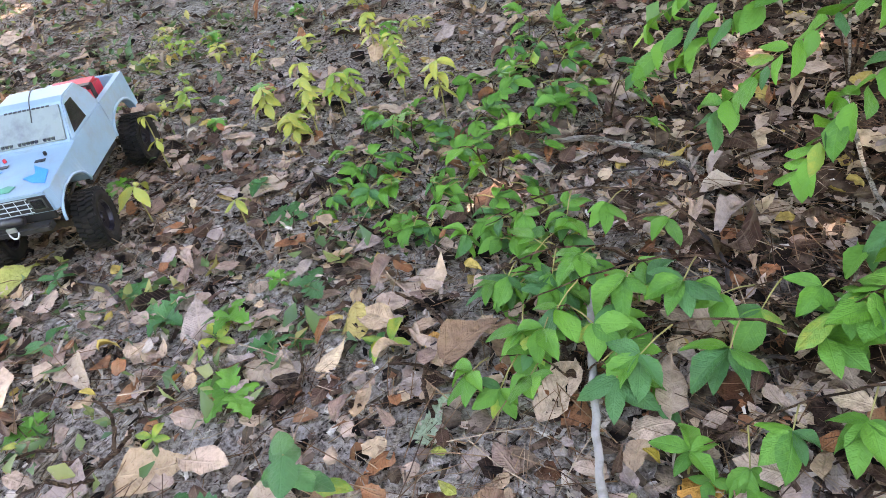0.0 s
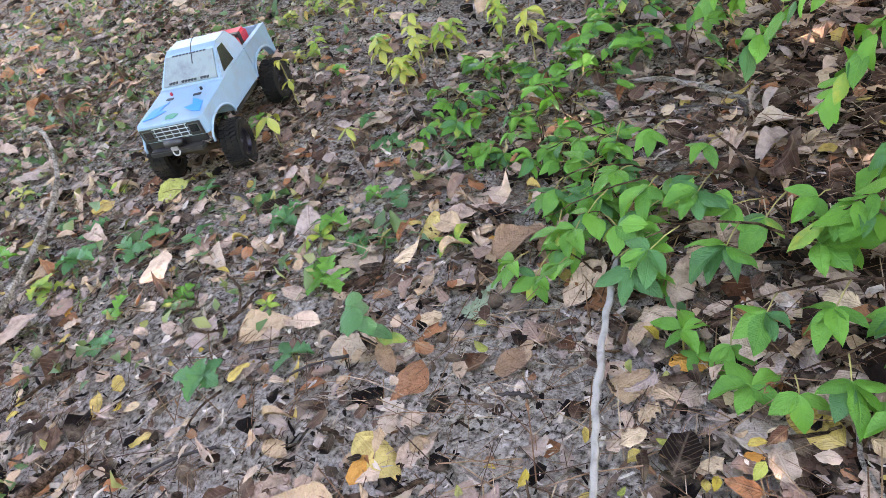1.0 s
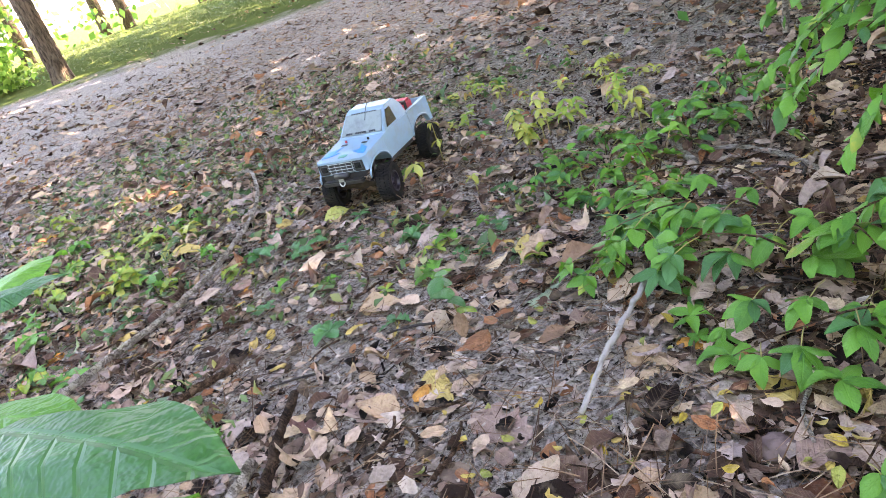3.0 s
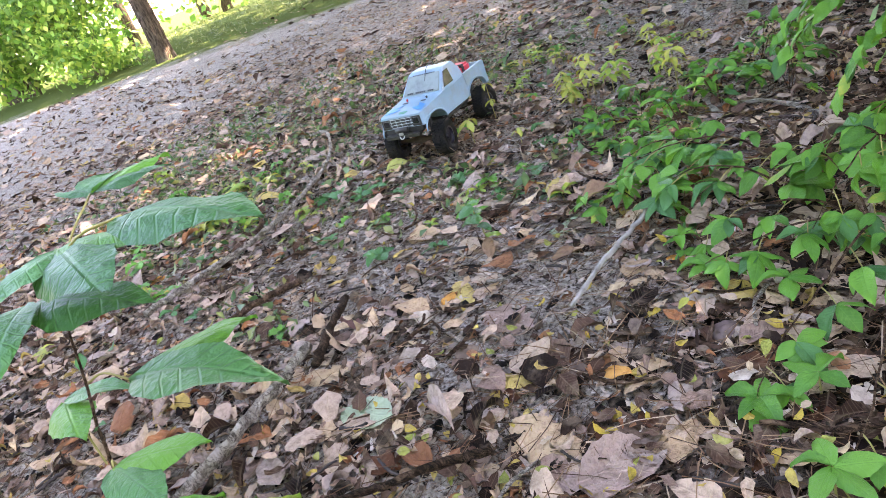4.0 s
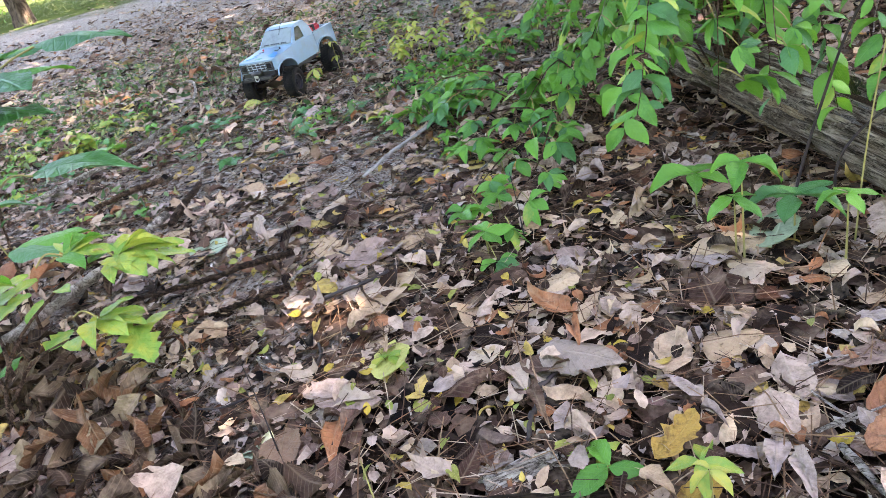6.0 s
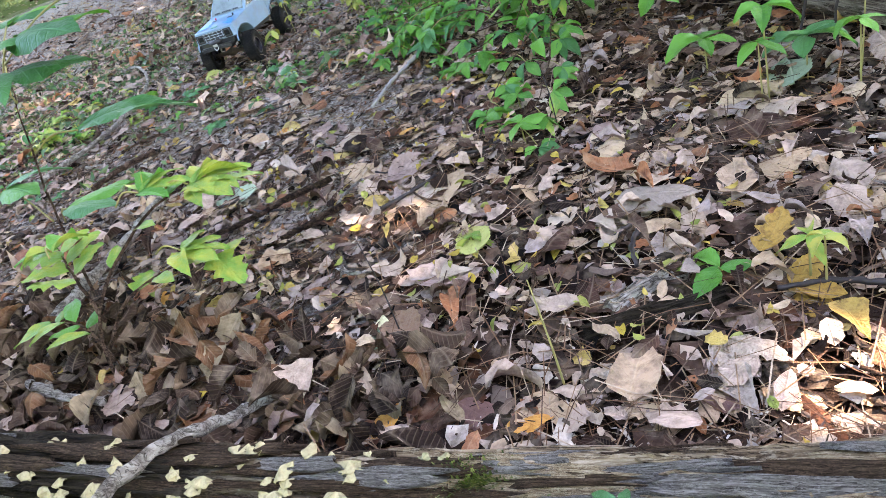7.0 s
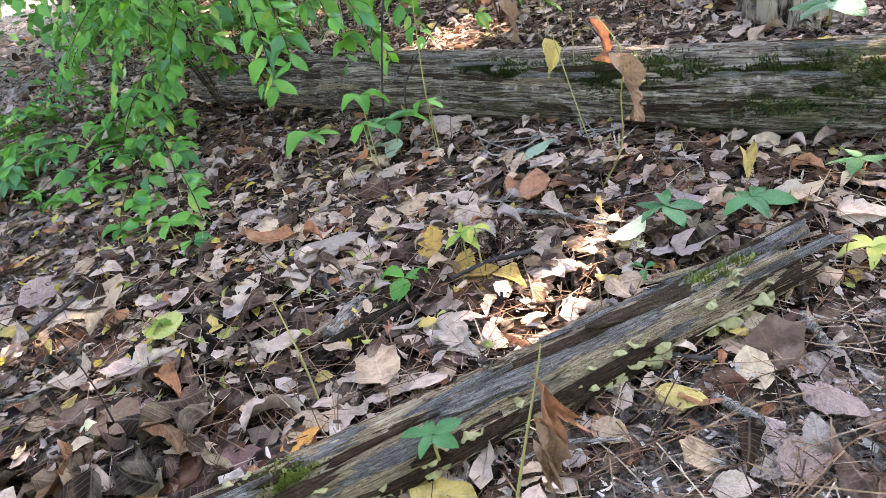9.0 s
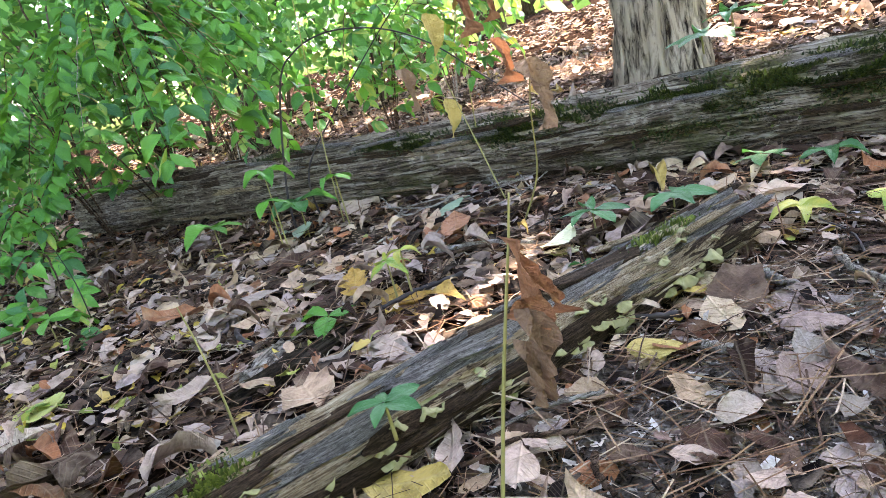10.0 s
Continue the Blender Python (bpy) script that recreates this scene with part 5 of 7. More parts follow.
FIVE = "bright green five-leaflet creeper seedling"
for x, y, h, s, n in ((0.313, 0.656, 0.05, 0.05, 5), (0.335, 0.63, 0.03, 0.03, 4), (0.58, 0.533, 0.06, 0.055, 5), (0.64, 0.271, 0.03, 0.06, 5), (0.776, 0.161, 0.06, 0.06, 5), (0.70, 0.33, 0.05, 0.05, 4), (0.41, 0.575, 0.04, 0.05, 5)):
    seedling(x, y, h, OVAL_FRESH, s, n, FIVE)
for x, y, h, s, mats in ((1.11, 0.43, 0.09, 0.085, OVAL_FRESH), (1.31, 0.345, 0.10, 0.10, OVAL_SHADE), (1.815, -0.354, 0.05, 0.062, OVAL_SHADE), (1.68, -0.33, 0.06, 0.055, OVAL_SHADE),
                         (2.02, -0.33, 0.05, 0.055, OVAL_SHADE), (2.08, -0.42, 0.05, 0.05, OVAL_SHADE), (1.88, -0.545, 0.035, 0.055, OVAL_SALLOW), (1.99, -0.60, 0.03, 0.05, OVAL_LIME), (1.60, -0.42, 0.02, 0.03, OVAL_SHADE),
                         (1.24, -0.272, 0.03, 0.06, OVAL_FRESH), (1.22, -0.255, 0.02, 0.045, OVAL_LIME)):
    seedling(x, y, h, mats, s, 5 if h > 0.03 else 3, "five-leaflet creeper seedling growing through dead leaves")
for x, y, h, s, mats in ((1.372, -0.285, 0.10, 0.032, OVAL_SALLOW), (1.352, -0.262, 0.08, 0.045, OVAL_LIME), (1.25, 0.26, 0.20, 0.06, OVAL_FRESH), (1.24, 0.25, 0.14, 0.055, OVAL_FRESH), (1.40, 0.285, 0.14, 0.055, OVAL_FRESH), (0.81, -0.20, 0.03, 0.05, OVAL_LIME)):
    seedling(x, y, h, mats, s, 4, "small bright seedling rising through the dead leaves", 1, droop=0.5)
# creeper sprouts rooted on the logs
for x, y, z, s, mats in ((1.226, -0.715, 0.085, 0.036, OVAL_SHADE), (2.12, -0.10, 0.235, 0.095, OVAL_SHADE), (2.27, -0.02, 0.25, 0.075, OVAL_SHADE), (2.36, -0.16, 0.26, 0.07, OVAL_SHADE)):
    plant = seedling(x, y, 0.03, mats, s, 5, "five-leaflet creeper sprout rooted on the log")
    plant.location.z = z - 0.02

def low_plant(x, y, height, size):
    """A low sprawling plant: short leafy runners from one root."""
    origin = Vector((x, y, ground_z(x, y)))
    plant = thing("low_plant", *origin, LOWGREEN, "seedling", "green seedlings")
    turn = rnd.uniform(0, 6.28)
    for k in range(3):
        a = turn + k * 2.1 + rnd.gauss(0, 0.3)
        way = Vector((math.cos(a), math.sin(a), 0))
        reach = rnd.uniform(0.06, 0.13)
        spray(plant, origin, [origin, origin + way * reach * 0.4 + Vector((0, 0, height * rnd.uniform(0.6, 1.1))), origin + way * reach + Vector((0, 0, height * rnd.uniform(0.4, 0.9)))],
              0.002, MIXED, 9, size * 1.0, BROWN_TWIG, 0.1, 0.45, 0.8, 0.3, True)


LOWGREEN = "low green plant with many oval leaves"
for i, (x, y, h, s, n) in enumerate(((0.19, 0.87, 0.10, 0.06, 7), (0.12, 0.95, 0.10, 0.055, 8), (0.06, 1.02, 0.09, 0.055, 8), (0.08, 1.10, 0.09, 0.05, 7), (-0.05, 1.18, 0.09, 0.055, 7), (-0.02, 1.30, 0.10, 0.05, 8),
                                     (-0.16, 1.28, 0.08, 0.05, 6), (-0.22, 1.40, 0.09, 0.05, 7), (-0.10, 1.44, 0.10, 0.05, 7), (0.02, 1.46, 0.10, 0.05, 7), (-0.05, 1.60, 0.11, 0.05, 8), (0.06, 1.62, 0.12, 0.05, 8),
                                     (-0.28, 1.52, 0.08, 0.045, 6), (0.10, 1.75, 0.12, 0.05, 8), (0.00, 1.82, 0.12, 0.05, 7), (-0.33, 1.30, 0.07, 0.04, 5), (0.20, 1.52, 0.12, 0.05, 8), (0.17, 0.78, 0.08, 0.06, 5))):
    low_plant(x, y, h, s)
# yellowing stand behind the low plants and by the toy truck
for i in range(11):
    x, y = -0.48 + rnd.gauss(0, 0.13), 1.55 + rnd.gauss(0, 0.16)
    seedling(x, y, rnd.uniform(0.08, 0.18), OVAL_SALLOW if rnd.random() < 0.55 else OVAL_LIME, rnd.uniform(0.04, 0.055), 4, "yellowing seedling with drooping leaves", 3, droop=0.7)
for x, y, h, s in ((-0.80, 1.20, 0.10, 0.07), (-0.55, 1.18, 0.07, 0.05), (-0.86, 1.40, 0.16, 0.035)):
    seedling(x, y, h, OVAL_SALLOW, s, 3, "small yellow seedling with drooping leaves", 2 if h > 0.12 else 1, droop=0.9)
# dark low ground plants along the track
for i in range(46):
    x, y = rnd.uniform(-1.3, -0.1), rnd.uniform(0.62, 1.35)
    if rnd.random() < 0.35:
        x, y = rnd.uniform(-1.5, -0.3), rnd.uniform(-0.1, 0.7)
    kind = rnd.choice((LOBED_SHADE, LOBED_SHADE, OVAL_SHADE, LOBED_FRESH, OVAL_LIME))
    seedling(x, y, rnd.uniform(0.012, 0.035), kind, rnd.uniform(0.03, 0.06), rnd.choice((3, 4, 5)), "low dark green ground plant among dead leaves", 1, "ground_plant", droop=0.1)
for i in range(34):
    x, y = -1.75 + rnd.gauss(0, 0.35), 0.45 + rnd.gauss(0, 0.28)
    seedling(x, y, rnd.uniform(0.02, 0.08), rnd.choice((LOBED_LIME, OVAL_SALLOW, LOBED_FRESH)), rnd.uniform(0.03, 0.06), 4, "yellow-green weed on the trodden ground", 2, "weed")
for i in range(26):
    x, y = -1.0 + rnd.gauss(0, 0.35), 2.05 + rnd.gauss(0, 0.22)
    seedling(x, y, rnd.uniform(0.02, 0.07), rnd.choice((OVAL_SALLOW, LOBED_FRESH, OVAL_LIME)), rnd.uniform(0.03, 0.05), 4, "small yellow-green weed beside the track", 2, "weed")
# sapling with dark and holed leaves in the middle of the path
plant = seedling(-0.16, 0.565, 0.15, BROAD_SHADE, 0.06, 2, "thin sapling with dark green leaves and one dead leaf", 3, "sapling", (0.0, -0.02))
hang_leaf(plant, Vector((-0.16, 0.565, 0)), [leaf_meshes.get((0, "brown")) or next(iter(leaf_meshes.values()))], Vector((-0.155, 0.56, 0.05)), Vector((0.4, -0.5, -0.5)), Vector((0, 0, 1)), 0.06, "dead_leaf", "dark brown dead leaf")
hang_leaf(plant, Vector((-0.16, 0.565, 0)), OVAL_LIME, Vector((-0.155, 0.56, 0.06)), Vector((0.9, -0.1, 0.1)), Vector((0, 0, 1)), 0.06)


# ---- leaning foreground saplings ----
def sapling(x, y, label, shoots, meshes, size, count, material=None, name="sapling"):
    z = ground_z(x, y)
    origin = Vector((x, y, z))
    plant = thing(name, x, y, z, label, "sapling")
    for pts in shoots:
        spray(plant, origin, [origin + Vector(p) for p in pts], 0.004, meshes, count, size, material, 0.04, 0.35, 0.8, 0.1)
    return plant


def palmate(plant, origin, root, hub, way, meshes, size, angles, droop=0.1):
    """A stalked compound leaf: leaflets spread like fingers from the end of its stalk."""
    root, hub, way = Vector(root), Vector(hub), Vector(way).normalized()
    mid = (root + hub) * 0.5 + Vector((0, 0, 0.015))
    part("leaf_stalk", tube([p - origin for p in bent([root, mid, hub], 4)], [0.0018] * 9, 5), STEM, plant)
    across = way.cross(Vector((0, 0, 1))).normalized()
    for a in angles:
        a = radians(a + rnd.gauss(0, 5))
        f = way * math.cos(a) + across * math.sin(a) + Vector((0, 0, -droop * rnd.random()))
        hang_leaf(plant, origin, meshes, hub, f, Vector((rnd.gauss(0, 0.1), rnd.gauss(0, 0.1), 1)), size * rnd.uniform(0.85, 1.1) * (1 - 0.22 * abs(math.sin(a))))


low_sapling = sapling(0.27, -0.63, "sapling with green and yellowing leaves above the litter",
        [[(0, 0, 0), (-0.02, 0.06, 0.14), (0.05, 0.20, 0.25), (0.14, 0.28, 0.27), (0.20, 0.31, 0.25)], [(-0.01, 0.03, 0.08), (0.02, 0.10, 0.14), (0.08, 0.20, 0.15), (0.14, 0.26, 0.12)],
         [(-0.02, 0.06, 0.12), (-0.10, 0.10, 0.20), (-0.18, 0.14, 0.22)], [(0, 0.02, 0.06), (-0.08, 0.05, 0.11), (-0.18, 0.04, 0.12)]],
        OVAL_LIME + LOBED_LIME + OVAL_FRESH, 0.085, 7, BROWN_TWIG)
lo = Vector(low_sapling.location)
for hub, way, size in (((0.40, -0.37, 0.27), (0.8, 0.5, -0.15), 0.11), ((0.33, -0.42, 0.29), (0.3, 0.9, 0.0), 0.10), ((0.36, -0.43, 0.17), (0.8, 0.5, -0.2), 0.095), ((0.18, -0.54, 0.25), (-0.7, 0.5, -0.1), 0.09)):
    palmate(low_sapling, lo, Vector(hub) - Vector(way) * 0.05, hub, way, OVAL_LIME * 2 + OVAL_FRESH, size, (-70, -35, 0, 35, 70))
tall_sapling = sapling(-0.07, -0.42, "tall thin sapling with broad compound green leaves",
        [[(0, 0, 0), (0.03, 0.02, 0.20), (0.05, 0.06, 0.38), (0.08, 0.10, 0.53)]], OVAL_SHADE, 0.05, 2, BROWN_TWIG)
lo = Vector(tall_sapling.location)
for root, hub, way, size, angles in (((0.01, -0.32, 0.53), (0.29, -0.275, 0.615), (0.97, 0.22, -0.03), 0.20, (0,)), ((0.0, -0.34, 0.50), (0.08, -0.31, 0.57), (0.99, -0.06, -0.05), 0.20, (-45, 0, 55)),
                                     ((0.0, -0.34, 0.46), (0.05, -0.37, 0.52), (0.93, 0.36, -0.10), 0.19, (-4, 50)), ((-0.02, -0.36, 0.36), (0.12, -0.33, 0.385), (0.87, 0.49, -0.05), 0.24, (-50, 0)),
                                     ((0.0, -0.34, 0.48), (-0.12, -0.20, 0.58), (-0.5, 0.8, 0.0), 0.16, (-60, -20, 20, 60)), ((-0.05, -0.40, 0.22), (-0.16, -0.39, 0.30), (0.85, 0.25, 0.0), 0.15, (-30, 20)),
                                     ((-0.03, -0.39, 0.21), (0.03, -0.40, 0.25), (0.85, 0.45, 0.0), 0.15, (-30, 20))):
    palmate(tall_sapling, lo, root, hub, way, OVAL_SHADE[:3] + OVAL_FRESH[:1], size, angles, 0.03)


# ---- shrubs beside the path ----
def shrub(x, y, label, shoots, size, per, meshes, name="shrub"):
    z = ground_z(x, y)
    origin = Vector((x, y, z))
    plant = thing(name, x, y, z, label, "shrub", "shrubs beside the path")
    for pts in shoots:
        spray(plant, origin, [Vector(p) for p in pts], 0.0028, meshes, per, size, TWIG if rnd.random() < 0.2 else BROWN_TWIG, 0.42, 0.14, 0.9, 0.42, rnd.random() < 0.4)
    return plant


def arch(base, tip, top, n=1):
    """An arching shoot from a base to a drooping tip."""
    b, t = Vector(base), Vector(tip)
    mid = b.lerp(t, 0.45)
    mid.z = top
    late = b.lerp(t, 0.78)
    late.z = top * 0.55 + t.z * 0.45
    return [tuple(b), tuple(b.lerp(mid, 0.5) + Vector((0, 0, top * 0.18))), tuple(mid), tuple(late), tuple(t)]


def creeping():
    """A low shrub whose leafy runners spread over the litter towards the path."""
    origin = Vector((0.66, 0.74, ground_z(0.66, 0.74)))
    plant = thing("creeping_shrub", *origin, "low creeping green shrub with leafy runners over dead leaves", "shrub")
    for pts, n, s in (([(0.66, 0.74, 0.02), (0.56, 0.73, 0.10), (0.42, 0.69, 0.09), (0.33, 0.66, 0.05)], 16, 0.056), ([(0.66, 0.74, 0.02), (0.60, 0.65, 0.11), (0.50, 0.59, 0.09), (0.42, 0.56, 0.05)], 16, 0.058),
                      ([(0.66, 0.74, 0.02), (0.68, 0.62, 0.12), (0.66, 0.46, 0.10), (0.63, 0.34, 0.05), (0.64, 0.25, 0.03)], 22, 0.058), ([(0.66, 0.74, 0.02), (0.72, 0.58, 0.12), (0.76, 0.42, 0.09), (0.79, 0.24, 0.07), (0.78, 0.13, 0.05)], 22, 0.06),
                      ([(0.50, 0.86, 0.02), (0.36, 0.90, 0.14), (0.21, 0.87, 0.15), (0.06, 0.84, 0.09)], 18, 0.066), ([(0.52, 0.82, 0.02), (0.42, 0.80, 0.12), (0.30, 0.79, 0.13), (0.20, 0.77, 0.08)], 14, 0.068),
                      ([(0.30, 0.98, 0.02), (0.22, 0.97, 0.10), (0.12, 0.95, 0.12), (0.02, 0.93, 0.08)], 16, 0.058), ([(0.66, 0.74, 0.02), (0.58, 0.80, 0.13), (0.48, 0.86, 0.15), (0.38, 0.88, 0.10)], 16, 0.06),
                      ([(0.40, 1.06, 0.02), (0.28, 1.10, 0.11), (0.12, 1.10, 0.12), (0.0, 1.06, 0.08)], 16, 0.055)):
        spray(plant, origin, [Vector(p) for p in pts], 0.003, MIXED, n, s * 1.05, BROWN_TWIG, 0.3, 0.2, 0.85, 0.25, True)


creeping()
SHRUB = "leafy green shrub with long drooping sprays of pointed leaves"
SHRUBS = (((0.72, 0.84), 0.062, 22, ((0.48, 0.81, 0.12, 0.20), (0.59, 0.63, 0.10, 0.22), (0.56, 0.97, 0.09, 0.22))),
          ((0.80, 1.14), 0.058, 42, ((0.27, 1.48, 0.22, 0.46), (0.24, 1.36, 0.18, 0.44), (0.33, 1.33, 0.23, 0.42), (0.36, 1.11, 0.24, 0.42), (0.48, 1.07, 0.15, 0.38), (0.66, 0.97, 0.22, 0.44))),
          ((1.02, 0.98), 0.056, 60, ((1.09, 0.19, 0.27, 0.66), (1.14, 0.14, 0.32, 0.68), (1.22, 0.26, 0.30, 0.66), (1.25, 0.45, 0.22, 0.62), (1.03, 0.36, 0.24, 0.54), (0.66, 0.65, 0.12, 0.34), (0.50, 0.84, 0.10, 0.30), (1.06, 0.43, 0.33, 0.58), (0.92, 0.47, 0.36, 0.60), (0.75, 0.68, 0.20, 0.46), (1.17, 0.36, 0.40, 0.66), (0.70, 0.72, 0.38, 0.60), (0.88, 0.62, 0.45, 0.66), (1.25, 0.52, 0.45, 0.70), (1.30, 0.30, 0.34, 0.62), (1.34, 0.40, 0.42, 0.66), (1.0, 0.52, 0.50, 0.68), (1.35, 0.46, 0.20, 0.60), (1.44, 0.42, 0.24, 0.62))),
          ((0.70, 1.62), 0.060, 46, ((0.20, 1.60, 0.30, 0.55), (0.38, 1.45, 0.34, 0.60), (0.62, 1.30, 0.42, 0.66), (0.90, 1.36, 0.46, 0.70), (0.45, 1.95, 0.36, 0.62), (0.28, 1.85, 0.30, 0.52), (1.05, 1.60, 0.50, 0.72))),
          ((1.25, 1.50), 0.067, 44, ((1.05, 1.10, 0.40, 0.66), (1.22, 1.02, 0.44, 0.70), (1.45, 1.10, 0.45, 0.70), (0.92, 1.22, 0.44, 0.70), (1.55, 1.45, 0.5, 0.75), (1.0, 1.6, 0.5, 0.74))))
BEHIND = (((1.82, 1.28), 0.068, 34, ((1.60, 0.82, 0.30, 0.50), (1.80, 0.78, 0.27, 0.50), (2.02, 0.86, 0.20, 0.45), (1.66, 1.02, 0.16, 0.38), (2.20, 1.10, 0.24, 0.48), (1.92, 1.00, 0.12, 0.32))),
          ((2.30, 1.85), 0.075, 34, ((2.10, 1.40, 0.24, 0.50), (2.45, 1.45, 0.20, 0.46), (2.65, 1.70, 0.34, 0.60), (1.95, 1.65, 0.36, 0.62), (2.35, 1.50, 0.45, 0.70))))
for (bx, by), leaf_size, per, tips in SHRUBS:
    shrub(bx, by, SHRUB, [arch((bx, by, 0), tip[:3], tip[3]) for tip in tips], leaf_size, per, MIXED)
for (bx, by), leaf_size, per, tips in BEHIND:
    shrub(bx, by, "bright yellow-green shrub growing behind the mossy log", [arch((bx, by, 0), tip[:3], tip[3]) for tip in tips], leaf_size, per, MIXED + OVAL_LIME * 2)

# slender upright stem behind the low plants
stick([(0.02, 2.42, 0.0), (0.03, 2.40, 0.25), (0.00, 2.38, 0.55), (0.02, 2.36, 0.95)], 0.012, 0.008, TWIG, "slender grey sapling stem standing bare", 30, "bare_sapling", "")


# ---- arching brambles and withered stalks by the far log ----
def stalk(points, r0, material, label, name="stalk", leaves=()):
    base = Vector(points[0])
    base.z = ground_z(base.x, base.y)
    plant = thing(name, *base, label, "plant stalk")
    line = bent(points, 8, 0.0)
    n = len(line)
    part("stem", tube([p - base for p in line], [r0 * (1 - 0.6 * i / (n - 1)) for i in range(n)], 6), material, plant)
    for meshes, p, way, size in leaves:
        hang_leaf(plant, base, meshes, Vector(p), Vector(way), Vector((0.3, -0.8, 0.3)), size, "withered_leaf" if meshes is DEAD_HANG else "leaf", "curled withered orange-brown leaf" if meshes is DEAD_HANG else "")
    return plant


stalk([(1.29, 0.40, 0.0), (1.303, 0.439, 0.117), (1.366, 0.454, 0.35), (1.42, 0.446, 0.416), (1.508, 0.429, 0.44), (1.609, 0.353, 0.417), (1.676, 0.226, 0.36), (1.723, 0.095, 0.277), (1.747, -0.034, 0.213)],
      0.0030, DARK_TWIG, "dark bare stem arching over in front of the log", "bramble_stem")
stalk([(1.36, 0.42, 0.0), (1.367, 0.435, 0.141), (1.497, 0.479, 0.273), (1.653, 0.444, 0.428), (1.80, 0.40, 0.56)], 0.0028, DARK_TWIG, "dark slanting bare stem beside the log", "bramble_stem")
stalk([(1.40, 0.36, 0.0), (1.41, 0.37, 0.2), (1.44, 0.38, 0.5), (1.45, 0.38, 0.7)], 0.0018, STEM, "thin straight green stem beside the log", "bramble_stem")
stalk([(1.262, -0.84, 0.0), (1.293, -0.84, 0.121), (1.312, -0.84, 0.189), (1.327, -0.84, 0.24), (1.336, -0.84, 0.275)], 0.0018, STEM, "dry stalk with a crumpled orange-brown leaf before the log", "withered_stalk",
      ((DEAD_HANG, (1.328, -0.842, 0.245), (-0.02, 0.05, -1), 0.07), (DEAD_HANG, (1.330, -0.845, 0.19), (-0.06, 0.0, -1), 0.075), (DEAD_HANG, (1.334, -0.835, 0.185), (-0.12, 0.1, -1), 0.07), (DEAD_HANG, (1.335, -0.84, 0.215), (0.5, 0.0, -0.85), 0.05), (DEAD_HANG, (1.322, -0.84, 0.165), (-0.05, -0.1, -1), 0.055)))
stalk([(1.66, -0.10, 0.0), (1.68, -0.16, 0.10), (1.66, -0.23, 0.22), (1.648, -0.277, 0.31), (1.62, -0.26, 0.37)], 0.0018, STEM, "thin yellowing stalk with hanging withered leaves", "withered_stalk",
      ((DEAD_HANG, (1.648, -0.277, 0.31), (0.12, -0.05, -1), 0.115), (DEAD_HANG, (1.64, -0.20, 0.35), (0.2, 0.1, -1), 0.08), (YELLOW_HANG, (1.655, -0.25, 0.26), (0.9, 0.1, -0.3), 0.045)))
stalk([(1.70, 0.05, 0.0), (1.68, 0.10, 0.15), (1.665, 0.15, 0.28), (1.66, 0.17, 0.33)], 0.0016, STEM, "thin stalk with a yellow hanging leaf", "withered_stalk",
      ((YELLOW_HANG, (1.66, 0.165, 0.24), (-0.05, -0.1, -1), 0.085), (DEAD_HANG, (1.61, 0.26, 0.32), (0.1, 0, -1), 0.10), (YELLOW_HANG, (1.66, 0.17, 0.42), (0.05, 0, -1), 0.10)))
stalk([(1.72, 0.20, 0.0), (1.73, 0.20, 0.2), (1.74, 0.18, 0.45)], 0.0016, STEM, "thin stalk carrying curled orange and yellow leaves", "withered_stalk",
      ((DEAD_HANG, (1.74, 0.18, 0.46), (0.2, 0, -1), 0.11), (YELLOW_HANG, (1.74, 0.18, 0.50), (-0.1, 0, -1), 0.10), (DEAD_HANG, (1.80, 0.16, 0.44), (0.1, 0, -1), 0.07)))
stalk([(1.08, -0.50, 0.0), (1.08, -0.50, 0.07), (1.075, -0.495, 0.14), (1.07, -0.49, 0.18)], 0.0018, STEM, "thin green stalk standing in the litter", "weed_stalk")
stalk([(0.78, -0.435, 0.0), (0.78, -0.43, 0.10), (0.765, -0.42, 0.19)], 0.0016, DARK_TWIG, "thin black stalk standing in the litter", "weed_stalk")
stalk([(0.836, 0.21, 0.0), (0.836, 0.21, 0.10), (0.825, 0.22, 0.17)], 0.0016, DARK_TWIG, "thin black stalk standing in the litter", "weed_stalk")
for i in range(12):
    x, y = 1.66 + rnd.gauss(0, 0.1), 0.0 + rnd.gauss(0, 0.1)
    stick(ground_line((x, y), (x + rnd.gauss(0, 0.05), y + rnd.gauss(0, 0.05)), (x + rnd.gauss(0, 0.09), y + rnd.gauss(0, 0.09)), r=0.002, lift=0.04), 0.0022, 0.0014, TWIG, "fine bare twig tangled on the leaves", 400 + i, "twig", "broken twigs")


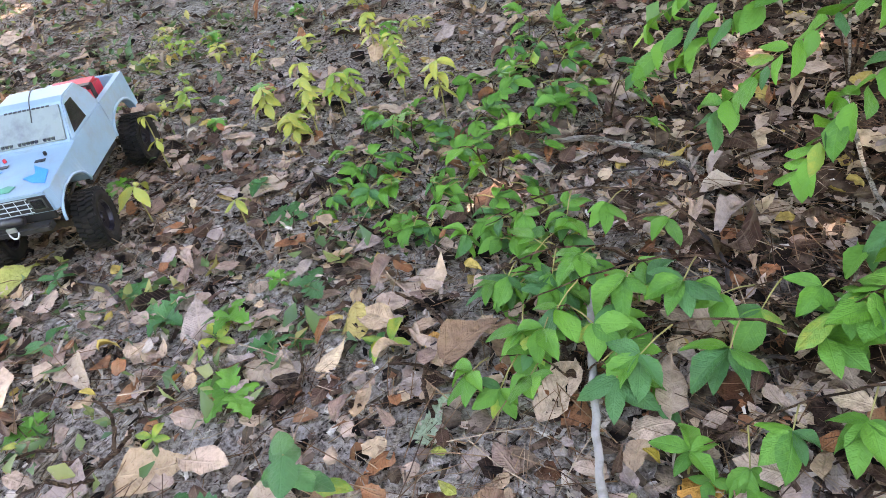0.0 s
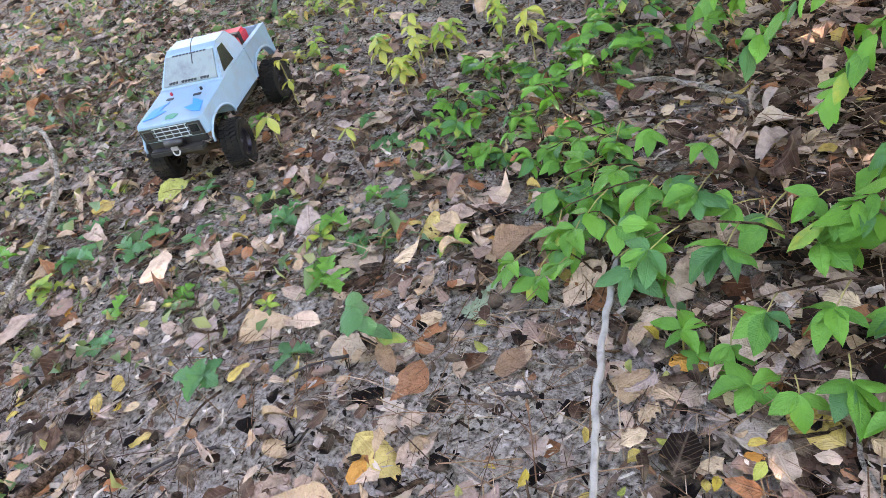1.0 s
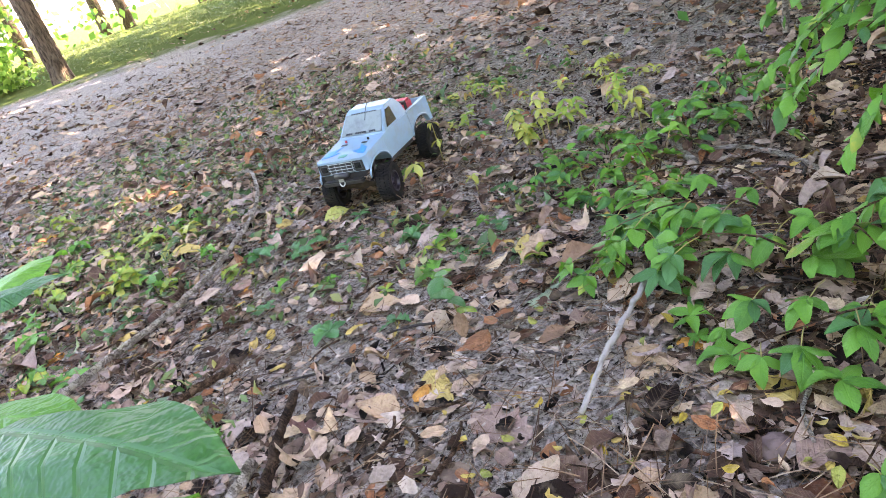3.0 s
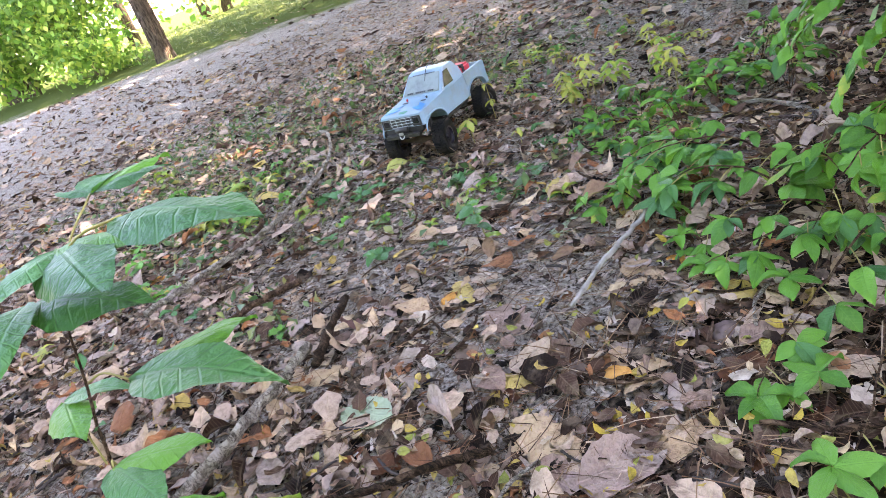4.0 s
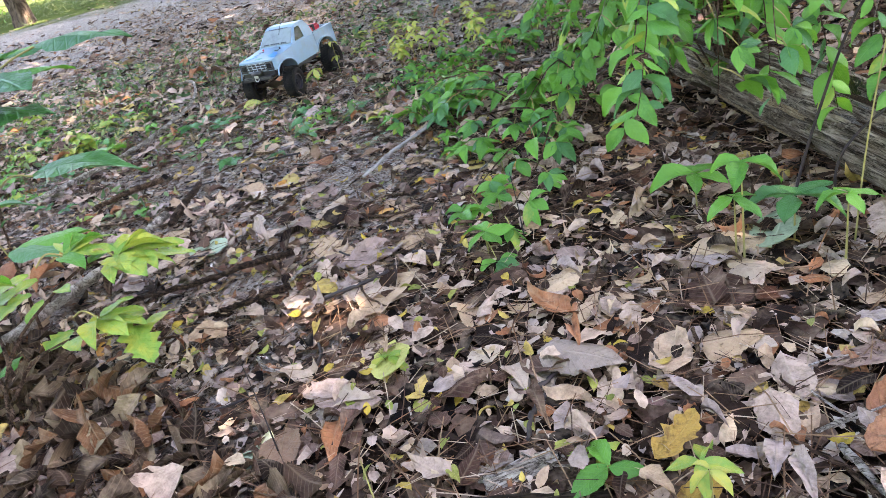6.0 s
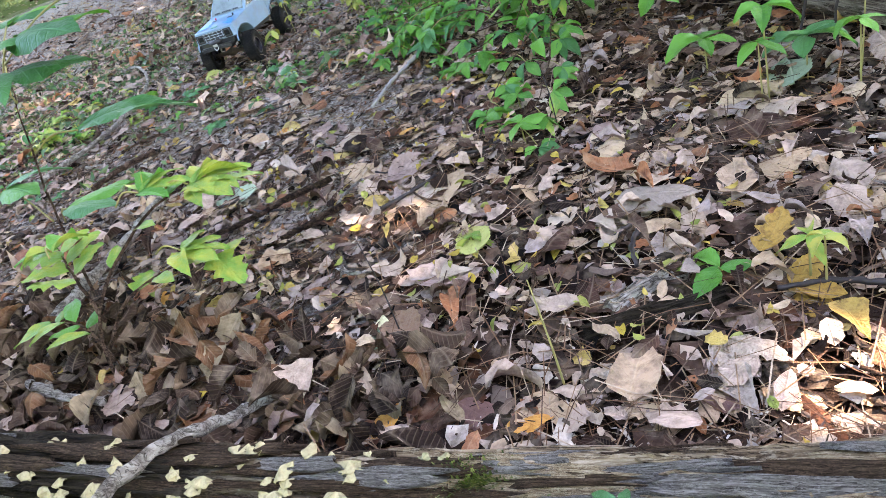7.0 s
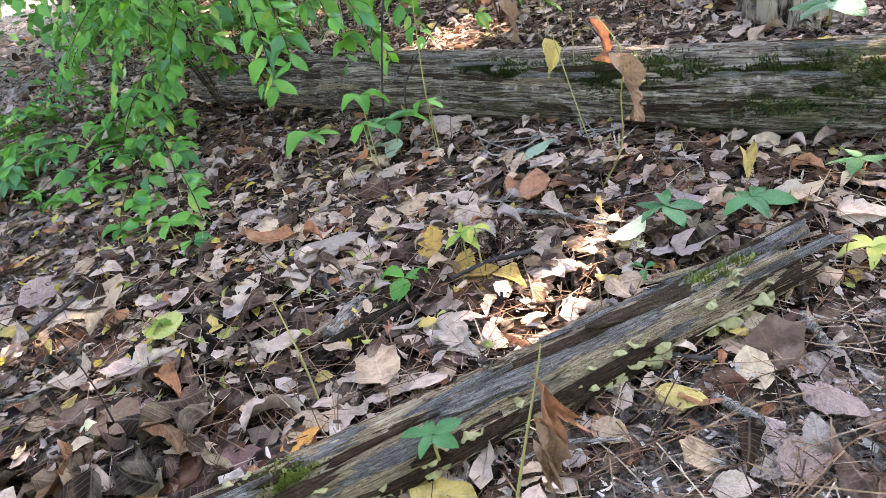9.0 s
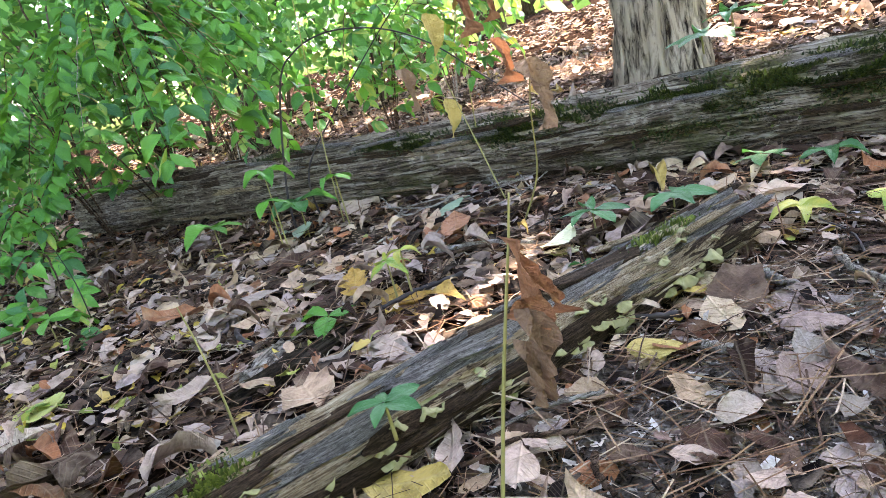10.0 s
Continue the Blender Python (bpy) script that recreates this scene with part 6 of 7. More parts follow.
# ---- trees ----
def trunk_mesh(points, radii, sides, seed, depth):
    bm, rings = bmesh.new(), []
    line = bent(points, 40)
    n = len(line)
    for i, p in enumerate(line):
        t = i / (n - 1)
        f = t * (len(radii) - 1)
        k = min(int(f), len(radii) - 2)
        rad = radii[k] + (radii[k + 1] - radii[k]) * (f - k)
        ring = []
        for j in range(sides):
            a = 2 * math.pi * j / sides
            c, s = math.cos(a), math.sin(a)
            ridge = abs(noise.noise((c * 11 + seed, s * 11, p.z * 3.2))) * 1.9 + 0.5 * noise.noise((c * 13, s * 13 + seed, p.z * 5))
            flare = 1 + 0.35 * max(0, 1 - (p.z - line[0].z) / 0.25) * (0.6 + 0.4 * math.cos(a * 3 + seed))
            ring.append(bm.verts.new(p + Vector((c, s, 0)) * rad * (1 - depth * ridge) * flare))
        rings.append(ring)
    for m, q in zip(rings, rings[1:]):
        for j in range(sides):
            bm.faces.new((m[j], m[(j + 1) % sides], q[(j + 1) % sides], q[j]))
    for f in bm.faces:
        f.smooth = True
    return bm


def leaf_cloud(centres, count, spread, size, seed, keep=None):
    """Many small leaves gathered in clumps: places and four-cornered faces."""
    r = np.random.default_rng(seed)
    c = np.asarray(centres)[r.integers(0, len(centres), count)]
    p = c + r.normal(0, 1, (count, 3)) * np.asarray(spread)
    if keep is not None:
        p = p[keep(p)]
    n = len(p)
    y = r.normal(0, 1, (n, 3)) + (0, 0, -0.5)
    y /= np.linalg.norm(y, axis=1)[:, None]
    x = np.cross(y, r.normal(0, 1, (n, 3)) + (0, 0, 1.5))
    x /= np.linalg.norm(x, axis=1)[:, None] + 1e-6
    s = (size * r.uniform(0.6, 1.3, n))[:, None]
    v = np.stack([p, p + (y * 0.45 + x * 0.34) * s, p + y * s, p + (y * 0.45 - x * 0.34) * s], 1)
    return v.reshape(-1, 3), np.arange(n * 4).reshape(-1, 4)


def cloud_part(name, parent, centres, count, spread, size, seed, material, label, keep=None):
    v, q = leaf_cloud(centres, count, spread, size, seed, keep)
    o = np.array(parent.location)
    ob = part(name, quad_mesh(name, v - o, q, material, False), None, parent, label)
    ob["kind"] = "stuff"
    return ob


def tree(x, y, radius, height, lean, label, material, seed, crown=None):
    z = ground_z(x, y) - 0.03
    ob = thing("tree", x, y, z, label, "tree")
    pts = [(0, 0, 0), (lean[0] * 0.3, lean[1] * 0.3, height * 0.3), (lean[0] * 0.65, lean[1] * 0.65, height * 0.65), (lean[0], lean[1], height)]
    part("trunk", trunk_mesh(pts, (radius, radius * 0.9, radius * 0.75, radius * 0.5), 110, seed, 0.17), material, ob)
    r = random.Random(seed)
    for k in range(4):
        a, h = r.uniform(0, 6.28), height * r.uniform(0.75, 0.98)
        b = Vector((lean[0], lean[1], 0)) * (h / height) + Vector((0, 0, h))
        e = b + Vector((math.cos(a), math.sin(a), 0.5)) * r.uniform(0.8, 1.8)
        part("limb", tube(bent([b, b.lerp(e, 0.5) + Vector((0, 0, 0.15)), e], 4), [radius * 0.3] * 4 + [radius * 0.22] * 4 + [radius * 0.1], 8), material, ob)
    if crown:
        cloud_part("crown", ob, *crown)
    return ob


# sunlit spots on the floor: the shade of the crowns leaves these open
spot = random.Random(21)
SPOTS = [(1.29, -0.52, 0.02), (1.38, -0.47, 0.035), (1.47, -0.38, 0.035), (1.44, -0.53, 0.015), (1.29, 0.05, 0.0), (1.27, 0.22, 0.02), (0.93, 0.48, 0.0),
         (3.0, 1.7, 0.35), (2.3, 1.5, 0.2), (1.6, 1.3, 0.2), (3.4, 0.9, 0.25), (2.0, 2.5, 0.4), (0.9, 2.6, 0.35), (2.55, -0.45, 0.07), (1.97, -0.36, 0.05), (-4.3, 2.9, 0.12), (1.5, 0.9, 0.12)]
SPOTS += [(spot.uniform(-6, -1.6), spot.uniform(1.5, 6.0), spot.uniform(0.0, 0.03)) for i in range(12)]


THIN = ((1.46, -0.50, 0.34, 0.20, 0.74), (1.95, 0.0, 0.4, 0.3, 0.75), (-3.5, 4.0, 2.2, 1.2, 0.35))


def shaded(p):
    """True for leaves whose shadow misses the sunlit spots."""
    land = p[:, :2] - p[:, 2:] * (SUN_WAY.x / SUN_WAY.z, SUN_WAY.y / SUN_WAY.z)
    ok = np.ones(len(p), bool)
    for x, y, r in SPOTS:
        ok &= np.hypot(land[:, 0] - x, land[:, 1] - y) > r + 0.05
    # thin places in the crowns, where the light falls dappled
    luck = np.random.default_rng(55).random(len(p))
    for x, y, rx, ry, loss in THIN:
        ok &= (((land[:, 0] - x) / rx) ** 2 + ((land[:, 1] - y) / ry) ** 2 > 1) | (luck > loss)
    return ok


def crown_over(x0, x1, y0, y1, h, clumps, seed):
    """Clump centres high up whose shadow falls on the given stretch of floor."""
    r = np.random.default_rng(seed)
    z = r.uniform(h - 0.5, h + 0.7, clumps)
    return np.stack([r.uniform(x0, x1, clumps) + z * SUN_WAY.x / SUN_WAY.z, r.uniform(y0, y1, clumps) + z * SUN_WAY.y / SUN_WAY.z, z], 1)


# crowns stay out of view; they are placed only to shade the floor
tree(2.54, 0.60, 0.145, 5.2, (0.3, 0.1), "tall tree with ridged grey-brown bark behind the log", BARK, 5,
     (crown_over(-2.2, 3.4, -2.4, 3.4, 4.6, 1000, 1), 30000, (0.18, 0.18, 0.14), 0.17, 2, CANOPY, "high leafy crown", shaded))
tree(-13.2, 5.25, 0.19, 5.5, (-0.2, 0.1), "slim leaning tree beside the track", BARK_DARK, 6,
     (crown_over(-9, 0.0, -2.5, 7.5, 5.0, 1500, 3), 38000, (0.22, 0.22, 0.15), 0.20, 4, CANOPY, "high leafy crown", shaded))
tree(-19.5, 3.9, 0.40, 6.0, (-0.2, 0.0), "thick dark tree at the edge of the grass", BARK_DARK, 7,
     (crown_over(-20, -3, -2, 15, 6.0, 1300, 5), 24000, (0.4, 0.4, 0.25), 0.42, 6, CANOPY, "high leafy crown"))


def bush(x, y, width, height, count, size, label, material, seed, stems=4):
    z = ground_z(x, y)
    ob = thing("bush", x, y, z, label, "bush", "bushes behind the log")
    r = random.Random(seed)
    centres = []
    for k in range(stems):
        a = r.uniform(0, 6.28)
        e = Vector((math.cos(a) * width * r.uniform(0.2, 0.5), math.sin(a) * width * r.uniform(0.2, 0.5), height * r.uniform(0.7, 1.0)))
        line = bent([(0, 0, 0), (e.x * 0.3, e.y * 0.3, e.z * 0.5), e], 5, 0.01, seed + k)
        part("stem", tube(line, [0.012 * (1 - 0.7 * i / (len(line) - 1)) for i in range(len(line))], 6), BARK_DARK, ob)
        for i in range(5):
            q = line[r.randrange(len(line) // 3, len(line))]
            centres.append((x + q.x + r.gauss(0, width * 0.2), y + q.y + r.gauss(0, width * 0.2), max(0.1, z + q.z + r.gauss(0, height * 0.12))))
    sp = width * 0.13
    cloud_part("crown", ob, centres, count, (sp, sp, sp * 0.7), size, seed, material, "crown of small bright leaves")
    return ob


for n, (x, y, w, h, c, s) in enumerate(((0.55, 2.5, 1.0, 1.1, 1500, 0.07), (1.4, 2.4, 1.0, 1.0, 1400, 0.07), (-0.2, 3.4, 1.2, 1.2, 1300, 0.08), (1.2, 3.6, 1.4, 1.4, 1500, 0.085), (2.3, 3.2, 1.0, 0.9, 900, 0.08),
                                        (3.0, 4.4, 1.4, 1.3, 1000, 0.09), (0.4, 5.0, 1.8, 1.8, 1500, 0.10), (2.0, 5.6, 1.8, 1.7, 1400, 0.10))):
    bush(x, y, w, h, c, s, "dense sunlit green bush at the edge of the wood", BUSH_GREEN, 700 + n)
for n, (x, y, w, h, c, s) in enumerate(((-16.5, 4.9, 2.6, 2.2, 2200, 0.17), (-17.8, 3.9, 2.6, 2.4, 2200, 0.17), (-15.4, 4.6, 1.8, 1.3, 1400, 0.14), (-20.0, 5.6, 3.0, 2.6, 1800, 0.19), (-18.5, 2.4, 3.0, 2.6, 2000, 0.18))):
    bush(x, y, w, h, c, s, "green leafy bush at the edge of the grass", FAR_GREEN, 720 + n)


def wood_edge(name, spots, label, seed, leaves=220):
    """A far belt of trees: trunks and a broken wall of leaves."""
    x, y = np.mean(spots, 0)
    ob = thing(name, x, y, 0, label, "woods")
    r = random.Random(seed)
    centres = []
    for k, (px, py) in enumerate(spots):
        part("trunk", tube([(px - x, py - y, -0.2), (px - x + 0.1, py - y, 3), (px - x + r.gauss(0, 0.4), py - y, 7)], [0.22, 0.18, 0.12], 9, 0.1, k), BARK_DARK, ob)
        for i in range(16):
            centres.append((px + r.gauss(0, 1.1), py + r.gauss(0, 0.9), abs(r.gauss(1.5, 2.2)) + 0.2))
    cloud_part("crown", ob, centres, leaves * len(spots), (0.55, 0.5, 0.45), 0.30, seed, FAR_GREEN, "broken wall of green leaves")


wood_edge("far_trees", [(-6 + 2.4 * i + rnd.gauss(0, 0.5), 15 + rnd.gauss(0, 1.5)) for i in range(9)], "belt of green trees far behind the bushes", 801)
wood_edge("far_trees", [(-26 + 1.6 * i, 12 + 0.9 * i + rnd.gauss(0, 1.2)) for i in range(9)], "belt of trees beyond the sunlit grass", 802)
wood_edge("far_trees", [(-24 + rnd.gauss(0, 1.2), -4 + 2.2 * i) for i in range(7)], "belt of trees beyond the grass", 803)
wood_edge("far_trees", [(8 + rnd.gauss(0, 1.0), -2 + 2.2 * i) for i in range(7)], "belt of trees on the slope behind the log", 804)

p = strewn(11000, -24, -3, 5, 22, 30, lambda x, y: ((-0.55 * x + 0.83 * y) > 11.2).astype(float))
scatter("grass", [leaf_rows(2, lambda v: np.array([1, 0.7, 0.05]), 0.06, 0.3, b, 0, 0, 90 + s) for s, b in enumerate((0.1, 0.3))], p, np.random.default_rng(31).uniform(0.06, 0.16, len(p)), GRASS,
        "short sunlit grass beyond the track", "grass", 0.9, 0.01, 0.02, 32)
# two unseen belts, added to cut low skylight and deepen the shade
wood_edge("far_trees", [(-12 + 2.0 * i + rnd.gauss(0, 0.5), -5.4 + rnd.gauss(0, 0.5)) for i in range(12)], "unseen belt of leafy trees added to block low sky light", 805, 700)
wood_edge("far_trees", [(9.5 + rnd.gauss(0, 0.7), -6 + 2.0 * i) for i in range(4)], "unseen belt of leafy trees on the slope, added for shade", 806)
# out-of-view bush, added to shade the litter and the log's near end
bush(-0.45, -1.45, 1.0, 1.4, 3200, 0.08, "unseen leafy bush added to shade the decaying log", BUSH_GREEN, 740)


# ---- the radio-controlled truck ----
PAINT = plain_material("pale_blue_paint", srgb(108, 134, 150), 0.4, 0.45, 0, 0.6, srgb(112, 112, 102), 18)
RUBBER = plain_material("tyre_rubber", srgb(20, 19, 18), 0.9, 0.15, 0, 0.5, srgb(62, 52, 44), 24)
PLASTIC = plain_material("black_plastic", srgb(22, 22, 24), 0.5, 0.4, 0, 0.4, srgb(70, 62, 54), 25)
TRIM = plain_material("grey_grille_trim", srgb(56, 60, 60), 0.5, 0.4, 0.2, 0.5)
CHROME = plain_material("white_grille_bar", srgb(150, 158, 160), 0.4, 0.4, 0, 0.5)
GLASS = plain_material("dusty_window_film", srgb(92, 102, 94), 0.32, 0.6, 0, 0.8, srgb(52, 58, 54), 26)
DARKGLASS = plain_material("dark_side_window", srgb(26, 28, 30), 0.12, 0.6, 0, 0.15)
STICKER = plain_material("blue_sticker", srgb(24, 120, 190), 0.35, 0.5, 0, 0.2, srgb(30, 80, 160))
TEAL = plain_material("teal_sticker", srgb(40, 120, 96), 0.4, 0.5, 0, 0.2)
LETTER = plain_material("dark_lettering", srgb(40, 44, 50), 0.5, 0.4, 0, 0.1)
METAL = plain_material("shackle_metal", srgb(176, 176, 172), 0.35, 0.5, 0.8, 0.3)
BLUEMETAL = plain_material("dark_blue_rim", srgb(16, 18, 34), 0.35, 0.5, 0.6, 0.3)
RED = plain_material("red_pack", srgb(176, 34, 52), 0.5, 0.4, 0, 0.3)
BROWNAXLE = plain_material("muddy_axle", srgb(46, 36, 28), 0.9, 0.2, 0, 0.5)


def solid(boxes, bevel=0.0):
    """A bmesh of lofted blocks: each a list of rings (x, half width low, half width top, z low, z top)."""
    bm = bmesh.new()
    for rings in boxes:
        made = []
        for x, wl, wt, zl, zt in rings:
            made.append([bm.verts.new(c) for c in ((x, -wl, zl), (x, wl, zl), (x, wt, zt), (x, -wt, zt))])
        for a, b in zip(made, made[1:]):
            for j in range(4):
                bm.faces.new((a[j], a[(j + 1) % 4], b[(j + 1) % 4], b[j]))
        bm.faces.new(made[0])
        bm.faces.new(made[-1][::-1])
    bmesh.ops.recalc_face_normals(bm, faces=bm.faces)
    if bevel:
        sharp = [e for e in bm.edges if len(e.link_faces) == 2 and e.calc_face_angle(0) > 0.45]
        bmesh.ops.bevel(bm, geom=sharp, offset=bevel, segments=2, affect="EDGES", clamp_overlap=True)
    return bm


def box_at(x0, x1, y0, y1, z0, z1, bevel=0.0):
    bm = bmesh.new()
    bmesh.ops.create_cube(bm, size=1)
    for v in bm.verts:
        v.co = ((x0 + x1) / 2 + v.co.x * (x1 - x0), (y0 + y1) / 2 + v.co.y * (y1 - y0), (z0 + z1) / 2 + v.co.z * (z1 - z0))
    if bevel:
        bmesh.ops.bevel(bm, geom=bm.edges[:], offset=bevel, segments=2, affect="EDGES", clamp_overlap=True)
    return bm


def plate(corners, thick=0.0012):
    """A thin sheet with the given corners, pushed out along its normal."""
    bm = bmesh.new()
    vs = [bm.verts.new(c) for c in corners]
    f = bm.faces.new(vs)
    f.normal_update()
    n = f.normal.copy()
    top = bmesh.ops.extrude_face_region(bm, geom=[f])["geom"]
    for g in top:
        if isinstance(g, bmesh.types.BMVert):
            g.co += n * thick
    bmesh.ops.recalc_face_normals(bm, faces=bm.faces)
    return bm


def tyre_mesh(r, w):
    """A knobbly tyre about the y axis."""
    bm = bmesh.new()
    prof = [(0.56, -0.42), (0.72, -0.5), (0.88, -0.5), (0.96, -0.42), (0.97, 0.0), (0.96, 0.42), (0.88, 0.5), (0.72, 0.5), (0.56, 0.42)]
    n, rings = 40, []
    for i in range(n):
        a = 2 * math.pi * i / n
        rings.append([bm.verts.new((math.cos(a) * r * p, q * w, math.sin(a) * r * p)) for p, q in prof])
    for i in range(n):
        a, b = rings[i], rings[(i + 1) % n]
        for j in range(len(prof) - 1):
            bm.faces.new((a[j], b[j], b[j + 1], a[j + 1]))
    for i in range(34):
        for side, off in ((-1, 0.0), (0, 0.5), (1, 0.0)):
            a = 2 * math.pi * (i + off) / 34
            lug = bmesh.ops.create_cube(bm, size=1)["verts"]
            m = Matrix.Rotation(-a, 4, "Y") @ Matrix.Translation((r * 0.985, side * w * 0.31, 0)) @ Matrix.Rotation(0.3 * side, 4, "X") @ Matrix.Diagonal((r * 0.085, w * 0.29, r * 0.10, 1))
            bmesh.ops.transform(bm, matrix=m, verts=lug)
    bmesh.ops.recalc_face_normals(bm, faces=bm.faces)
    return bm


def rim_mesh(r, w):
    bm = bmesh.new()
    n = 24
    for side in (-1, 1):
        rows = []
        for rad, off in ((0.58, 0.40), (0.5, 0.42), (0.46, 0.25), (0.2, 0.22), (0.15, 0.34), (0.02, 0.34)):
            rows.append([bm.verts.new((math.cos(2 * math.pi * i / n) * r * rad, side * w * off, math.sin(2 * math.pi * i / n) * r * rad)) for i in range(n)])
        for a, b in zip(rows, rows[1:]):
            for i in range(n):
                bm.faces.new((a[i], a[(i + 1) % n], b[(i + 1) % n], b[i]))
    bmesh.ops.recalc_face_normals(bm, faces=bm.faces)
    return bm


def build_truck(x, y, z, turn):
    """A one-tenth scale crawler pickup, nose along its own +x."""
    t = thing("toy_truck", x, y, z, "pale blue radio-controlled toy pickup truck on knobbly black tyres", "toy truck")
    t.matrix_basis = pose(x, y, z, 0, 0, turn)
    R, W = 0.064, 0.050

    def arch_low(px):
        for c in (0.165, -0.175):
            if abs(px - c) < 0.072:
                return 0.098 + math.sqrt(0.072**2 - (px - c) ** 2) * 0.62
        return 0.098

    xs = sorted({round(-0.275 + 0.0125 * i, 4) for i in range(int(0.515 / 0.0125) + 1)} | {0.24, -0.105, 0.065})

    def deck(px):
        if px > 0.065:
            return 0.182 - 0.012 * (px - 0.065) / 0.175
        return 0.184
    lower = [(px, 0.100 - (0.006 if px > 0.225 else 0), 0.096 - (0.008 if px > 0.225 else 0), arch_low(px) if px < 0.222 else 0.124, deck(px)) for px in xs if px >= -0.105]
    body = solid([lower], 0.004)
    cab = [(0.068, 0.094, 0.093, 0.178, 0.183), (0.045, 0.094, 0.088, 0.178, 0.206), (-0.002, 0.094, 0.078, 0.178, 0.248), (-0.02, 0.094, 0.077, 0.178, 0.254), (-0.085, 0.094, 0.077, 0.178, 0.253), (-0.108, 0.094, 0.084, 0.178, 0.222), (-0.112, 0.094, 0.09, 0.178, 0.186)]
    cab_bm = solid([cab], 0.004)
    bed_sides = []
    low_bed = [px for px in xs if px <= -0.105]
    b = part("body", body, PAINT, t)
    part("cab", cab_bm, PAINT, b)
    for s in (-1, 1):
        bm = bmesh.new()
        rings = []
        for px in low_bed:
            zl = arch_low(px)
            rings.append([bm.verts.new(c) for c in ((px, s * 0.100, zl), (px, s * 0.097, 0.187), (px, s * 0.082, 0.187), (px, s * 0.084, zl))])
        for a, c in zip(rings, rings[1:]):
            for j in range(4):
                bm.faces.new((a[j], a[(j + 1) % 4], c[(j + 1) % 4], c[j]))
        bm.faces.new(rings[0])
        bm.faces.new(rings[-1][::-1])
        bmesh.ops.recalc_face_normals(bm, faces=bm.faces)
        part("bed_side", bm, PAINT, b)
    part("tailgate", box_at(-0.277, -0.268, -0.098, 0.098, 0.115, 0.186, 0.002), PAINT, b)
    part("bed_floor", box_at(-0.268, -0.105, -0.083, 0.083, 0.128, 0.136), PLASTIC, b)
    part("battery_pack", box_at(-0.235, -0.120, -0.06, 0.06, 0.137, 0.206, 0.008), RED, t, "red pack in the truck bed")
    part("strap", box_at(-0.185, -0.165, -0.062, 0.062, 0.15, 0.209, 0.002), PLASTIC, t)
    # windows
    part("windscreen", plate([(0.0635, -0.082, 0.1885), (0.0635, 0.082, 0.1885), (0.0055, 0.072, 0.2435), (0.0055, -0.072, 0.2435)], 0.0035), GLASS, t, "dusty greenish windscreen")
    wipers = [(0.0655, -0.062 + 0.0095 * k, 0.1895) for k in range(13)]
    for k, (px, py, pz) in enumerate(wipers):
        if k in (3, 9):
            continue
        part("letter_bar", box_at(px - 0.006, px - 0.001, py, py + 0.006, pz + 0.001, pz + 0.0085), LETTER, t)
    for k in range(10):
        part("letter_bar", box_at(0.006, 0.0095, -0.05 + 0.0105 * k, -0.043 + 0.0105 * k, 0.2445, 0.2475), LETTER, t)
    for s in (-1, 1):
        c = [(0.040, s * 0.0925, 0.190), (-0.035, s * 0.0915, 0.190), (-0.035, s * 0.0808, 0.240), (0.000, s * 0.0806, 0.240)]
        part("side_window", plate(c if s < 0 else c[::-1], 0.002), DARKGLASS, t, "dark side window")
        part("headlight", box_at(0.236, 0.2425, s * 0.066 - 0.017, s * 0.066 + 0.017, 0.132, 0.160, 0.002), TRIM, t, "square grey headlight")
        part("headlight_lens", box_at(0.2415, 0.244, s * 0.066 - 0.012, s * 0.066 + 0.012, 0.136, 0.156, 0.001), DARKGLASS, t)
        part("fender_flare", tube([(0.165 + 0.075 * math.cos(a), s * 0.1005, 0.098 + 0.049 * math.sin(a)) for a in np.linspace(0, math.pi, 13)], [0.0035] * 13, 6), PAINT, t)
        part("fender_flare", tube([(-0.175 + 0.075 * math.cos(a), s * 0.1005, 0.098 + 0.049 * math.sin(a)) for a in np.linspace(0, math.pi, 13)], [0.0035] * 13, 6), PAINT, t)
        part("sill", box_at(-0.09, 0.085, s * 0.088 - 0.008, s * 0.088 + 0.008, 0.082, 0.096, 0.003), PLASTIC, t)
        # blue flashes on the bonnet
        c = [(0.212, s * 0.084, 0.1735), (0.165, s * 0.074, 0.1765), (0.138, s * 0.034, 0.1786), (0.172, s * 0.050, 0.1763), (0.182, s * 0.026, 0.1756), (0.204, s * 0.056, 0.1740)]
        part("sticker", plate(c if s > 0 else c[::-1], 0.0012), STICKER, t, "blue flame-like sticker")
        c = [(0.128, s * 0.030, 0.1790), (0.118, s * 0.030, 0.1797), (0.118, s * 0.052, 0.1797), (0.128, s * 0.052, 0.1790)]
        part("sticker", plate(c[::-1] if s > 0 else c, 0.0012), LETTER, t)
        part("body_clip", box_at(0.098, 0.104, s * 0.045 - 0.003, s * 0.045 + 0.003, 0.179, 0.188, 0.001), RED if s < 0 else PLASTIC, t)
    part("sticker", plate([(0.222, 0.012, 0.1722), (0.205, 0.018, 0.1733), (0.198, 0.0, 0.1738), (0.205, -0.018, 0.1733), (0.222, -0.012, 0.1722)], 0.0012), TEAL, t, "dark green sticker")
    # grille and bumper
    part("grille", box_at(0.234, 0.2412, -0.088, 0.088, 0.126, 0.163, 0.001), PLASTIC, t)
    for k in range(4):
        part("grille_bar", box_at(0.240, 0.2425, -0.05, 0.05, 0.1285 + 0.0105 * k, 0.1303 + 0.0105 * k), CHROME, t)
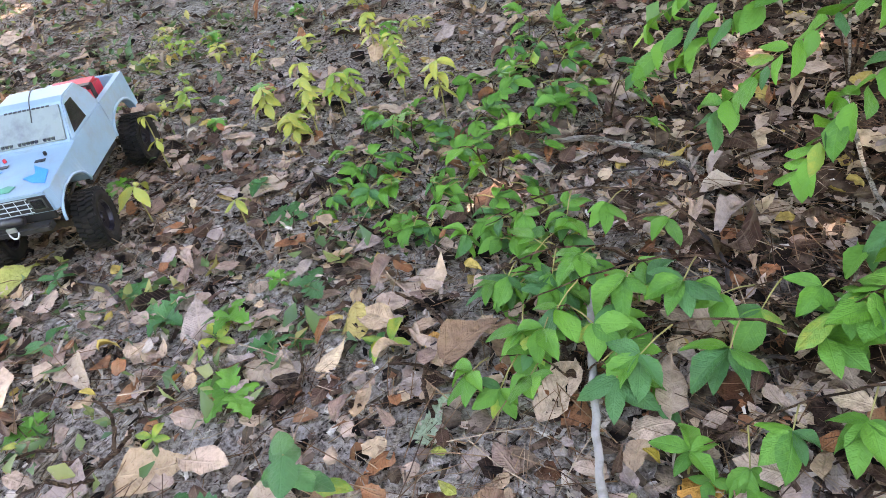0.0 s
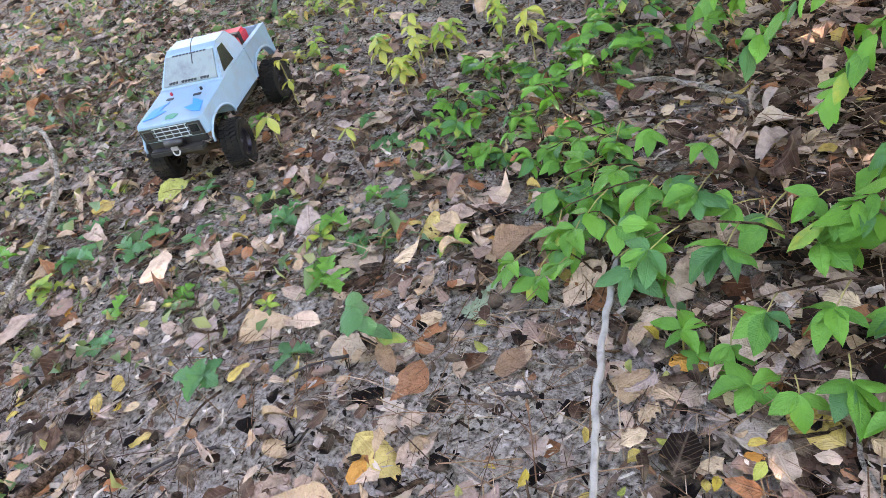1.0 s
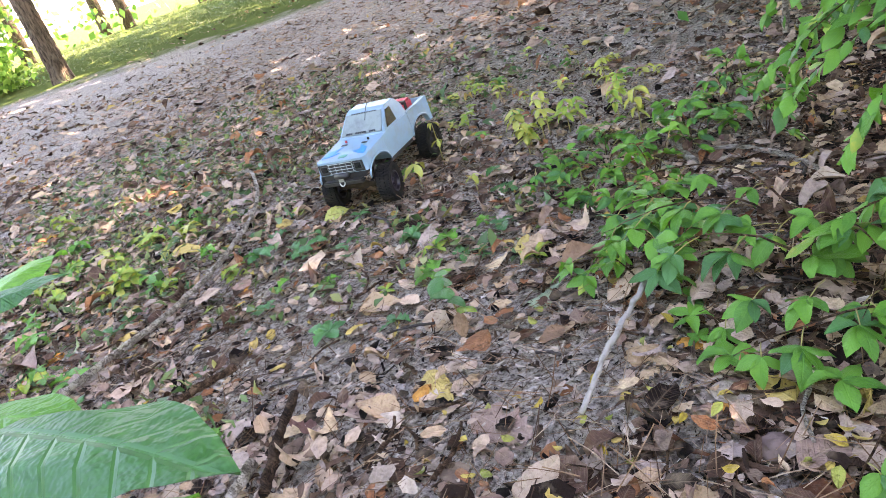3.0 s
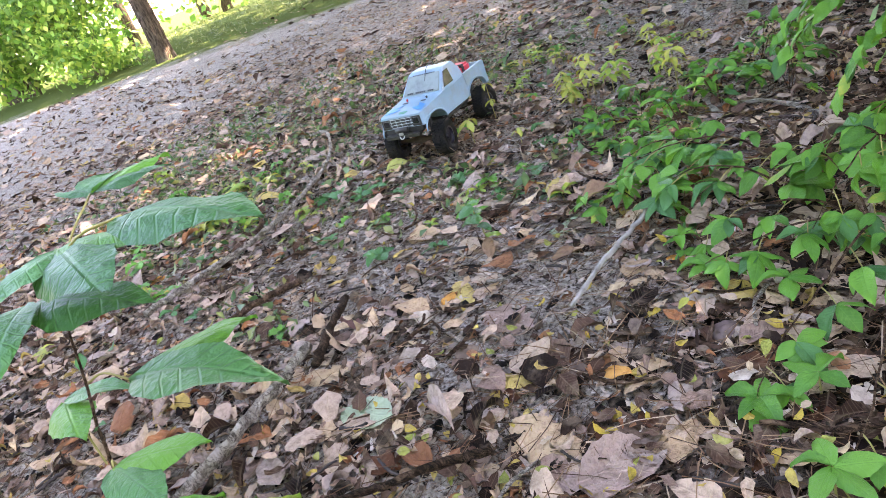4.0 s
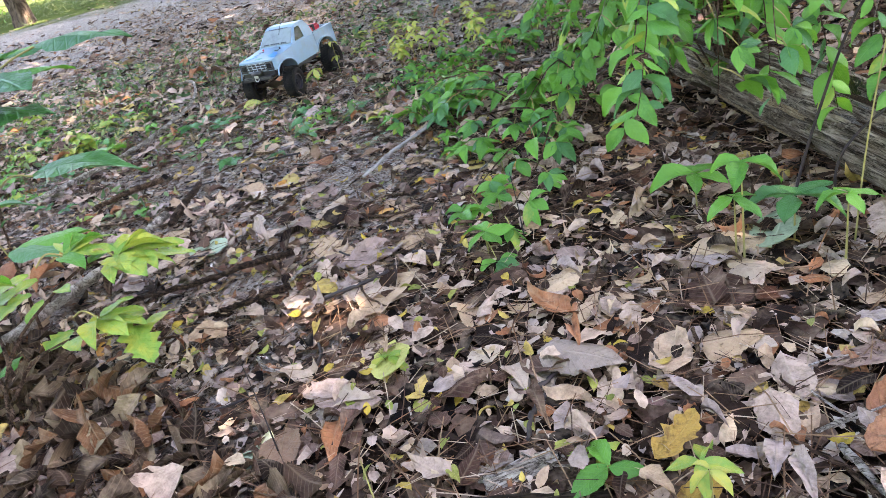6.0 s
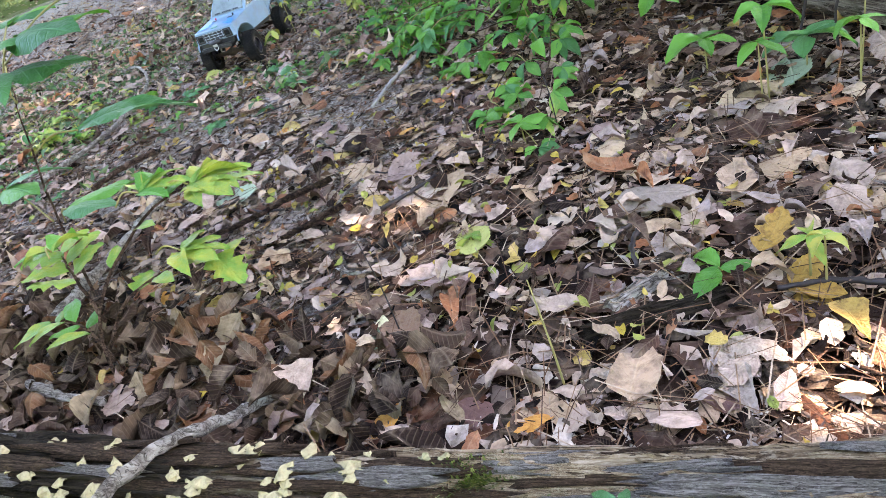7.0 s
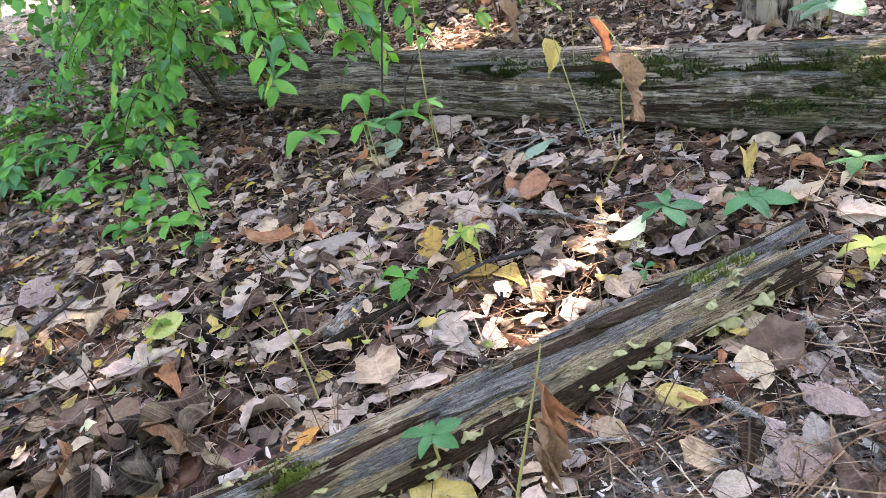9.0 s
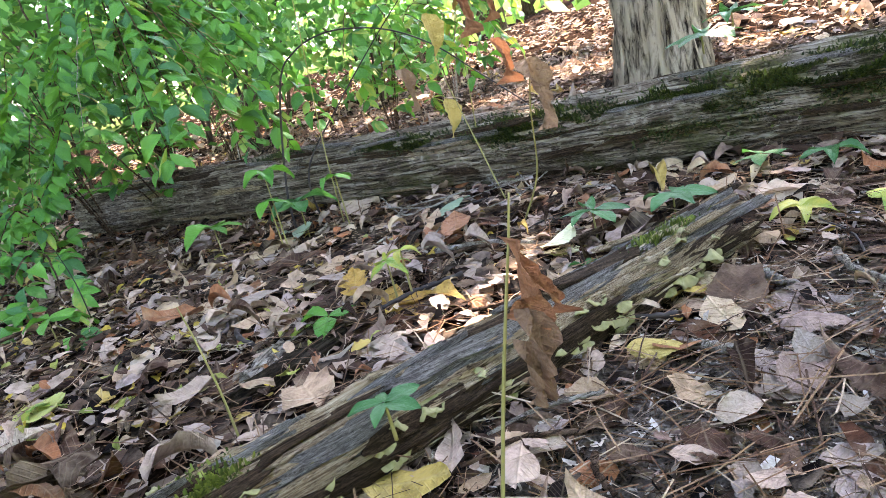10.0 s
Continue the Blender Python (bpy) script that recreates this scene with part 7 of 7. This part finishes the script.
    for k in range(5):
        part("grille_bar", box_at(0.240, 0.2422, -0.046 + 0.0225 * k, -0.0447 + 0.0225 * k, 0.128, 0.161), CHROME, t)
    part("front_apron", box_at(0.228, 0.2375, -0.084, 0.084, 0.104, 0.1255, 0.002), PLASTIC, t)
    part("bumper", box_at(0.240, 0.264, -0.078, 0.078, 0.092, 0.108, 0.004), PLASTIC, t)
    part("winch", tube([(0.252, -0.026, 0.122), (0.252, 0.026, 0.122)], [0.010, 0.010], 12), PLASTIC, t)
    part("shackle", tube([(0.263 + 0.004 * math.sin(a), 0.010 * math.cos(a), 0.104 - 0.012 * math.sin(a)) for a in np.linspace(0, math.pi, 9)], [0.002] * 9, 6), METAL, t, "bright metal shackle")
    part("hook", box_at(0.262, 0.267, -0.010, 0.010, 0.106, 0.116, 0.001), METAL, t)
    # frame, axles, wheels
    for s in (-1, 1):
        part("frame_rail", box_at(-0.25, 0.24, s * 0.032 - 0.006, s * 0.032 + 0.006, 0.085, 0.102, 0.002), PLASTIC, t)
    tyre = bpy.data.meshes.new("tyre")
    bm = tyre_mesh(R, W)
    bm.to_mesh(tyre)
    bm.free()
    tyre.materials.append(RUBBER)
    rim = bpy.data.meshes.new("rim")
    bm = rim_mesh(R, W)
    bm.to_mesh(rim)
    bm.free()
    rim.materials.append(BLUEMETAL)
    for ax, steer in ((0.165, 9), (-0.175, 0)):
        part("axle", tube([(ax, -0.088, R), (ax, -0.03, R), (ax, 0, R), (ax, 0.03, R), (ax, 0.088, R)], [0.009, 0.009, 0.019, 0.009, 0.009], 12), BROWNAXLE, t)
        for s in (-1, 1):
            w = part("wheel", tube([(0, -0.008, 0), (0, 0.008, 0)], [0.012, 0.012], 10), METAL, t)
            w.matrix_basis = pose(ax, s * 0.110, R - 0.003, 0, rnd.uniform(0, 90), steer)
            part("tyre", tyre, None, w)
            part("rim", rim, None, w)
            part("shock", tube([(ax - 0.02, s * 0.05, R + 0.008), (ax - 0.032, s * 0.052, 0.142)], [0.007, 0.007], 10), PLASTIC, t)
        part("link", tube([(ax, 0.03, R), (0.0, 0.022, 0.09)], [0.004, 0.004], 8), PLASTIC, t)
        part("link", tube([(ax, -0.03, R), (0.0, -0.022, 0.09)], [0.004, 0.004], 8), PLASTIC, t)
    part("skid_plate", box_at(-0.06, 0.06, -0.035, 0.035, 0.074, 0.09, 0.004), PLASTIC, t)
    # whip aerial laid back over the roof
    part("aerial", tube(bent([(0.03, 0.01, 0.225), (-0.01, 0.008, 0.262), (-0.06, 0.0, 0.266), (-0.11, -0.01, 0.245)], 5), [0.0013] * 16, 5), PLASTIC, t)
    for ob in t.children:
        if ob.name.split('.')[0] not in ('wheel', 'axle', 'link', 'shock'):
            ob.location.z += 0.017
    return t


nose = Vector((0.26, -0.965)).normalized()
front = Vector((-0.97, 1.10))
mid = front - nose * 0.165
build_truck(mid.x, mid.y, ground_z(mid.x, mid.y) + 0.012, math.degrees(math.atan2(nose.y, nose.x)))
